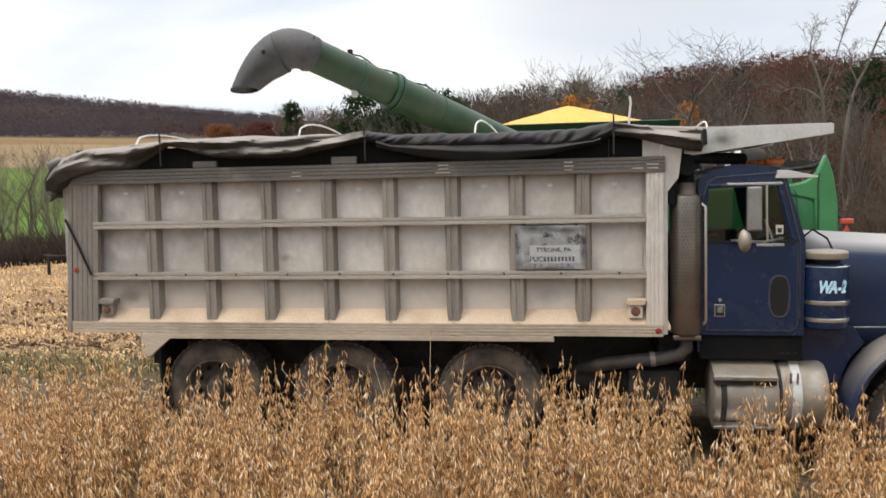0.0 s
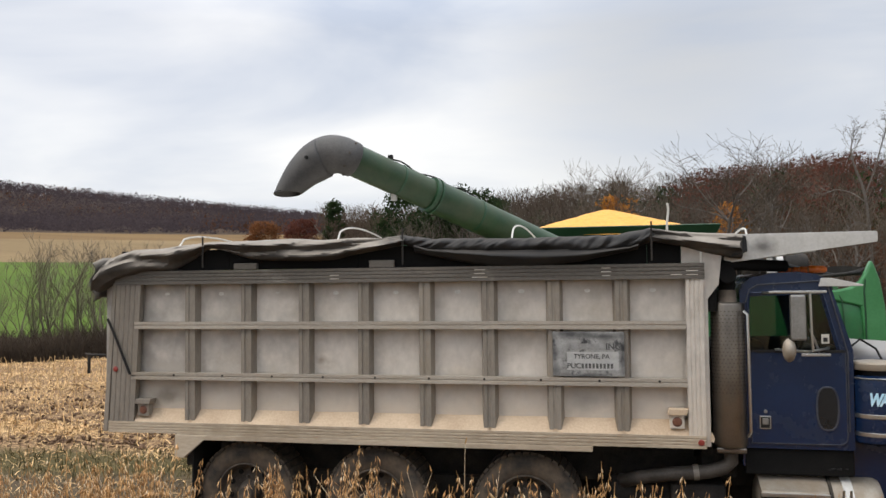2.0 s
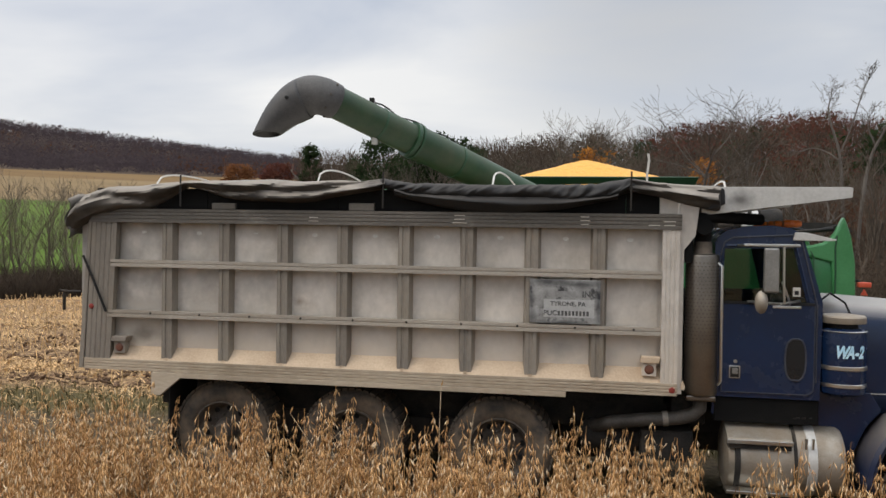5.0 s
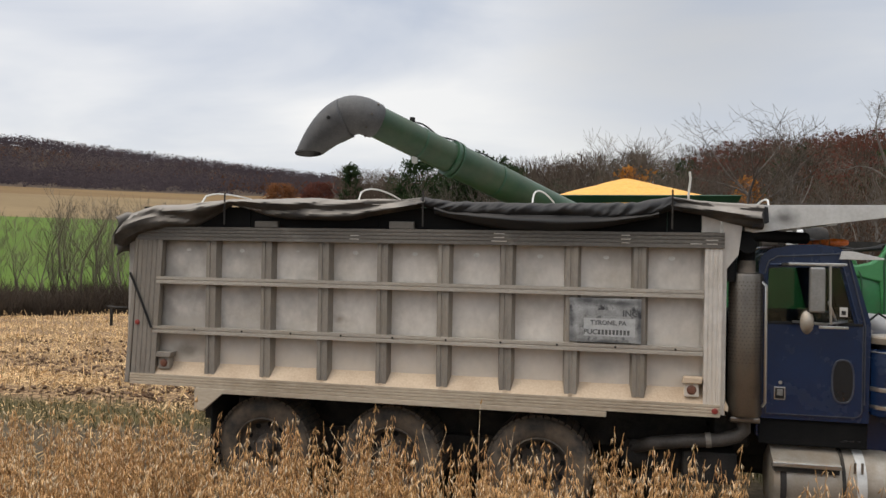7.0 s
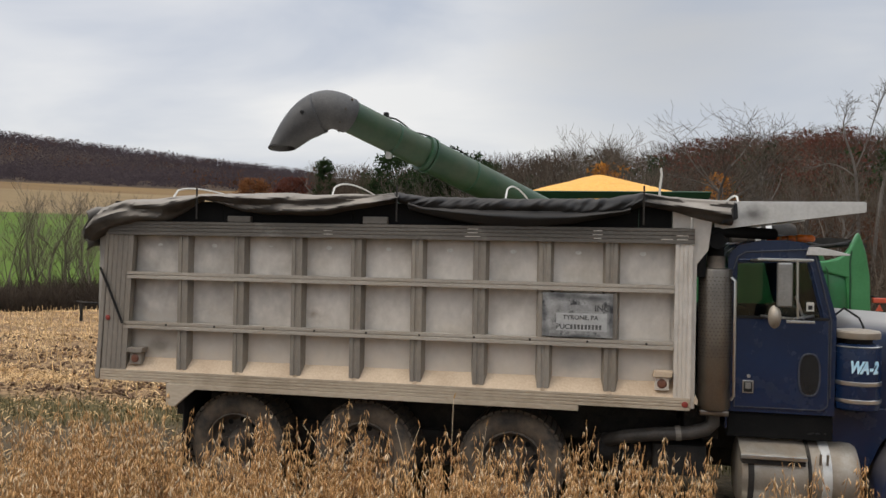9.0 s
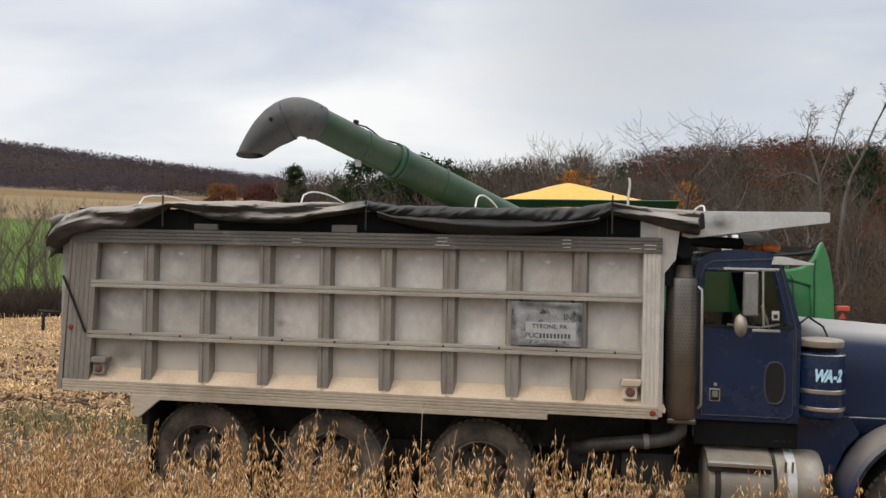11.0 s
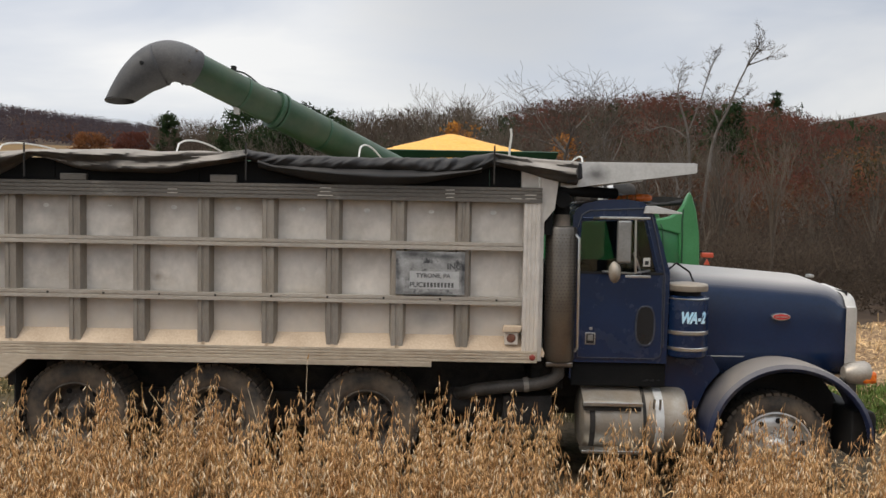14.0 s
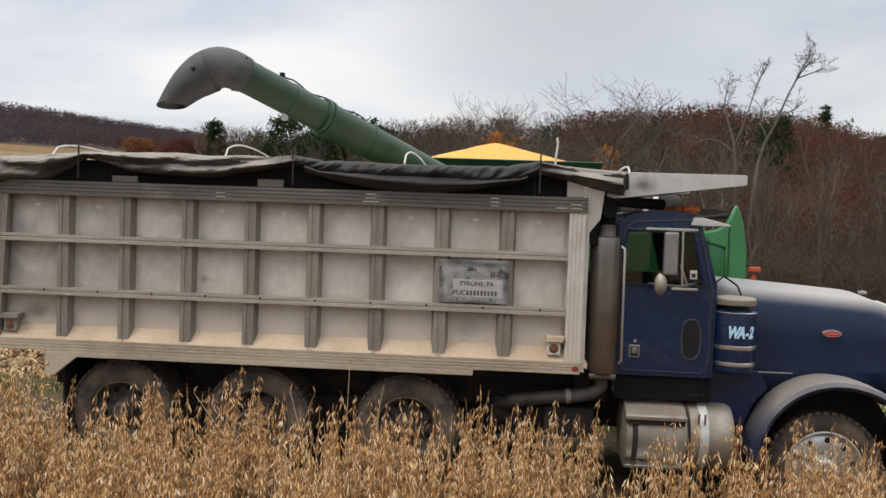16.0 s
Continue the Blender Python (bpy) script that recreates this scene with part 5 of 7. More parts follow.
COMBINE_X = -1.05


def build_combine():
    c = thing("combine_harvester", "green combine harvester with a raised unloading auger", "combine", 0, 5.8, 0)
    c.location = (COMBINE_X, 0, 0)
    body = part("body", prism([(-2.2, 0.95), (2.9, 0.85), (2.9, 2.62), (-2.2, 2.62)], "y", 4.9, 7.5, 0.05), M_GREEN, c, "green side panels")
    # rear hood: rounded box that bows out, a recess on its side, and a fin at the end
    rows = []
    for x, w, top in ((2.55, 1.05, 2.58), (2.9, 1.12, 2.61), (3.3, 1.15, 2.62), (3.75, 1.14, 2.62), (3.92, 1.12, 2.62), (4.08, 1.05, 2.56), (4.16, 0.95, 2.42)):
        row = []
        for y, z in ((-1, 0.0), (-1.0, 0.35), (-1.0, 0.72), (-0.985, 0.86), (-0.93, 0.955), (-0.84, 1.0), (0, 1.02)):
            row.append((x, 6.15 + y * w, 1.25 + (top - 1.25) * z))
        rows.append(row + [(p[0], 12.3 - p[1], p[2]) for p in row[-2::-1]])
    part("rear_hood", ring_sweep(rows, closed=True), M_GREEN, c, "bright green rear hood", smooth=True)
    fin = [(3.98, 1.4), (4.20, 1.4), (4.245, 1.9), (4.23, 2.4), (4.17, 2.78), (4.09, 3.02), (4.06, 3.075), (4.03, 3.02), (3.98, 2.90), (3.90, 2.77), (3.78, 2.685), (3.60, 2.645), (3.30, 2.63), (3.30, 2.55), (3.9, 2.40)]
    part("rear_fin", prism(fin, "y", 5.00, 5.16, 0.03), M_GREENPALE, c, "curved green end cap")
    part("far_fin", prism([(x, z - 0.25) for x, z in fin], "y", 7.14, 7.30, 0.03), M_GREENPALE, c)
    part("rear_panel", prism([(4.02, 1.25), (4.20, 1.25), (4.21, 1.9), (4.17, 2.40), (4.02, 2.56)], "y", 5.162, 7.138, 0.02), M_GREEN, c)
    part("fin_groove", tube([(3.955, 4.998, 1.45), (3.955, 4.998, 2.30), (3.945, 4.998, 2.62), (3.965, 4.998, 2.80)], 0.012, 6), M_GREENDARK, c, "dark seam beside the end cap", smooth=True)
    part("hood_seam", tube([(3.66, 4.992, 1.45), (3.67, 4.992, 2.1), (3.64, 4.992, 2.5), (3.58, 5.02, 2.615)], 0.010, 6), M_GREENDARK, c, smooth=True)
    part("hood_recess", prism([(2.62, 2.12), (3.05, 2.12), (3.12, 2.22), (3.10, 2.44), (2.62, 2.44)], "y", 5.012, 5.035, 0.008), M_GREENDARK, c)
    part("hood_ridge", box(2.6, 3.16, 4.995, 5.02, 2.075, 2.12, 0.01), M_GREENPALE, c)
    part("stripe", box(2.6, 4.05, 4.99, 5.02, 1.50, 1.60, 0.004), M_YELLOW, c, "yellow stripe")
    # engine deck
    part("engine_deck", prism([(2.25, 2.62), (3.55, 2.62), (3.55, 2.70), (3.2, 2.82), (2.25, 2.82)], "y", 5.1, 7.2, 0.01), M_BLACK, c)
    part("deck_rail", tube([(2.5, 5.15, 2.82), (3.2, 5.13, 2.83), (3.75, 5.15, 2.88), (4.05, 5.2, 2.95)], 0.022, 8), M_FRAME, c, smooth=True)
    part("air_duct", lathe([(0, 0), (0.15, 0.0), (0.19, 0.04), (0.19, 0.30), (0.16, 0.36), (0, 0.37)], 24, along_x(2.92, 5.5, 3.02)), M_FRAME, c, "dark air intake drum", smooth=True)
    part("duct_collar", lathe([(0.2, 0), (0.215, 0.01), (0.215, 0.09), (0.2, 0.10)], 24, along_x(2.82, 5.5, 3.02)), M_SHIELD, c)
    part("muffler", tube([(2.35, 5.6, 2.95), (2.75, 5.6, 2.98)], 0.12, 16), M_RIM_DARK, c, smooth=True)
    arc = [(3.2 + 0.55 * (1 - math.cos(a)), 5.4, 2.86 + 0.14 * math.sin(a)) for a in [i * math.pi / 8 for i in range(9)]]
    part("rear_screen", prism([(p[0], p[2]) for p in arc] , "y", 5.4, 6.8), M_FRAME, c, "dark engine screen")
    for x0, h in ((2.55, 0.34), (2.95, 0.30), (3.35, 0.22)):
        part("deck_post", tube([(x0, 5.2, 2.62), (x0, 5.2, 2.70 + h)], 0.016, 6), M_FRAME, c)
    part("deck_hose", tube([(2.4, 5.3, 3.12), (2.8, 5.25, 3.06), (3.2, 5.22, 2.95), (3.6, 5.2, 2.86), (3.95, 5.12, 2.90)], 0.028, 8), M_BLACK, c, "black hose over the engine deck", smooth=True)
    part("lamp_post", box(2.66, 2.74, 5.2, 5.28, 2.8, 3.26, 0.01), M_SHIELD, c, "pale lamp post")
    part("deck_guard", prism([(2.3, 2.82), (3.0, 2.82), (3.0, 2.98), (2.3, 3.05)], "y", 5.7, 5.76, 0.01), M_FRAME, c)
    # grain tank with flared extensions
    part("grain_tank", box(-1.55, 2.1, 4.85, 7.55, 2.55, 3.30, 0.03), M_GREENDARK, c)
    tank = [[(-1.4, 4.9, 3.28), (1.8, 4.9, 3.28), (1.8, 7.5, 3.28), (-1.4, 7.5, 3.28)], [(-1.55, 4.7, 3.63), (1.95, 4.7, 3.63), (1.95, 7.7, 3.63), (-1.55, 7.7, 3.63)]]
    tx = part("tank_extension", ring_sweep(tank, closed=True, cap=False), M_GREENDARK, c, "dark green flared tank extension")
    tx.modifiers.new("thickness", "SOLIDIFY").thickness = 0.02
    part("ladder_rail", tube([(1.9, 4.75, 1.4), (1.9, 4.7, 2.5), (2.2, 4.75, 2.75)], 0.02, 8), M_BLACK, c)
    # driver's cab
    part("operator_cab", prism([(-3.45, 1.85), (-2.2, 1.85), (-2.2, 3.30), (-3.2, 3.30), (-3.7, 2.4)], "y", 5.3, 7.1, 0.05), M_DARKGLASS, c, "dark glass operator cab")
    part("cab_roof", prism([(-3.55, 3.28), (-2.1, 3.28), (-2.1, 3.42), (-2.6, 3.48), (-3.4, 3.44)], "y", 5.2, 7.2, 0.04), M_GREEN, c)
    # feeder house and header with pointed snouts
    part("feeder_house", prism([(-4.1, 0.45), (-3.0, 0.80), (-3.0, 1.50), (-4.1, 1.10)], "y", 5.5, 6.9, 0.03), M_GREEN, c)
    hd = part("corn_header", prism([(-5.0, 0.25), (-4.1, 0.25), (-4.1, 1.15), (-4.4, 1.15), (-4.8, 0.75)], "y", 4.7, 8.6, 0.02), M_GREEN, c, "green corn header")
    for i in range(6):
        y = 4.8 + i * 0.745
        sn = [[(-4.6, y - 0.22, 0.3), (-4.6, y + 0.22, 0.3), (-4.6, y + 0.15, 1.0), (-4.6, y - 0.15, 1.0)], [(-5.2, y - 0.14, 0.22), (-5.2, y + 0.14, 0.22), (-5.2, y + 0.08, 0.62), (-5.2, y - 0.08, 0.62)], [(-5.6, y - 0.03, 0.16), (-5.6, y + 0.03, 0.16), (-5.6, y + 0.02, 0.22), (-5.6, y - 0.02, 0.22)]]
        part("snout", ring_sweep(sn, closed=True), M_GREEN, hd, smooth=True)
    # wheels
    for x, r, w, y in ((-2.4, 0.95, 0.7, 4.55), (-2.4, 0.95, 0.7, 7.15), (2.6, 0.62, 0.45, 4.95), (2.6, 0.62, 0.45, 6.95)):
        ty = part("tyre", lathe([(0.5 * r, 0.02), (0.62 * r, -0.02), (0.9 * r, 0.0), (r, 0.08), (r, w - 0.08), (0.9 * r, w), (0.5 * r, w - 0.02)], 40, along_y(x, y, r) @ Matrix.Diagonal((1, 1, -1, 1))), M_TYRE, c, "large black field tyre", smooth=True)
        part("rim", lathe([(0, 0.1), (0.2 * r, 0.1), (0.3 * r, 0.2), (0.46 * r, 0.15), (0.53 * r, 0.02)], 32, along_y(x, y, r) @ Matrix.Diagonal((1, 1, -1, 1))), M_YELLOW, ty, "yellow rim", smooth=True)
    part("axle", tube([(-2.4, 4.8, 0.95), (-2.4, 7.5, 0.95)], 0.14, 12), M_FRAME, c)
    part("axle", tube([(2.6, 5.1, 0.62), (2.6, 7.2, 0.62)], 0.10, 12), M_FRAME, c)
    # slow-vehicle lamp arm at the rear
    part("rear_lamp_arm", tube([(4.2, 5.6, 2.1), (4.42, 5.5, 2.12), (4.50, 5.5, 2.05)], 0.02, 8), M_FRAME, c)
    part("rear_lamp", box(4.40, 4.60, 5.45, 5.52, 2.02, 2.10, 0.015), M_REDBRIGHT, c, "bright orange-red rear lamp")
    part("rear_reflector", prism([(4.45, 1.90), (4.55, 1.90), (4.50, 2.0)], "y", 5.46, 5.49), M_REDBRIGHT, c)
    # unloading auger
    a0, a1 = Vector(TUBE_END), Vector(TUBE_LOW)
    d = (a1 - a0).normalized()
    mid = a0 + (a1 - a0) * 0.47
    au = part("auger_tube", tube([a0, mid], 0.196, 28), M_GDARK, c, "dusty green unloading auger tube", smooth=True)
    low = a1 + d * 1.1
    part("auger_lower_tube", tube([mid - d * 0.02, low], 0.218, 28), M_GDARK, au, smooth=True)
    part("auger_elbow", tube([low, low + d * 0.3 + Vector((0, 0.1, -0.15)), low + d * 0.45 + Vector((0, 0.3, -0.6)), low + Vector((0.4, 0.6, -1.2))], 0.23, 20), M_GDARK, au, smooth=True)
    for f, rr, ww in ((0.0, 0.212, 0.05), (0.27, 0.203, 0.03), (0.455, 0.232, 0.05), (0.48, 0.236, 0.03), (0.74, 0.226, 0.03)):
        p = a0 + (a1 - a0) * f
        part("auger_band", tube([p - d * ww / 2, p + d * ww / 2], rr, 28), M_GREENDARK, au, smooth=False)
    up = Vector((0, 0, 1))
    up = (up - d * up.dot(d)).normalized()
    pts = []
    for i in range(15):
        f = 0.22 + 0.55 * i / 14
        pts.append(a0 + (a1 - a0) * f + up * (0.215 + 0.022 * math.sin(i * 1.3) + (0.02 if f > 0.47 else 0)) - Vector((0, 0.05, 0)))
    part("auger_cable", tube(pts, 0.010, 6), M_BLACK, au, "black cable", smooth=True)
    p = a0 + (a1 - a0) * 0.20 + up * 0.20
    part("auger_lamp", box(p.x - 0.03, p.x + 0.03, p.y - 0.03, p.y + 0.03, p.z, p.z + 0.06, 0.01), M_BLACK, au)
    p = a0 + (a1 - a0) * 0.27 - up * 0.20
    part("auger_hook", box(p.x - 0.035, p.x + 0.035, p.y - 0.03, p.y + 0.03, p.z - 0.07, p.z + 0.02, 0.01), M_SHIELD, au)
    # rubber spout: a hood turning down, then a flattened sleeve with a dark mouth
    path = [Vector(q) for q in SPOUT]
    secs = []
    dims = [(0.212, 0.212), (0.226, 0.222), (0.240, 0.232), (0.238, 0.230), (0.212, 0.218), (0.180, 0.205), (0.150, 0.195)]
    for _ in range(2):
        path, dims = chaikin(path), [tuple(q) for q in chaikin([Vector((*q, 0)) for q in dims])]
    dims = [q[:2] for q in dims]
    for i, q in enumerate(path):
        t = (path[min(i + 1, len(path) - 1)] - path[max(i - 1, 0)]).normalized()
        if i == 0:
            t = -d
        e = max(0.0, (i - 0.55 * len(path)) / (0.45 * len(path) - 1))
        t = t.lerp(Vector((0.10, -0.05, -1)), min(1.0, e)).normalized()
        sd = Vector((0, 1, 0))
        sd = (sd - t * sd.dot(t)).normalized()
        nn = t.cross(sd)
        secs.append([q + dims[i][0] * math.cos(2 * math.pi * k / 24) * nn + dims[i][1] * math.sin(2 * math.pi * k / 24) * sd for k in range(24)])
    sp = part("spout", ring_sweep(secs, closed=True, cap=False), M_SPOUT, au, "grey rubber discharge spout", smooth=True)
    sp.modifiers.new("thickness", "SOLIDIFY").thickness = 0.015
    k0 = int(0.42 * len(secs))
    sleeve = [[path[i] + (p - path[i]) * 1.035 + Vector((0, -0.004, -0.012)) for p in secs[i]] for i in range(k0, len(secs))]
    sl = part("spout_sleeve", ring_sweep(sleeve, closed=True, cap=False), M_SLEEVE, au, "darker scuffed rubber sleeve", smooth=True)
    sl.modifiers.new("thickness", "SOLIDIFY").thickness = 0.006
    for k in (2, 5, 8, 14, 17, 20, 23):
        q = secs[2][k]
        part("collar_bolt", tube([q, q + (q - path[2]).normalized() * 0.016], 0.014, 6), M_RIM_DARK, au)
    ed = part("spout_lip", tube([(path[-1] + (s - path[-1]) * 1.0) for s in secs[-1]] + [secs[-1][0]], 0.012, 6), M_BLACK, au)
    pl = path[len(path) // 2] + Vector((-0.02, -0.235, 0.02))
    part("spout_bolt", lathe([(0, 0.02), (0.02, 0.02), (0.024, 0)], 10, along_y(pl.x, pl.y, pl.z)), M_BLACK, au)
    return c


TUBE_END, TUBE_LOW = (-2.68, 1.45, 4.31), (-0.92, 3.2, 3.47)
SPOUT = [tuple(a + b for a, b in zip(TUBE_END, q)) for q in ((0.05, 0, -0.025), (-0.10, -0.02, 0.045), (-0.25, -0.03, 0.055), (-0.41, -0.04, -0.015), (-0.55, -0.05, -0.135), (-0.67, -0.06, -0.275), (-0.77, -0.07, -0.405))]
M_SLEEVE = mat("dark_scuffed_rubber", (0.036, 0.035, 0.035), (0.068, 0.065, 0.063), rough=0.6, scale=5, fine=50, bump=0.06, dust=(0.10, 0.095, 0.088), dust_at=(0.5, 0.85), dust_scale=4)
M_GREENPALE = mat("pale_green_paint", (0.035, 0.17, 0.055), (0.055, 0.22, 0.08), rough=0.35, scale=2, fine=30, bump=0.01)
# darkened copy of the green, with the tank's and recess's shade in its colour
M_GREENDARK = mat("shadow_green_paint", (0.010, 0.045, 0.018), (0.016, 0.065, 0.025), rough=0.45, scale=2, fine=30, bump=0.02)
M_REDBRIGHT = mat("fluorescent_red_plastic", (0.70, 0.09, 0.04), (0.80, 0.13, 0.06), rough=0.4, scale=9, fine=60, bump=0.02)
combine = build_combine()


def build_grain():
    """The heap of corn above the tank's rim."""
    n, m = 40, 26
    verts, faces = [(0.30, 6.15, 4.02)], []
    rng = np.random.default_rng(5)
    for i in range(1, m + 1):
        u = i / m
        for k in range(n):
            a = 2 * math.pi * k / n
            x = 0.30 + u * min(1.98, 1.75 * 1.1) * math.cos(a) * (1.0 if math.cos(a) > 0 else 0.98)
            y = 6.15 + u * 1.42 * math.sin(a)
            z = 4.02 - 0.50 * (u ** 1.12) + 0.004 * rng.normal() + 0.01 * noise.noise(Vector((x * 2, y * 2, 0)))
            verts.append((x, y, z))
    for k in range(n):
        faces.append((0, 1 + k, 1 + (k + 1) % n))
    for i in range(m - 1):
        for k in range(n):
            a, b = 1 + i * n + k, 1 + i * n + (k + 1) % n
            faces.append((a, a + n, b + n, b))
    me = bpy.data.meshes.new("corn_heap")
    me.from_pydata(verts, [], faces)
    me.materials.append(M_CORN)
    for p in me.polygons:
        p.use_smooth = True
    heap = new("corn_heap", me)
    heap.location = (COMBINE_X, 0, 0)
    tagged(heap, "golden heap of shelled corn in the harvester tank", "grain", kind="stuff")


build_grain()


# ---- crops and ground litter ----
rng = np.random.default_rng(11)


def soup(name, verts, faces, material, label, category, kind="stuff", smooth=False):
    me = bpy.data.meshes.new(name)
    verts = np.asarray(verts, np.float32).reshape(-1, 3)
    faces = np.asarray(faces, np.int32)
    k = faces.shape[1]
    me.vertices.add(len(verts))
    me.vertices.foreach_set("co", verts.ravel())
    me.loops.add(faces.size)
    me.loops.foreach_set("vertex_index", faces.ravel())
    me.polygons.add(len(faces))
    me.polygons.foreach_set("loop_start", np.arange(0, faces.size, k, dtype=np.int32))
    me.update(calc_edges=True)
    me.validate()
    me.materials.append(material)
    return tagged(new(name, me), label, category, kind=kind)


def strands(paths, radii):
    """Three-sided strands: paths (n, k, 3), radii (n, k). Returns vertices and quads."""
    n, k, _ = paths.shape
    d = np.gradient(paths, axis=1)
    d /= np.linalg.norm(d, axis=2, keepdims=True) + 1e-9
    ref = np.where(np.abs(d[..., 2:3]) > 0.9, np.array([1.0, 0, 0]), np.array([0, 0, 1.0]))
    s = np.cross(d, ref)
    s /= np.linalg.norm(s, axis=2, keepdims=True) + 1e-9
    u = np.cross(d, s)
    ang = np.array([0, 2.094, 4.189])
    v = paths[:, :, None] + radii[:, :, None, None] * (np.cos(ang)[:, None] * s[:, :, None] + np.sin(ang)[:, None] * u[:, :, None])
    idx = np.arange(n * k * 3).reshape(n, k, 3)
    q = np.stack([idx[:, :-1], np.roll(idx[:, :-1], -1, 2), np.roll(idx[:, 1:], -1, 2), idx[:, 1:]], -1)
    return v.reshape(-1, 3), q.reshape(-1, 4)


def pods(base, way, length, width):
    """Plump flattened pods: six-faced spindles from base along way."""
    n = len(base)
    way = way / np.linalg.norm(way, axis=1, keepdims=True)
    side = np.cross(way, rng.normal(size=(n, 3)))
    side /= np.linalg.norm(side, axis=1, keepdims=True)
    flat = np.cross(way, side)
    mid = base + way * (length * 0.55)[:, None] + flat * (length * 0.08)[:, None]
    v = np.stack([base, mid + side * width[:, None], mid - side * width[:, None] * 0.5 + flat * width[:, None] * 0.7, mid - side * width[:, None] * 0.5 - flat * width[:, None] * 0.7, base + way * length[:, None]], 1)
    f = np.array([[0, 1, 2], [0, 2, 3], [0, 3, 1], [4, 2, 1], [4, 3, 2], [4, 1, 3]])
    return v.reshape(-1, 3), (np.arange(n)[:, None, None] * 5 + f).reshape(-1, 3)


M_POD = mat("dry_soybean_pods", (0.39, 0.202, 0.082), (0.70, 0.445, 0.213), rough=0.75, scale=2.0, fine=30, bump=0.1, island=0.38, spec=0.15)
M_STEM = mat("dry_soybean_stems", (0.36, 0.19, 0.072), (0.54, 0.32, 0.13), rough=0.8, scale=3.0, fine=40, bump=0.1, island=0.3, spec=0.2)
M_PALEPOD = mat("bleached_pod_husks", (0.62, 0.45, 0.27), (0.82, 0.66, 0.45), rough=0.75, scale=3.0, fine=40, bump=0.05, island=0.25)
M_LITTER = mat("pale_corn_litter", (0.43, 0.265, 0.120), (0.76, 0.53, 0.275), rough=0.85, scale=1.0, fine=25, bump=0.1, island=0.45, spec=0.2)
M_CLOD = mat("dark_brown_clods", (0.095, 0.058, 0.037), (0.19, 0.122, 0.076), rough=0.95, scale=2.0, fine=20, bump=0.3, island=0.35, spec=0.1)
M_GRASS = mat("short_autumn_grass", (0.066, 0.060, 0.020), (0.14, 0.106, 0.044), rough=0.8, scale=0.8, fine=20, bump=0.0, island=0.4, spec=0.2)

M_FRESH = mat("fresh_green_grass", (0.060, 0.105, 0.018), (0.115, 0.165, 0.035), rough=0.8, scale=0.8, fine=20, bump=0.0, island=0.4, spec=0.2)


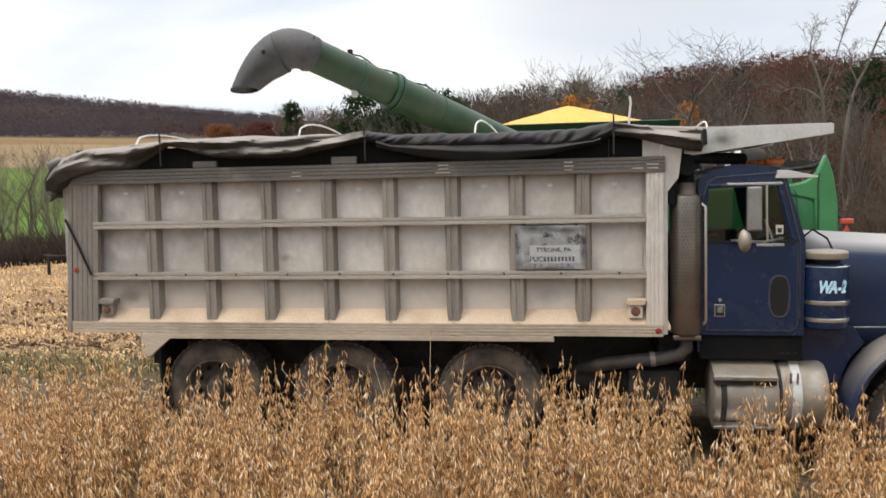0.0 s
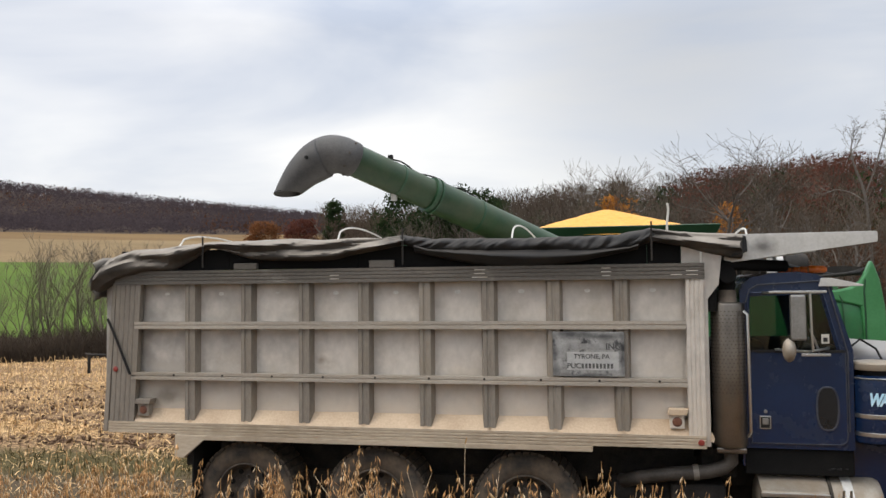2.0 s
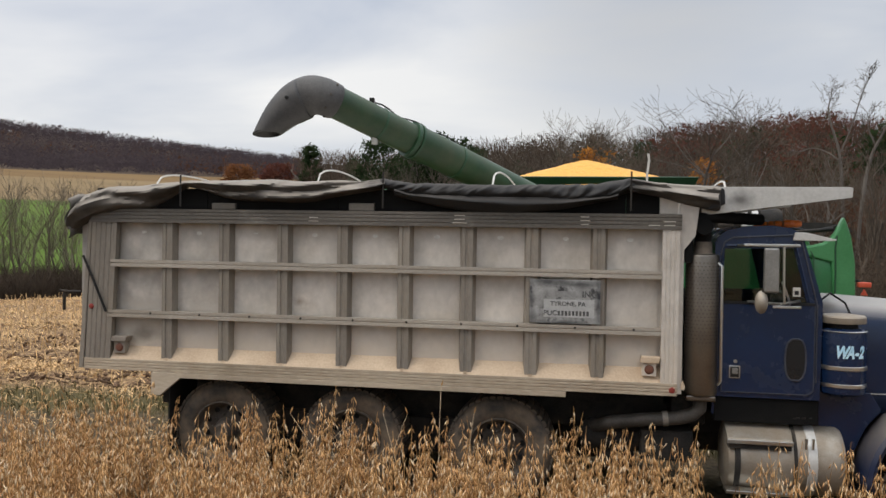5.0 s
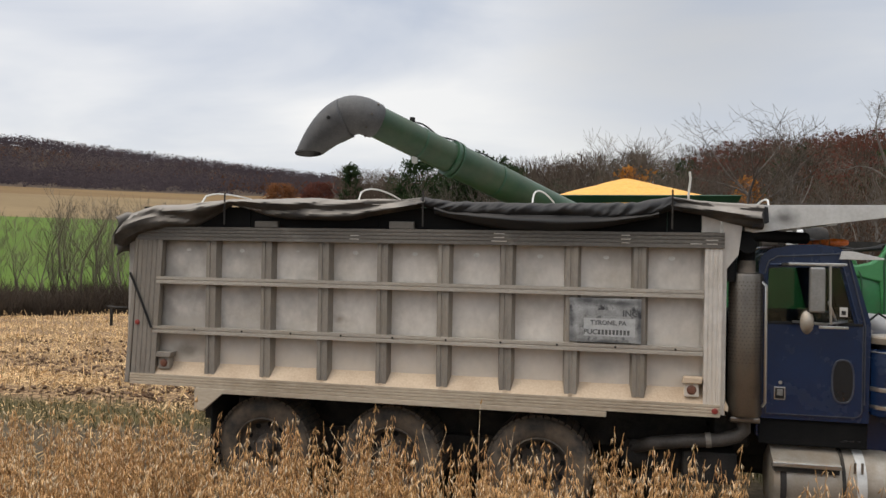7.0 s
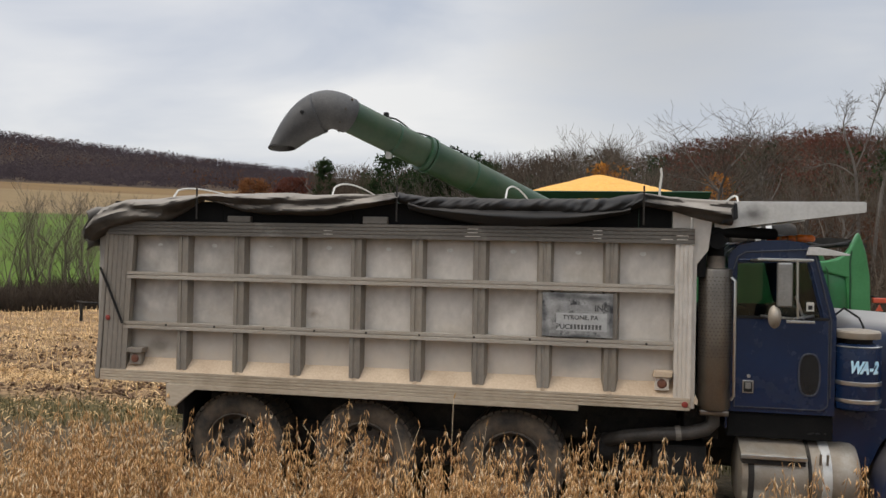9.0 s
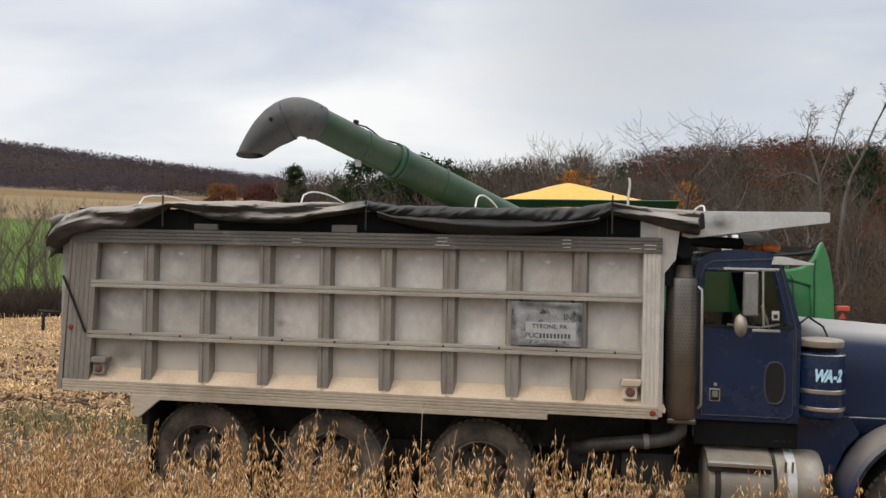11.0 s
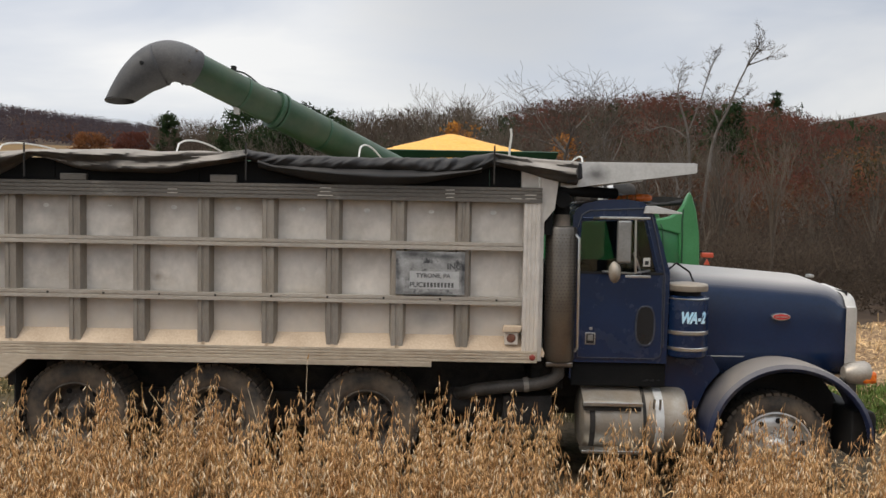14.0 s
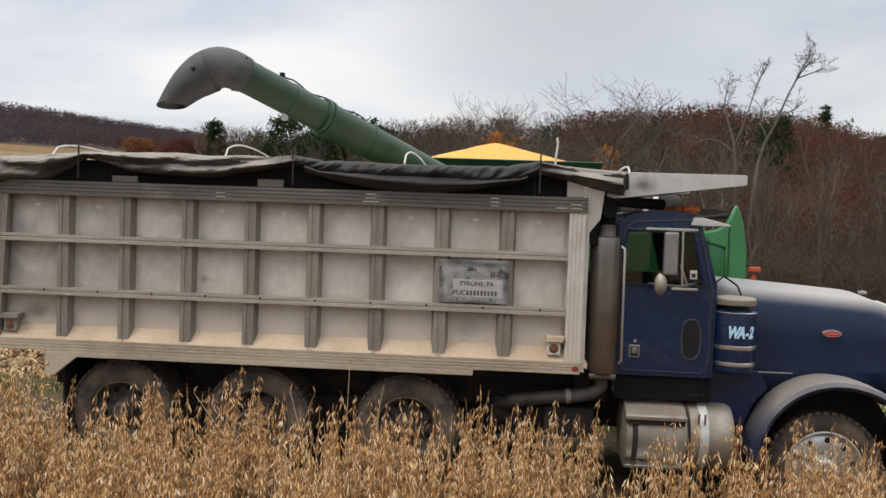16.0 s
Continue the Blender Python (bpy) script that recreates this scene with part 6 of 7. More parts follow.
def build_beans():
    n = 5500
    x = rng.uniform(-10.5, 8.5, n)
    y = rng.uniform(-4.6, -0.40, n)
    y = np.where((x < -5.7) & (rng.random(n) < 0.08), rng.uniform(-0.4, 0.0, n), y)
    y = np.where((rng.random(n) < 0.14) & (y < -2.0), rng.uniform(-6.9, -4.6, n), y)
    clump = np.array([noise.noise(Vector((a * 1.5, b * 0.8, 2.0))) + 0.6 * noise.noise(Vector((a * 4.0, b * 3.0, 7.0))) for a, b in zip(x, y)])
    keep = (clump > -0.10) & (rng.random(n) < np.where(y < -2.5, 0.72, 0.92))
    x, y, clump = x[keep], y[keep], clump[keep]
    n = len(x)
    h = (0.91 + 0.15 * rng.normal(size=n) + 0.25 * clump - np.where(y > -0.2, 0.10, 0)).clip(0.45, 1.18)
    h = h - 0.15 * np.clip((x - 1.3) / 1.2, 0, 1) + 0.06 * np.exp(-((x + 3.0) / 2.2) ** 2) - 0.10 * np.exp(-((x - 0.1) / 0.6) ** 2)
    g = ground_z(x, y)
    lean = rng.normal(size=(n, 2)) * 0.075
    k = 5
    t = np.linspace(0, 1, k)
    wob = rng.normal(size=(n, k, 2)) * 0.010
    path = np.zeros((n, k, 3))
    path[:, :, 0] = x[:, None] + lean[:, :1] * t ** 1.5 * 1.4 + wob[:, :, 0]
    path[:, :, 1] = y[:, None] + lean[:, 1:] * t ** 1.5 * 1.4 + wob[:, :, 1]
    path[:, :, 2] = g[:, None] + (h - g)[:, None] * t
    v1, f1 = strands(path, np.tile(0.0060 - 0.0038 * t, (n, 1)))

    def on_stem(who, u):
        return np.stack([x[who] + lean[who, 0] * u ** 1.5 * 1.4, y[who] + lean[who, 1] * u ** 1.5 * 1.4, g[who] + (h[who] - g[who]) * u], 1)
    # a side branch on most plants, held close to the stem
    nb = n
    who = rng.integers(0, n, nb)
    tb = rng.uniform(0.12, 0.45, nb)
    ang = rng.uniform(0, 2 * math.pi, nb)
    bl = h[who] * rng.uniform(0.25, 0.48, nb)
    b0 = on_stem(who, tb)

    def on_branch(w, u):
        return b0[w] + np.stack([np.cos(ang[w]) * 0.085 * u ** 0.7, np.sin(ang[w]) * 0.085 * u ** 0.7, bl[w] * u], 1)
    bp = np.stack([on_branch(np.arange(nb), np.full(nb, u)) for u in np.linspace(0, 1, 4)], 1)
    v2, f2 = strands(bp, np.tile([0.003, 0.0026, 0.002, 0.0012], (nb, 1)))
    soup("soybean_stems", np.concatenate([v1, v2]), np.concatenate([f1, f2 + len(v1)]), M_STEM, "dry brown soybean stems standing beside the truck", "crop")
    # pods hang in bunches of three or so at each joint of the stem
    joints = 12
    w1 = np.repeat(np.arange(n), joints)
    u1 = (np.tile(np.arange(joints), n) + rng.uniform(0.1, 0.9, n * joints)) / joints * 0.88 + 0.12
    w2 = np.repeat(np.arange(nb), 4)
    u2 = rng.uniform(0.25, 1.0, len(w2))
    joint = np.concatenate([on_stem(w1, u1), on_branch(w2, u2)])
    high = np.concatenate([u1, 0.3 + 0.5 * u2])
    bunch = 4
    pb = np.repeat(joint, bunch, 0)
    high = np.repeat(high, bunch)
    m = len(pb)
    full = rng.random(m) < np.where(high > 0.93, 0.7, 0.95)
    pb, high = pb[full], high[full]
    m = len(pb)
    out = rng.uniform(0, 2 * math.pi, m)
    splay = rng.uniform(0.12, 0.62, m)
    way = np.stack([np.cos(out) * splay, np.sin(out) * splay, -1.0 + 0.15 * rng.normal(size=m) + np.where(rng.random(m) < 0.03, 1.6, 0)], 1)
    pb = pb + np.stack([np.cos(out), np.sin(out), 0 * out], 1) * rng.uniform(0.004, 0.042, m)[:, None] * (1.25 - 0.75 * high)[:, None] + rng.normal(size=(m, 3)) * 0.006
    ln = rng.uniform(0.058, 0.108, m) * np.where(high > 0.9, 0.85, 1.0)
    pale = rng.random(m) < 0.22
    for name, sel, mt, lb in (("soybean_pods", ~pale, M_POD, "ripe tan soybean pods hanging in clusters"), ("soybean_husks", pale, M_PALEPOD, "bleached open soybean husks")):
        v, f = pods(pb[sel], way[sel], ln[sel], rng.uniform(0.0045, 0.0074, sel.sum()))
        soup(name, v, f, mt, lb, "crop")


build_beans()


def weed_stalks():
    """Tall dry weed stalks that rise over the beans."""
    for i, (x, y, h, lx) in enumerate(((-1.95, -0.9, 1.40, 0.02), (-2.55, -0.8, 1.12, 0.30), (-4.9, -0.9, 1.15, 0.10), (-2.25, -0.7, 1.10, -0.25), (-3.3, -0.8, 1.02, 0.55), (-0.62, -0.9, 1.05, 0.12), (-3.55, -0.75, 1.0, 0.75), (-2.75, -0.75, 1.06, -0.62), (-1.75, -0.8, 1.16, 0.10), (-5.3, -0.8, 1.08, -0.35))):
        pts = [(x + lx * (t / 6) ** 1.4, y + 0.02 * math.sin(t), h * t / 6) for t in range(7)]
        w = part("stalk", tube(pts, [0.004 - 0.0004 * t for t in range(7)], 5), M_PALEPOD, None)
        w.name = "weed_stalk"
        tagged(w, "thin dry weed stalk among the soybeans", "weed", group="weed stalks")
        bm = bmesh.new()
        lathe([(0, 0.0), (0.005, 0.012), (0.007, 0.03), (0.004, 0.055), (0, 0.07)], 7, Matrix.Translation(pts[-1]) @ Euler((random.uniform(-0.5, 0.5), random.uniform(-0.5, 0.5), 0)).to_matrix().to_4x4(), bm=bm)
        part("seed_head", bm, M_STEM, w)


weed_stalks()


def ribbons(x, y, z, length, width, tilt, lift):
    """Bent leaf strips lying about: two quads each."""
    n = len(x)
    a = rng.uniform(0, 2 * math.pi, n)
    dx, dy = np.cos(a), np.sin(a)
    c = np.stack([x, y, z], 1)
    dirv = np.stack([dx * np.cos(tilt), dy * np.cos(tilt), np.sin(tilt)], 1)
    sd = np.stack([-dy, dx, rng.normal(size=n) * 0.5], 1)
    sd /= np.linalg.norm(sd, axis=1, keepdims=True)
    p0, p1 = c, c + dirv * (length * 0.5)[:, None] + np.array([0, 0, 1]) * lift[:, None]
    p2 = c + dirv * length[:, None] + np.array([0, 0, 1]) * (lift * 0.4)[:, None]
    w = width[:, None] * sd
    v = np.stack([p0 - w, p0 + w, p1 + w * 1.1, p1 - w * 1.1, p2 + w * 0.3, p2 - w * 0.3], 1)
    f = np.array([[0, 1, 2, 3], [3, 2, 4, 5]])
    return v.reshape(-1, 3), (np.arange(n)[:, None, None] * 6 + f).reshape(-1, 4)


def polar(n, az0, az1, r0, r1, power=1.0):
    az = np.radians(rng.uniform(az0, az1, n))
    r = r0 + (r1 - r0) * rng.random(n) ** power
    return EYE.x + r * np.sin(az), EYE.y + r * np.cos(az), r


def build_litter():
    vs, fs, off = [], [], 0
    for n, a0, a1 in ((95000, -46, -20), (36000, 14, 33), (6000, -20, 14)):
        x, y, r = polar(n, a0, a1, 12.0, 38, 1.35)
        ok = (y > 4.8 + 0.3 * np.sin(x * 0.9) + rng.normal(size=n) * 0.3) & (r < field_edge(np.degrees(np.arctan2(x - EYE.x, y - EYE.y))))
        x, y, r = x[ok], y[ok], r[ok]
        # windrows: more litter in long bands
        band = np.sin(y * 2.1 + 0.25 * np.sin(x * 0.5)) + rng.normal(size=len(x)) * 0.8
        bare = np.array([noise.noise(Vector((a * 0.16, b * 0.55, 21.0))) for a, b in zip(x, y)])
        ok = (band > -0.1) & ((bare > 0.02) | (rng.random(len(x)) < 0.30 + 0.4 * (r > 25)))
        x, y, r = x[ok], y[ok], r[ok]
        m = len(x)
        v, f = ribbons(x, y, ground_z(x, y) + 0.012, rng.uniform(0.04, 0.22, m), rng.uniform(0.003, 0.011, m), rng.normal(size=m) * 0.22 + 0.06, rng.uniform(0.0, 0.06, m))
        vs.append(v)
        fs.append(f + off)
        off += len(v)
    soup("corn_litter", np.concatenate(vs), np.concatenate(fs), M_LITTER, "pale corn leaves and husks littering the harvested field", "stubble")
    # dark clods where the soil lies open
    x, y, r = polar(6500, -46, -20, 12.5, 27, 1.1)
    bare = np.array([noise.noise(Vector((a * 0.16, b * 0.55, 21.0))) for a, b in zip(x, y)])
    ok = (bare < 0.04 + 0.12 * rng.normal(size=len(x))) & (y > 5.0)
    x, y = x[ok], y[ok]
    m = len(x)
    way = np.stack([rng.normal(size=m), rng.normal(size=m) * 0.5, rng.normal(size=m) * 0.15 + 0.1], 1)
    v, f = pods(np.stack([x, y, ground_z(x, y) - 0.005], 1), way, rng.uniform(0.06, 0.20, m), rng.uniform(0.02, 0.06, m))
    soup("soil_clods", v, f, M_CLOD, "dark brown soil clods between the corn litter", "soil")
    # cut stalks in rows
    xs, ys = [], []
    for row in np.arange(5.4, 30, 0.76):
        for x in np.arange(-34, 20, 0.24):
            if (x < -6.5 + (row - 5) * -0.2 or x > 5.0 + row * 0.3) and rng.random() < 0.75:
                xs.append(x + rng.normal() * 0.03)
                ys.append(row + rng.normal() * 0.04)
    xs, ys = np.array(xs), np.array(ys)
    ok = np.hypot(xs - EYE.x, ys - EYE.y) < field_edge(np.degrees(np.arctan2(xs - EYE.x, ys - EYE.y)))
    xs, ys = xs[ok], ys[ok]
    n = len(xs)
    hh = rng.uniform(0.10, 0.30, n)
    p = np.zeros((n, 2, 3))
    z = ground_z(xs, ys)
    p[:, 0] = np.stack([xs, ys, z - 0.02], 1)
    p[:, 1] = np.stack([xs + rng.normal(size=n) * 0.06, ys + rng.normal(size=n) * 0.06, z + hh], 1)
    v, f = strands(p, np.full((n, 2), 0.011))
    soup("corn_stubble", v, f, M_LITTER, "cut corn stalks standing in rows", "stubble")


build_litter()


def build_grass():
    vs, fs, off = [], [], 0
    for n, a0, a1 in ((9000, -48, -20), (14000, 16, 36), (6000, -20, 16)):
        x, y, r = polar(n, a0, a1, 7.5, 17, 1.0)
        ok = (y > 2.7 + rng.normal(size=n) * 0.3) & (y < 4.5 + rng.normal(size=n) * 0.4)
        x, y = x[ok], y[ok]
        m = len(x)
        v, f = ribbons(x, y, ground_z(x, y), rng.uniform(0.05, 0.20, m), rng.uniform(0.003, 0.008, m), rng.uniform(0.5, 1.4, m), rng.uniform(0.0, 0.02, m))
        vs.append(v)
        fs.append(f + off)
        off += len(v)
    # fresher grass beyond the truck's nose
    x, y, r = polar(30000, 20, 40, 12.0, 18.5)
    ok = (y > 3.0 + rng.normal(size=len(x)) * 0.2) & (y < 5.3 + rng.normal(size=len(x)) * 0.25)
    x, y = x[ok], y[ok]
    m = len(x)
    v, f = ribbons(x, y, ground_z(x, y), rng.uniform(0.05, 0.17, m), rng.uniform(0.004, 0.009, m), rng.uniform(0.5, 1.4, m), rng.uniform(0.0, 0.03, m))
    soup("green_grass", v, f, M_FRESH, "fresh green grass beyond the truck's nose", "grass")
    soup("grass", np.concatenate(vs), np.concatenate(fs), M_GRASS, "short worn grass along the field edge", "grass")
    m = 2600
    x, y, r = polar(m, -48, -19, 8, 16)
    x2, y2, r2 = polar(m, 14, 36, 8, 14)
    x, y = np.concatenate([x, x2]), np.concatenate([y, y2])
    ok = (y > -0.5) & (y < 5)
    x, y = x[ok], y[ok]
    m = len(x)
    v, f = ribbons(x, y, ground_z(x, y) + 0.01, rng.uniform(0.05, 0.2, m), rng.uniform(0.003, 0.009, m), rng.normal(size=m) * 0.3 + 0.15, rng.uniform(0, 0.05, m))
    soup("dry_leaf_litter", v, f, M_LITTER, "dry pale litter lying in the grass strip", "stubble")


build_grass()


# ---- trees ----
M_BARK = mat("grey_bark", (0.10, 0.085, 0.072), (0.20, 0.175, 0.15), rough=0.9, scale=1.5, fine=14, bump=0.5, streak=(1, 1, 0.3), rand=0.25, spec=0.2)
M_TWIG = mat("grey_brown_twigs", (0.080, 0.065, 0.050), (0.145, 0.117, 0.090), rough=0.9, scale=0.5, fine=6, bump=0.0, rand=0.3, spec=0.1)
M_SNAG = mat("weathered_dead_wood", (0.095, 0.082, 0.070), (0.19, 0.168, 0.145), rough=0.85, scale=1.5, fine=14, bump=0.4, streak=(1, 1, 0.3), spec=0.2)
M_RUST = mat("rust_red_oak_leaves", (0.092, 0.033, 0.024), (0.162, 0.060, 0.037), rough=0.8, scale=0.12, fine=3, bump=0.0, island=0.25, spec=0.15)
M_AMBER = mat("orange_autumn_leaves", (0.32, 0.12, 0.02), (0.48, 0.22, 0.05), rough=0.8, scale=0.4, fine=3, bump=0.0, island=0.4, spec=0.15)
M_EMBER = mat("muted_red_orange_leaves", (0.15, 0.062, 0.026), (0.24, 0.105, 0.042), rough=0.8, scale=0.4, fine=3, bump=0.0, island=0.35, spec=0.15)
M_UNDER = mat("dull_russet_leaves", (0.070, 0.034, 0.020), (0.135, 0.066, 0.034), rough=0.85, scale=0.12, fine=3, bump=0.0, island=0.35, spec=0.1)
M_PINE = mat("dark_pine_needles", (0.016, 0.032, 0.012), (0.038, 0.060, 0.020), rough=0.8, scale=0.4, fine=3, bump=0.0, island=0.4, spec=0.15)
M_BARE = mat("bare_grey_brown_woods", (0.046, 0.034, 0.025), (0.112, 0.083, 0.059), rough=0.9, scale=0.05, fine=0.9, bump=0.0, island=0.22, spec=0.1)
M_FARBARE = mat("purple_brown_far_woods", (0.060, 0.048, 0.053), (0.105, 0.082, 0.084), rough=0.95, scale=0.02, fine=0.3, bump=0.0, island=0.1, spec=0.05)

M_OLIVE = mat("olive_brown_leaves", (0.044, 0.038, 0.018), (0.088, 0.070, 0.034), rough=0.85, scale=0.15, fine=3, bump=0.0, island=0.4, spec=0.1)
for leaf in (M_OLIVE, M_RUST, M_AMBER, M_EMBER, M_UNDER, M_PINE, M_BARE, M_FARBARE):
    thin(leaf)


def branch_paths(seed, height, spread, forks, levels, lean=0.0, upright=0.55, trunk_r=None, start=0.38, crook=0.27):
    """Grow a bare tree: lists of (points, radii), the first few being trunk and limbs."""
    r = random.Random(seed)
    out = []
    trunk_r = trunk_r or height * 0.014

    def grow(p, d, length, rad, level):
        pts, rr = [p.copy()], [rad]
        seg = 5 if level < 2 else 3
        for i in range(seg):
            k = min(crook, 0.15) if level == 0 else crook
            d = (d + Vector((r.gauss(0, k), r.gauss(0, k), r.gauss(0, k * 0.6) + 0.05))).normalized()
            p = p + d * length / seg
            pts.append(p.copy())
            rr.append(rad * (1 - 0.62 * (i + 1) / seg))
        out.append((level, pts, rr))
        if level >= levels:
            return
        for k in range(forks[level]):
            f = r.uniform(0.35, 1.0) if level else r.uniform(start, 1.0)
            i = min(int(f * seg), seg - 1)
            q = pts[i].lerp(pts[i + 1], f * seg - i)
            az = r.uniform(0, 2 * math.pi)
            out_d = Vector((math.cos(az), math.sin(az), 0)) * spread + Vector((0, 0, upright)) + d * 0.5
            grow(q, out_d.normalized(), length * r.uniform(0.42, 0.66), max(0.006, rr[i] * 0.55), level + 1)

    grow(Vector((0, 0, -0.1)), Vector((lean, 0, 1)).normalized(), height * 0.62, trunk_r, 0)
    top = max(p.z for _, pts, _ in out for p in pts)
    s = height / top
    return [(lv, [p * s for p in pts], rr) for lv, pts, rr in out]


def bare_tree(seed, height, spread=0.8, forks=(9, 6, 5), levels=3, lean=0.0, upright=0.55, bark=None, label="bare grey-brown tree at the wood edge", twig=0.012, trunk_r=None, start=0.38, crook=0.27):
    paths = branch_paths(seed, height, spread, forks, levels, lean, upright, trunk_r, start, crook)
    bm = bmesh.new()
    for lv, pts, rr in paths:
        if lv < 2:
            tube(pts, [max(a, 0.012) for a in rr], 6 if lv == 0 else 5, bm=bm, cap=False)
    tree = part("tree", bm, bark or M_BARK, None, label, smooth=True)
    tree["category"] = "tree"
    ps = [(pts, rr) for lv, pts, rr in paths if lv >= 2]
    if ps:
        arr = np.array([[list(p) for p in pts] for pts, _ in ps])
        rad = np.array([[max(a, twig) for a in rr] for _, rr in ps])
        v, f = strands(arr, rad)
        cr = soup("crown", v, f, bark or M_TWIG, "", "")
        cr.parent = tree
        for key in ("kind", "label", "category"):
            if key in cr:
                del cr[key]
    return tree


def leafy(seed, height, width, count, size, material, label, low=0.25, pointy=False):
    """A tree with a trunk, limbs and a crown of many small leaf clumps with gaps."""
    g = np.random.default_rng(seed)
    paths = branch_paths(seed, height * 0.92, 0.9 if not pointy else 0.8, (10, 4), 1 + (not pointy), upright=0.5 if not pointy else 0.05)
    bm = bmesh.new()
    for lv, pts, rr in paths:
        if lv < 2:
            tube(pts, [max(a, 0.02) for a in rr], 5, bm=bm, cap=False)
    tree = part("tree", bm, M_BARK, None, label, smooth=True)
    tree["category"] = "tree"
    nb = 60
    cz = g.uniform(low, 1.0, nb)
    if pointy:
        rr = width * (1.05 - cz) * 0.75 + 0.05
    else:
        rr = width * np.sqrt(np.clip(1 - ((cz - (1 + low) / 2) / ((1.06 - low) / 2)) ** 2, 0.02, 1))
    a = g.uniform(0, 2 * math.pi, nb)
    q = rr * np.sqrt(g.uniform(0.15, 1, nb)) * 0.9
    cen = np.stack([q * np.cos(a), q * np.sin(a), cz * height * 0.97], 1)
    pick = g.integers(0, nb, count)
    p = cen[pick] + g.normal(size=(count, 3)) * np.array([1, 1, 0.7 if not pointy else 0.35]) * width * 0.17
    p[:, 2] = np.clip(p[:, 2], height * low * 0.8, height)
    t1, t2 = g.normal(size=(count, 3)), g.normal(size=(count, 3))
    sz = size * g.uniform(0.5, 1.3, count)[:, None]
    v = np.stack([p - t1 * sz * 0.5, p + t2 * sz * 0.5, p + t1 * sz * 0.5], 1).reshape(-1, 3)
    cr = soup("crown", v, np.arange(3 * count).reshape(-1, 3), material, "", "")
    cr.parent = tree
    for key in ("kind", "label", "category"):
        if key in cr:
            del cr[key]
    return tree


def spot(az, r):
    x, y = EYE.x + r * math.sin(radians(az)), EYE.y + r * math.cos(radians(az))
    return x, y, float(ground_z(np.array([x]), np.array([y]))[0])


def stand(tree, az, r, turn, scale):
    x, y, z = spot(az, r)
    tree.matrix_world = Matrix.LocRotScale((x, y, z - 0.05), Euler((0, 0, turn)), (scale,) * 3)


def tall(az, r, el):
    """The height a tree needs to reach that rise over the level."""
    return 2.73 + r * math.tan(radians(el)) - spot(az, r)[2]


def dead_tree(stems, r, seed, label):
    """A crooked dead tree: stems by bearing and rise at one distance, each ending in sprays of fine twigs."""
    g = random.Random(seed)
    foot = Vector(spot(stems[0][0][0], r))
    bm, fine, fine_r = bmesh.new(), [], []
    for k, stem in enumerate(stems):
        pts = []
        for i, (az, el) in enumerate(stem):
            x, y, z = spot(az, r)
            depth = (0.0 if k == 0 else 0.25 * i * (-1) ** k)
            pts.append(Vector((x, y + depth, z - 0.1 if i == 0 and k == 0 else 2.73 + r * math.tan(radians(el)))) - foot)
        pts = chaikin(chaikin(pts))
        r0 = 0.115 if k == 0 else 0.05
        tube(pts, [r0 + (0.018 - r0) * (i / (len(pts) - 1)) ** 0.8 for i in range(len(pts))], 7, bm=bm, cap=False)
        for j in range(15 if k < 2 else 7):
            f = g.uniform(0.45, 1.0) ** 0.7 * (len(pts) - 1)
            i = min(int(f), len(pts) - 2)
            p = pts[i].lerp(pts[i + 1], f - i)
            way = (pts[i + 1] - pts[i]).normalized()

            def spray(p, way, length, level):
                path = [p.copy()]
                for _ in range(3):
                    way = (way + Vector((g.gauss(0, 0.25), g.gauss(0, 0.25), g.gauss(0, 0.18) + 0.06))).normalized()
                    p = p + way * length / 3
                    path.append(p.copy())
                fine.append(path)
                fine_r.append([0.016, 0.012, 0.009, 0.006] if level == 0 else [0.009, 0.008, 0.007, 0.005])
                if level < 2:
                    for _ in range(3):
                        spray(path[g.randint(1, 3)], (way + Vector((g.gauss(0, 0.6), g.gauss(0, 0.6), g.gauss(0, 0.45)))).normalized(), length * g.uniform(0.4, 0.7), level + 1)

            spray(p, (way * 0.8 + Vector((g.gauss(0, 0.6), g.gauss(0, 0.5), g.gauss(0.15, 0.4)))).normalized(), g.uniform(0.35, 0.95), 0)
    tree = part("tree", bm, M_SNAG, None, label, smooth=True)
    tree["category"] = "tree"
    tree.location = foot
    v, f = strands(np.array([[list(p) for p in q] for q in fine]), np.array(fine_r))
    cr = soup("crown", v, f, M_SNAG, "", "")
    cr.parent = tree
    for key in ("kind", "label", "category"):
        if key in cr:
            del cr[key]
    return tree


# trees that stand out one by one
stand(bare_tree(3, tall(0.5, 72, 8.6), 1.0, twig=0.013, forks=(11, 8, 7), upright=0.45, crook=0.2, start=0.3, label="fine-twigged bare tree at the wood edge"), 0.5, 72, 3.4, 1)
stand(bare_tree(8, tall(6.0, 58, 9.9), 1.35, (11, 8, 7), 3, 0.03, 0.35, crook=0.3, start=0.3, label="crooked bare tree with a broad crown", twig=0.009), 6.0, 58, 4.3, 1)
stand(bare_tree(14, tall(10.1, 75, 9.7), 1.0, forks=(11, 8, 7), twig=0.013, upright=0.45, crook=0.2, start=0.3, label="pale bare tree behind the wood edge"), 10.1, 75, 5.3, 1)
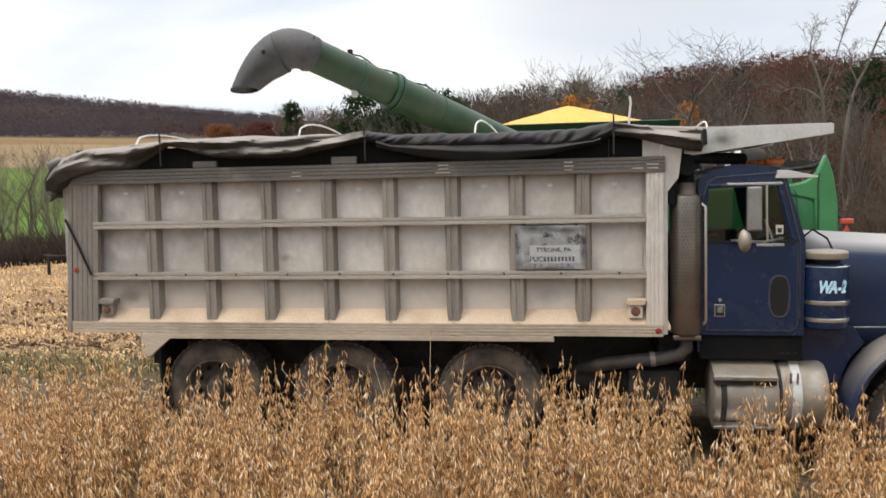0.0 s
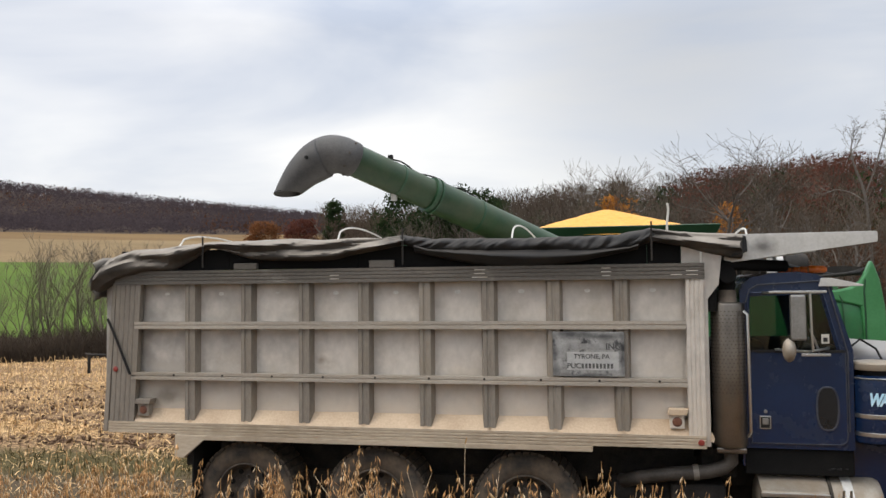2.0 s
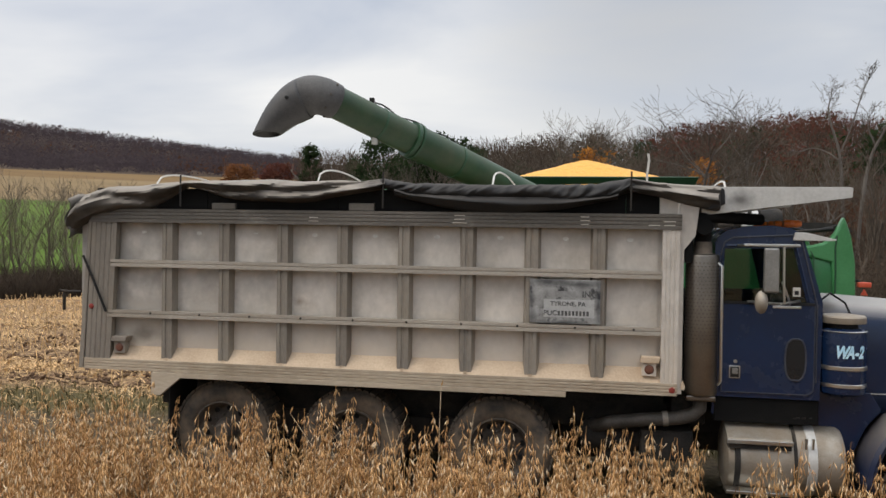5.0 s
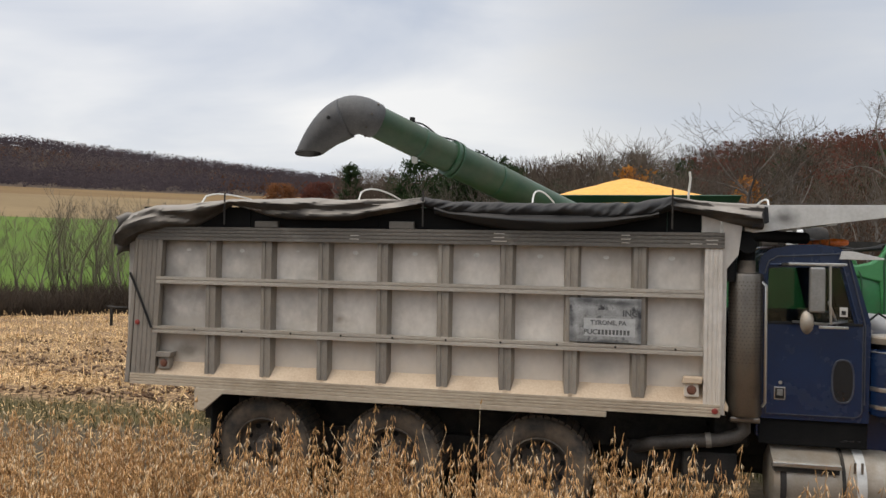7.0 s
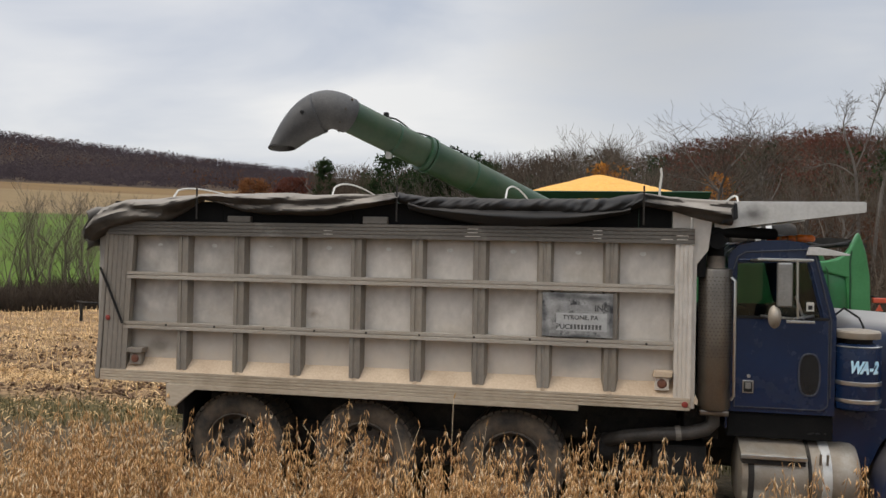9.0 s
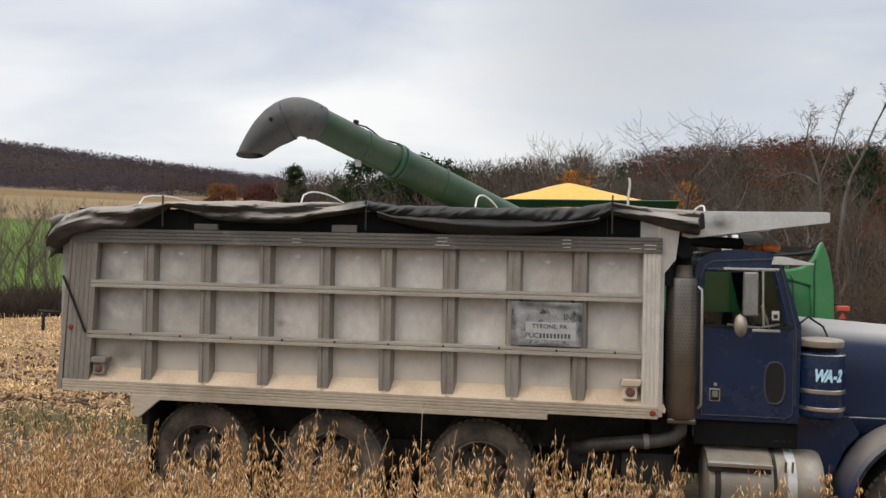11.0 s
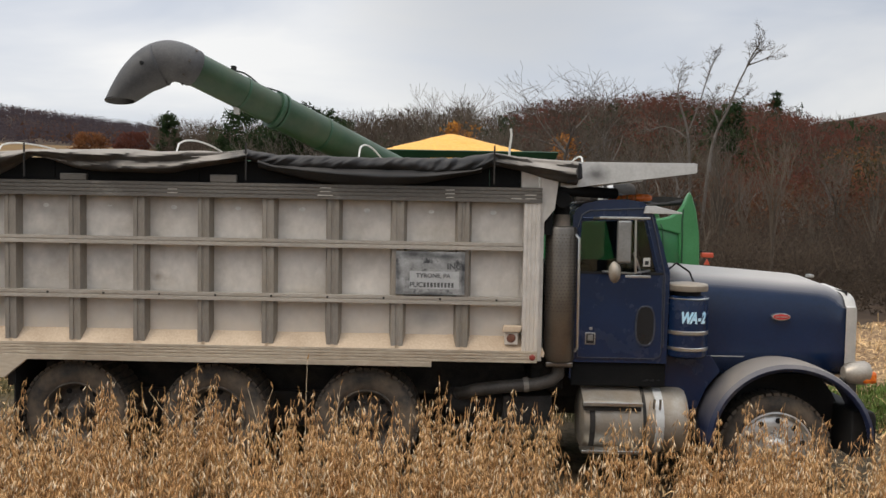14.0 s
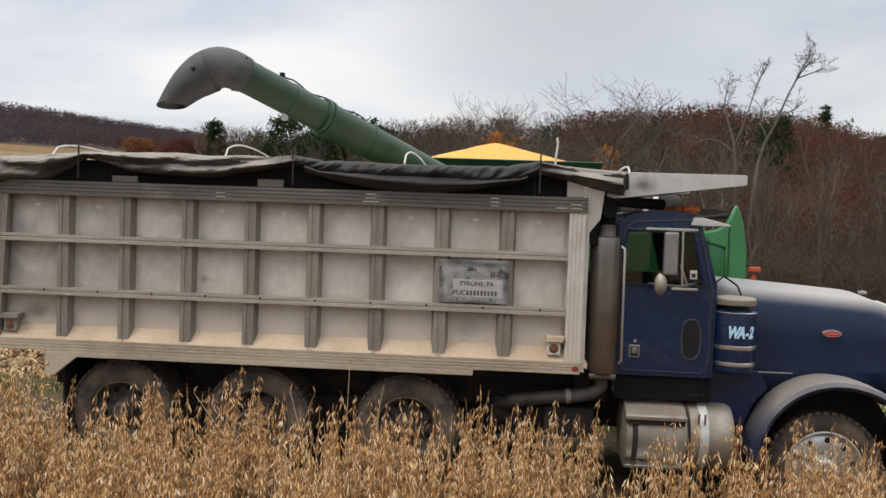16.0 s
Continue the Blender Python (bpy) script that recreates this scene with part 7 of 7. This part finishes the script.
dead_tree([[(15.9, 0.6), (15.75, 3.0), (15.55, 5.6), (15.0, 7.2), (14.8, 8.2), (15.0, 9.0)], [(15.6, 5.5), (16.1, 7.0), (16.5, 8.8), (16.9, 10.0)], [(15.6, 4.9), (14.9, 5.6), (14.1, 5.9), (13.6, 5.7)], [(15.7, 3.4), (15.0, 3.8), (14.3, 3.2)]], 50, 5, "grey dead tree with a forked crown")
dead_tree([[(16.5, 0.6), (16.9, 3.2), (17.3, 5.4), (18.0, 6.7), (18.4, 7.9), (18.9, 9.1), (19.4, 10.0), (19.9, 10.5)], [(18.9, 9.0), (19.2, 10.0), (19.6, 10.7)], [(19.2, 9.6), (20.1, 9.9), (20.8, 10.2)], [(17.5, 5.9), (17.0, 6.8), (16.9, 7.6)], [(18.2, 7.4), (18.9, 7.5), (19.4, 7.8)]], 49, 9, "grey dead tree leaning to one side")
stand(leafy(31, tall(0.2, 68, 6.0), 2.2, 1500, 0.28, M_AMBER, "orange-leaved tree thinning out", 0.35), 0.1, 68, 0, 1)
stand(leafy(32, tall(7.6, 80, 5.2), 2.0, 800, 0.3, M_AMBER, "thin orange-leaved tree in the bare wood", 0.45), 7.4, 80, 0, 1)
stand(leafy(33, tall(-24.0, 150, 4.5), 3.1, 5200, 0.26, M_EMBER, "round orange-red tree far behind", 0.15), -24.0, 150, 0, 1)
stand(leafy(34, tall(-21.2, 165, 4.6), 3.7, 5200, 0.28, M_RUST, "rust-red tree far behind", 0.12), -21.4, 165, 0, 1)
stand(leafy(35, tall(-19.3, 140, 6.0), 1.9, 3200, 0.36, M_PINE, "narrow dark evergreen standing alone", 0.08), -19.3, 140, 0, 1)
stand(leafy(36, tall(-14.7, 110, 6.7), 3.4, 4200, 0.36, M_PINE, "dark evergreen with a domed crown", 0.15), -14.7, 110, 0, 1)
stand(leafy(37, tall(20.9, 190, 7.9), 3.0, 3600, 0.34, M_PINE, "small pointed spruce on the ridge", 0.1, True), 20.9, 190, 0, 1)
pine = leafy(38, 11.0, 3.0, 3600, 0.36, M_PINE, "dark pine in a clump behind the field", 0.12)
tagged(pine, group="pines")
stand(pine, -11.4, 112, 0, tall(-11.4, 112, 7.0) / 11)
for az, r, el in ((-10.2, 115, 6.9), (-9.0, 110, 6.8), (-12.4, 118, 6.2), (-7.9, 120, 6.1), (3.6, 130, 6.5), (-16.3, 150, 5.2), (18.0, 110, 7.4), (26.5, 150, 5.6)):
    o = copy_thing(pine, Matrix())
    stand(o, az, r, az, tall(az, r, el) / 11)

# hedge row across the left field
M_HEDGE = mat("brown_hedge_bark", (0.125, 0.100, 0.074), (0.225, 0.185, 0.140), rough=0.9, scale=1.5, fine=14, bump=0.3, streak=(1, 1, 0.3), rand=0.3, spec=0.15)
hedge = [bare_tree(50 + i, 6.0, 0.62 + 0.08 * i, (8, 5, 4), 3, 0.07 * (i - 1), 0.9, bark=M_HEDGE, label="slim bare tree in a hedge row", twig=0.006, trunk_r=0.060, start=0.22, crook=0.17) for i in range(4)]
for i, h in enumerate(hedge):
    tagged(h, group="hedge row trees")
n_hedge = 0
for az, r, el in ((-39.6, 46, 1.6), (-38.7, 45, 2.4), (-38.0, 47, 1.9), (-37.3, 46, 2.9), (-36.8, 47, 3.2), (-36.2, 45, 2.5), (-35.6, 46, 2.8), (-35.0, 47, 3.1), (-34.4, 46, 2.6), (-33.8, 45, 2.9), (-33.1, 47, 2.7), (-32.3, 46, 2.8), (-31.4, 46, 2.6), (-41.2, 46, 1.4), (-42.4, 47, 1.7)):
    o = hedge[n_hedge] if n_hedge < 4 else copy_thing(hedge[n_hedge % 4], Matrix())
    stand(o, az, r, n_hedge * 1.7, tall(az, r, el + 0.7) / 6.0)
    n_hedge += 1
    if n_hedge % 3:
        continue
    o = copy_thing(hedge[(n_hedge + 1) % 4], Matrix())
    stand(o, az + 0.33, r + 1.5, n_hedge * 2.3, 0.8 * tall(az, r, el) / 6.0)

# wood edge on the rising ground
edge = [bare_tree(70 + i, 10.0, 0.55 + 0.1 * (i % 3), (9, 6, 4), 3, 0.05 * (i - 2), 0.85, twig=0.010, trunk_r=0.17) for i in range(5)]
for e in edge:
    tagged(e, group="wood edge trees")
n_edge = 0
er = random.Random(4)
for i in range(112):
    az = -18.5 + 51 * (i + er.random()) / 112
    r = er.uniform(44, 105)
    el = float(np.interp(az, [-19, -15, -8, 0, 8, 15, 20, 24, 30], [4.4, 5.4, 7.0, 7.2, 7.0, 7.0, 6.2, 5.2, 5.4])) + er.uniform(-3.4, 0.0)
    o = edge[n_edge] if n_edge < 5 else copy_thing(edge[n_edge % 5], Matrix())
    stand(o, az, r, er.uniform(0, 6.28), max(3.0, tall(az, r, el)) / 10.0)
    n_edge += 1

# slender saplings along the near margin of the wood
sapling = [bare_tree(90 + i, 6.0, 0.35, (7, 4, 2), 3, 0.05 * (i - 1), 1.3, bark=M_TWIG, label="slender brown sapling at the margin of the wood", twig=0.006, trunk_r=0.075, start=0.35, crook=0.12) for i in range(3)]
for o in sapling:
    tagged(o, group="margin saplings")
for i in range(22):
    az = 5.0 + 29 * (i + er.random()) / 22
    r = er.uniform(28, 48) if az > 15 else er.uniform(38, 50)
    o = sapling[i] if i < 3 else copy_thing(sapling[i % 3], Matrix())
    stand(o, az, r, er.uniform(0, 6.28), er.uniform(0.55, 1.15))


def far_woods(name, count, az0, az1, r0, r1, hmin, hmax, bits, size, material, label, wide=0.28, low=0.1, sticks=False, mask=None, facing=False):
    """Uncountable woods: ragged crowns of small clumps, or sheaves of bare upright twigs."""
    x, y, r = polar(count, az0, az1, r0, r1, 0.7)
    if mask is not None:
        ok = mask(x, y, r)
        x, y = x[ok], y[ok]
    n = len(x)
    z = ground_z(x, y)
    h = rng.uniform(hmin, hmax, n)
    who = np.repeat(np.arange(n), bits)
    m = len(who)
    a = rng.uniform(0, 2 * math.pi, m)
    u = rng.uniform(low, 1, m)
    rad = wide * h[who] * np.sqrt(np.clip(1 - ((u - 0.58) / 0.5) ** 2, 0.02, 1)) * np.sqrt(rng.random(m))
    c = np.stack([x[who] + rad * np.cos(a), y[who] + rad * np.sin(a), z[who] + h[who] * u], 1)
    if sticks:
        ln = rng.uniform(0.5, 1.5, m) * (1 + 0.04 * h[who])
        out = np.stack([np.cos(a) * ln * 0.55, np.sin(a) * ln * 0.55, ln * rng.uniform(0.2, 1.0, m)], 1)
        w = np.stack([-np.sin(a), np.cos(a), 0 * a], 1) * size * rng.uniform(0.4, 1.2, m)[:, None]
        turn = rng.normal(size=(m, 3)) * size * 0.4
        c = c - out * 0.5
        v = np.stack([c - w, c + w + turn * 0.2, c + out], 1)
    else:
        t1, t2 = rng.normal(size=(m, 3)), rng.normal(size=(m, 3))
        if facing:
            t1, t2 = t1 * (1.2, 0.4, 0.6), t2 * (0.6, 0.4, 1.2)
        s = size * rng.uniform(0.5, 1.4, m)[:, None]
        v = np.stack([c - t1 * s * 0.5, c + t2 * s * 0.5, c + t1 * s * 0.5], 1)
    soup(name, v.reshape(-1, 3), np.arange(3 * m).reshape(-1, 3), material, label, "woods")


def patch(k, lo):
    return lambda x, y, r: np.array([noise.noise(Vector((a * 0.02 + k, b * 0.02, k))) for a, b in zip(x, y)]) > lo


far_woods("wood_thicket", 650, -19, 34, 42, 95, 1.5, 3.8, 80, 0.026, M_BARE, "dense bare brown thicket on the rising ground", 0.42, 0.0, True)
far_woods("bare_woods", 1050, 0, 36, 85, 250, 5, 9, 100, 0.055, M_BARE, "bare grey-brown woods on the hillside", 0.34, 0.05, True)
far_woods("low_woods", 900, -20, 1, 120, 250, 5, 9.5, 90, 0.08, M_BARE, "bare woods behind the pines", 0.36, 0.05, True)
far_woods("rust_woods", 1100, 4, 36, 90, 250, 4.5, 8.5, 170, 0.36, M_RUST, "rust-red oaks on the hillside", 0.40, 0.15, False, patch(3.0, -0.02))
far_woods("russet_woods", 420, -2, 36, 60, 170, 3.5, 7.0, 170, 0.24, M_EMBER, "muted orange-brown trees scattered through the woods", 0.36, 0.2, False, patch(12.0, 0.12))
far_woods("olive_woods", 500, -2, 36, 55, 150, 3.0, 6.5, 150, 0.24, M_OLIVE, "dull olive-brown trees holding their last leaves", 0.42, 0.05, False, patch(15.0, 0.0))
far_woods("rust_thicket", 130, 17.5, 26, 62, 115, 2.5, 5.5, 160, 0.17, M_RUST, "rust-red oak thicket below the ridge", 0.5, 0.1, False, patch(7.0, -0.1))
far_woods("pine_woods", 150, -6, 36, 90, 230, 5, 9, 130, 0.42, M_PINE, "scattered dark pines among the woods", 0.28, 0.1, False, patch(9.0, 0.0))
far_woods("understory", 700, -4, 34, 42, 110, 1.5, 4.5, 150, 0.16, M_UNDER, "rusty leaves clinging in the understory", 0.5, 0.0, False, patch(6.0, -0.15))
far_woods("brown_brush", 800, -19, 34, 40, 70, 0.8, 3.0, 110, 0.14, M_BARE, "tangled brown brush under the wood edge", 0.6, 0.0)
far_woods("ridge_woods", 14000, -52, -13, 244, 690, 4, 7.5, 17, 0.66, M_FARBARE, "purple-brown bare woods on the far ridge", 0.5, 0.1, facing=True)
far_woods("ridge_oaks", 2600, -52, -13, 250, 690, 4, 7, 15, 0.7, M_UNDER, "rusty oaks among the far ridge woods", 0.5, 0.2, False, patch(5.0, 0.1))
far_woods("hedge_brush", 900, -47, -24, 39, 47, 0.5, 1.7, 44, 0.022, M_BARE, "low brown brush along the field edge", 0.7, 0.0, True)
far_woods("margin_brush", 380, 12, 36, 25, 44, 0.7, 2.2, 120, 0.085, M_BARE, "brown brush closing the field beyond the truck's nose", 0.65, 0.0)
far_woods("margin_canes", 260, 12, 36, 25, 46, 1.2, 3.2, 50, 0.016, M_BARE, "grey canes in the brush at the field margin", 0.5, 0.0, True)
